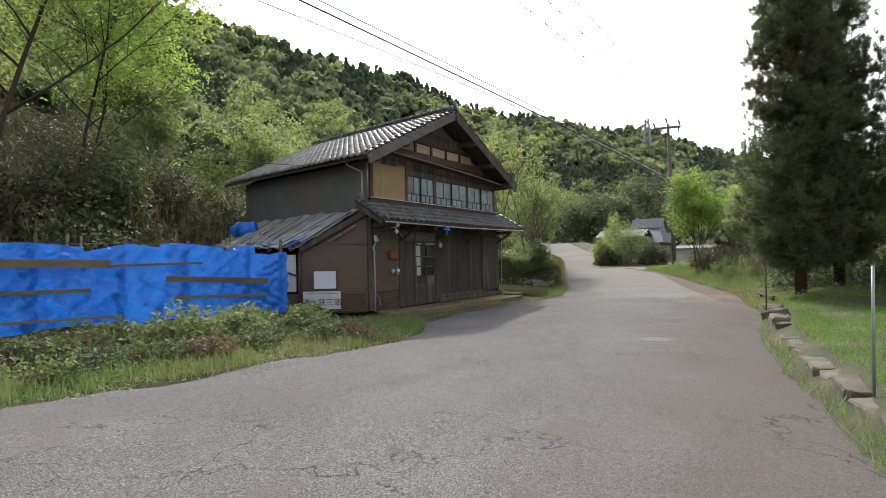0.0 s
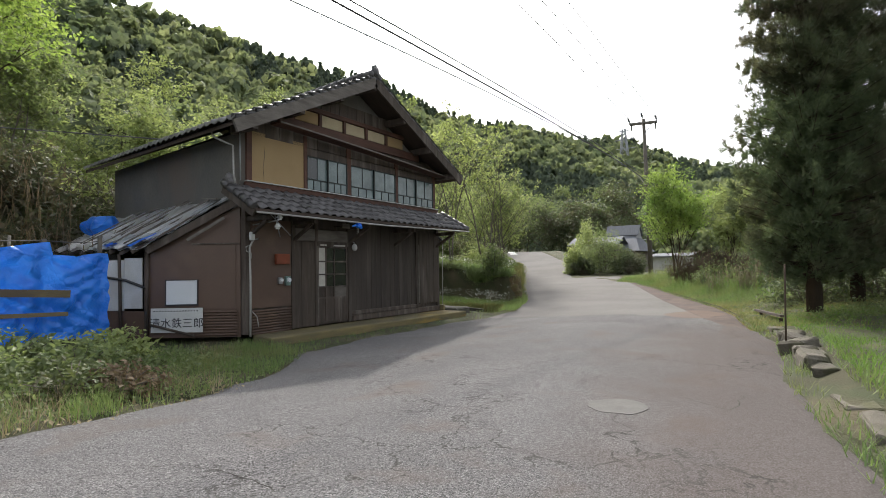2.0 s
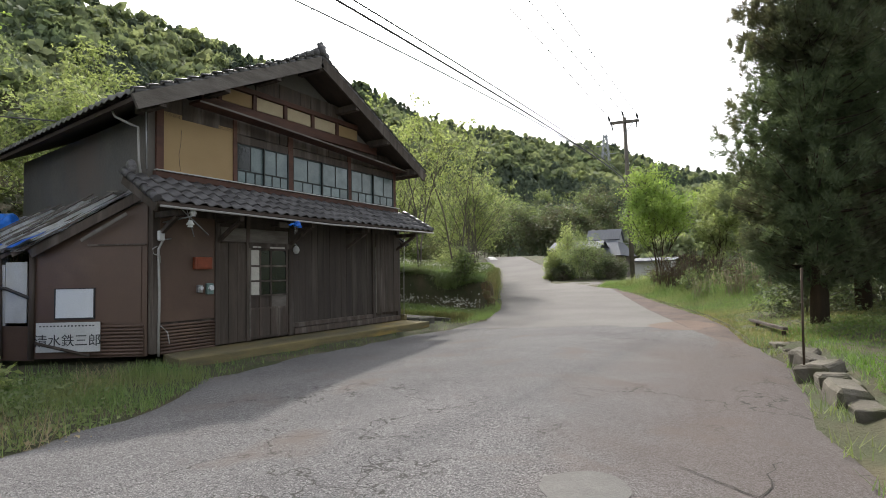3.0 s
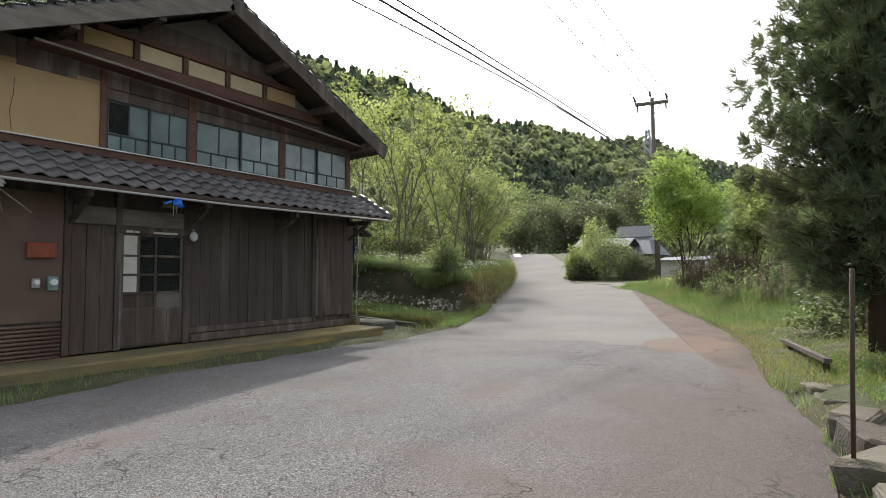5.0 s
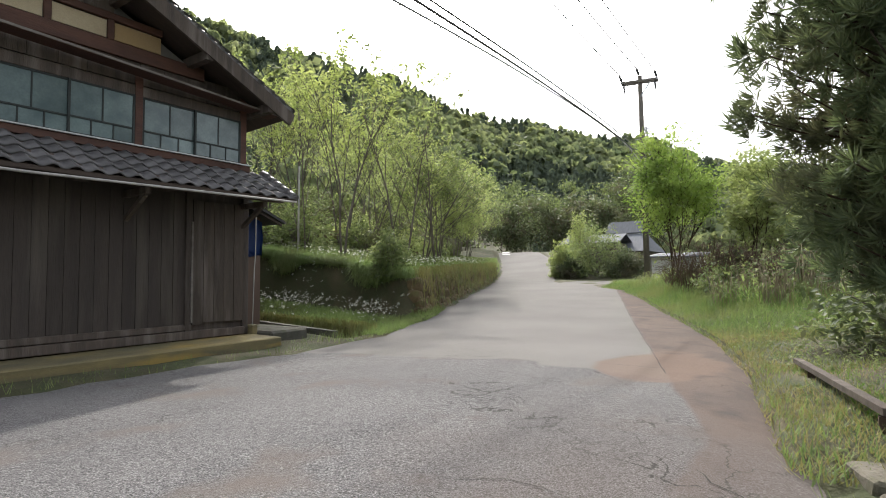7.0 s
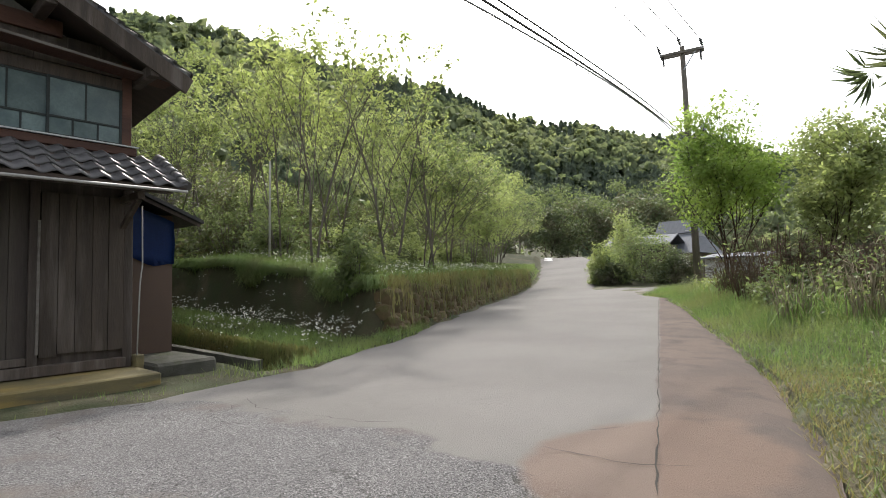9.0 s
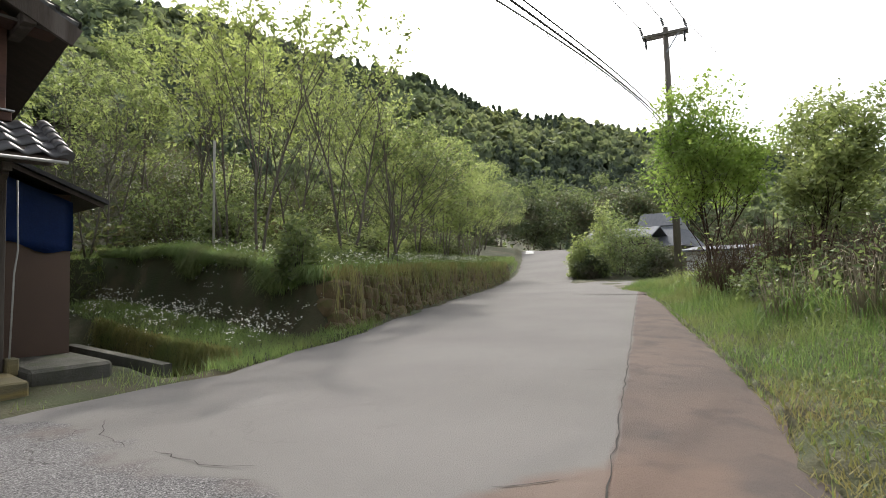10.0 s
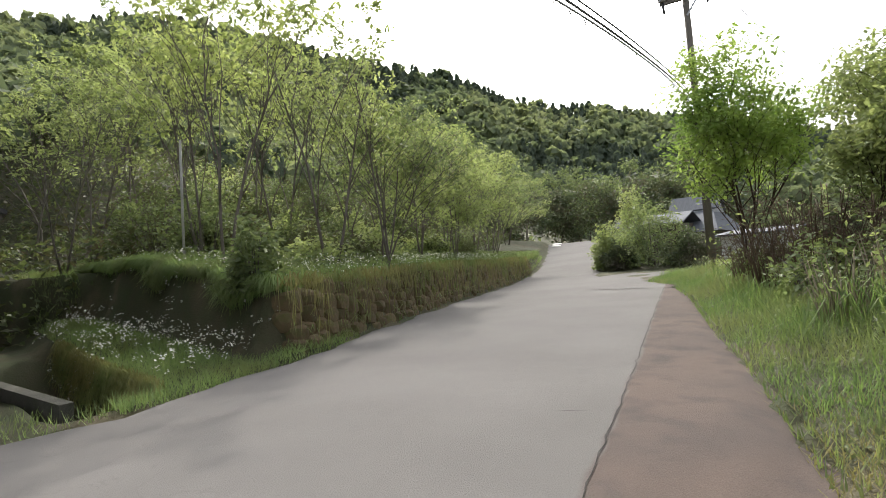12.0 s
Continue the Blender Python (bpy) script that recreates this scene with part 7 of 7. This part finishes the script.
# ---- wooded mountain ----
RIDGE_EL = [(-125, 20), (-100, 21.5), (-81, 21.8), (-67, 23.4), (-60, 23.0), (-54, 21.8), (-48, 21.3), (-40, 18.4), (-37, 17.7), (-28, 15.2), (-18.6, 12.9), (-8.7, 10.2), (0, 8.3), (12, 6.5), (30, 5), (60, 4)]
RIDGE_R = [(-125, 170), (-60, 190), (-40, 215), (-20, 260), (0, 300), (60, 330)]
CEN = (-2.0, 10.0)


def mountain_z(az, r):
    el, rr = along(RIDGE_EL, az), along(RIDGE_R, az)
    top = rr * np.tan(np.radians(el)) - 5.0
    foot = np.interp(az, [-125, -70, -45, -30, -10, 60], [45, 48, 70, 100, 120, 130])
    u = np.clip((r - foot) / (rr - foot), 0, 1.6)
    z = np.where(u < 1, top * (0.25 * u + 0.75 * u ** 1.25), top * (1 - 0.5 * (u - 1)))
    return z + np.sin(az * 0.35) * 3 * np.clip(u, 0, 1) * np.sin(r * 0.05) + np.where(u > 0, 4.0 * np.clip(u * 6, 0, 1), -2)


azs, rs = np.arange(-125, 60.1, 1.5), np.concatenate([np.arange(44, 300, 6.0), np.arange(300, 460, 20.0)])
A, Rr = np.meshgrid(azs, rs)
Vm = np.stack([CEN[0] + Rr * np.sin(np.radians(A)), CEN[1] + Rr * np.cos(np.radians(A)), mountain_z(A, Rr)], -1).reshape(-1, 3)
n, k = len(azs), len(rs)
i = (np.arange(k - 1)[:, None] * n + np.arange(n - 1)[None, :]).ravel()
M_FLOOR = surface("forest_floor", (0.075, 0.10, 0.045), (0.09, 0.105, 0.055), 0.08, 1.0, 1.0, relief=0.3)
tagged(new("mountain", fast_mesh("mountain", Vm, np.stack([i, i + n, i + n + 1, i + 1], 1), M_FLOOR, True)), "steep wooded mountainside behind the village", "mountain", kind="structure")

NT = 5600
taz = rng.uniform(-110, 25, NT)
tfoot = np.interp(taz, [-125, -70, -45, -30, -10, 60], [45, 48, 70, 100, 120, 130])
trr = along(RIDGE_R, taz)
tr_ = tfoot - 16 * (taz < -38) + (trr + 6 - tfoot + 16 * (taz < -38)) * rng.uniform(0, 1, NT) ** 0.75
tx_, ty_ = CEN[0] + tr_ * np.sin(np.radians(taz)), CEN[1] + tr_ * np.cos(np.radians(taz))
tz_ = np.where(tr_ < 110, np.maximum(mountain_z(taz, tr_), ground_z(tx_, ty_)), mountain_z(taz, tr_))
uu = (tr_ - tfoot) / (trr - tfoot)
patch = np.sin(taz * 0.31 + uu * 5) + np.sin(taz * 0.13 - uu * 7 + 1.0) + 0.7 * np.sin(taz * 0.71 + 2) + rng.normal(size=NT) * 0.5
con = (patch > 0.9) | ((uu > 0.85) & (rng.random(NT) < 0.5)) | ((taz > -32) & (taz < -12) & (uu < 0.55) & (rng.random(NT) < 0.85))
keep_near = tr_ > 40
parts_v = {"broad": [], "dark": []}
for broad in (True, False):
    idx = np.where((con != broad) & keep_near)[0]
    m = 46 if broad else 38
    base = np.stack([tx_[idx], ty_[idx], tz_[idx]], 1)
    sc_ = rng.uniform(1.9, 3.4, len(idx)) if broad else rng.uniform(1.2, 1.9, len(idx))
    near_f = np.clip(tr_[idx] / 150, 0.55, 1.2)
    sc_ = sc_ * near_f
    if broad:
        lob = rng.normal(size=(len(idx), 4, 3)) * np.array([0.5, 0.5, 0.28])
        d = rng.normal(size=(len(idx), m, 3))
        d /= np.linalg.norm(d, axis=2)[:, :, None]
        d[:, :, 2] = np.abs(d[:, :, 2]) * 1.0 - 0.25
        pick = rng.integers(0, 4, (len(idx), m))
        Pq = lob[np.arange(len(idx))[:, None], pick] + d * 0.62
        Pq = base[:, None] + (Pq + np.array([0, 0, 0.9])) * sc_[:, None, None]
        nv = d
        size = 0.42 * sc_
    else:
        t_ = rng.uniform(0, 1, (len(idx), m)) ** 0.8
        a_ = rng.uniform(0, 6.283, (len(idx), m))
        rad = (1 - t_) * 0.85 + 0.05
        Pq = np.stack([np.cos(a_) * rad, np.sin(a_) * rad, 0.3 + t_ * 3.0], -1)
        nv = np.stack([np.cos(a_), np.sin(a_), 0.35 + 0 * a_], -1)
        Pq = base[:, None] + Pq * sc_[:, None, None]
        size = 0.48 * sc_
    Pq, nv = Pq.reshape(-1, 3), nv.reshape(-1, 3) + rng.normal(size=(Pq.size // 3, 3)) * 0.45
    nv /= np.linalg.norm(nv, axis=1)[:, None]
    sz = np.repeat(size, m)[:, None] * rng.uniform(0.6, 1.3, (len(Pq), 1))
    s1 = np.cross(nv, unit(len(Pq)))
    s1 /= np.linalg.norm(s1, axis=1)[:, None] + 1e-9
    s2 = np.cross(nv, s1)
    V = np.stack([Pq - s1 * sz, Pq + s2 * sz * 0.8, Pq + s1 * sz, Pq - s2 * sz * 0.8], 1).reshape(-1, 3)
    ob = new("mountain_forest", fast_mesh("mountain_forest", V, np.arange(len(V)).reshape(-1, 4), M_FAR_GREEN if broad else M_FAR_DARK))
    tagged(ob, "spring-green broadleaf forest on the mountain" if broad else "dark conifer stands on the mountain", "forest", kind="stuff")
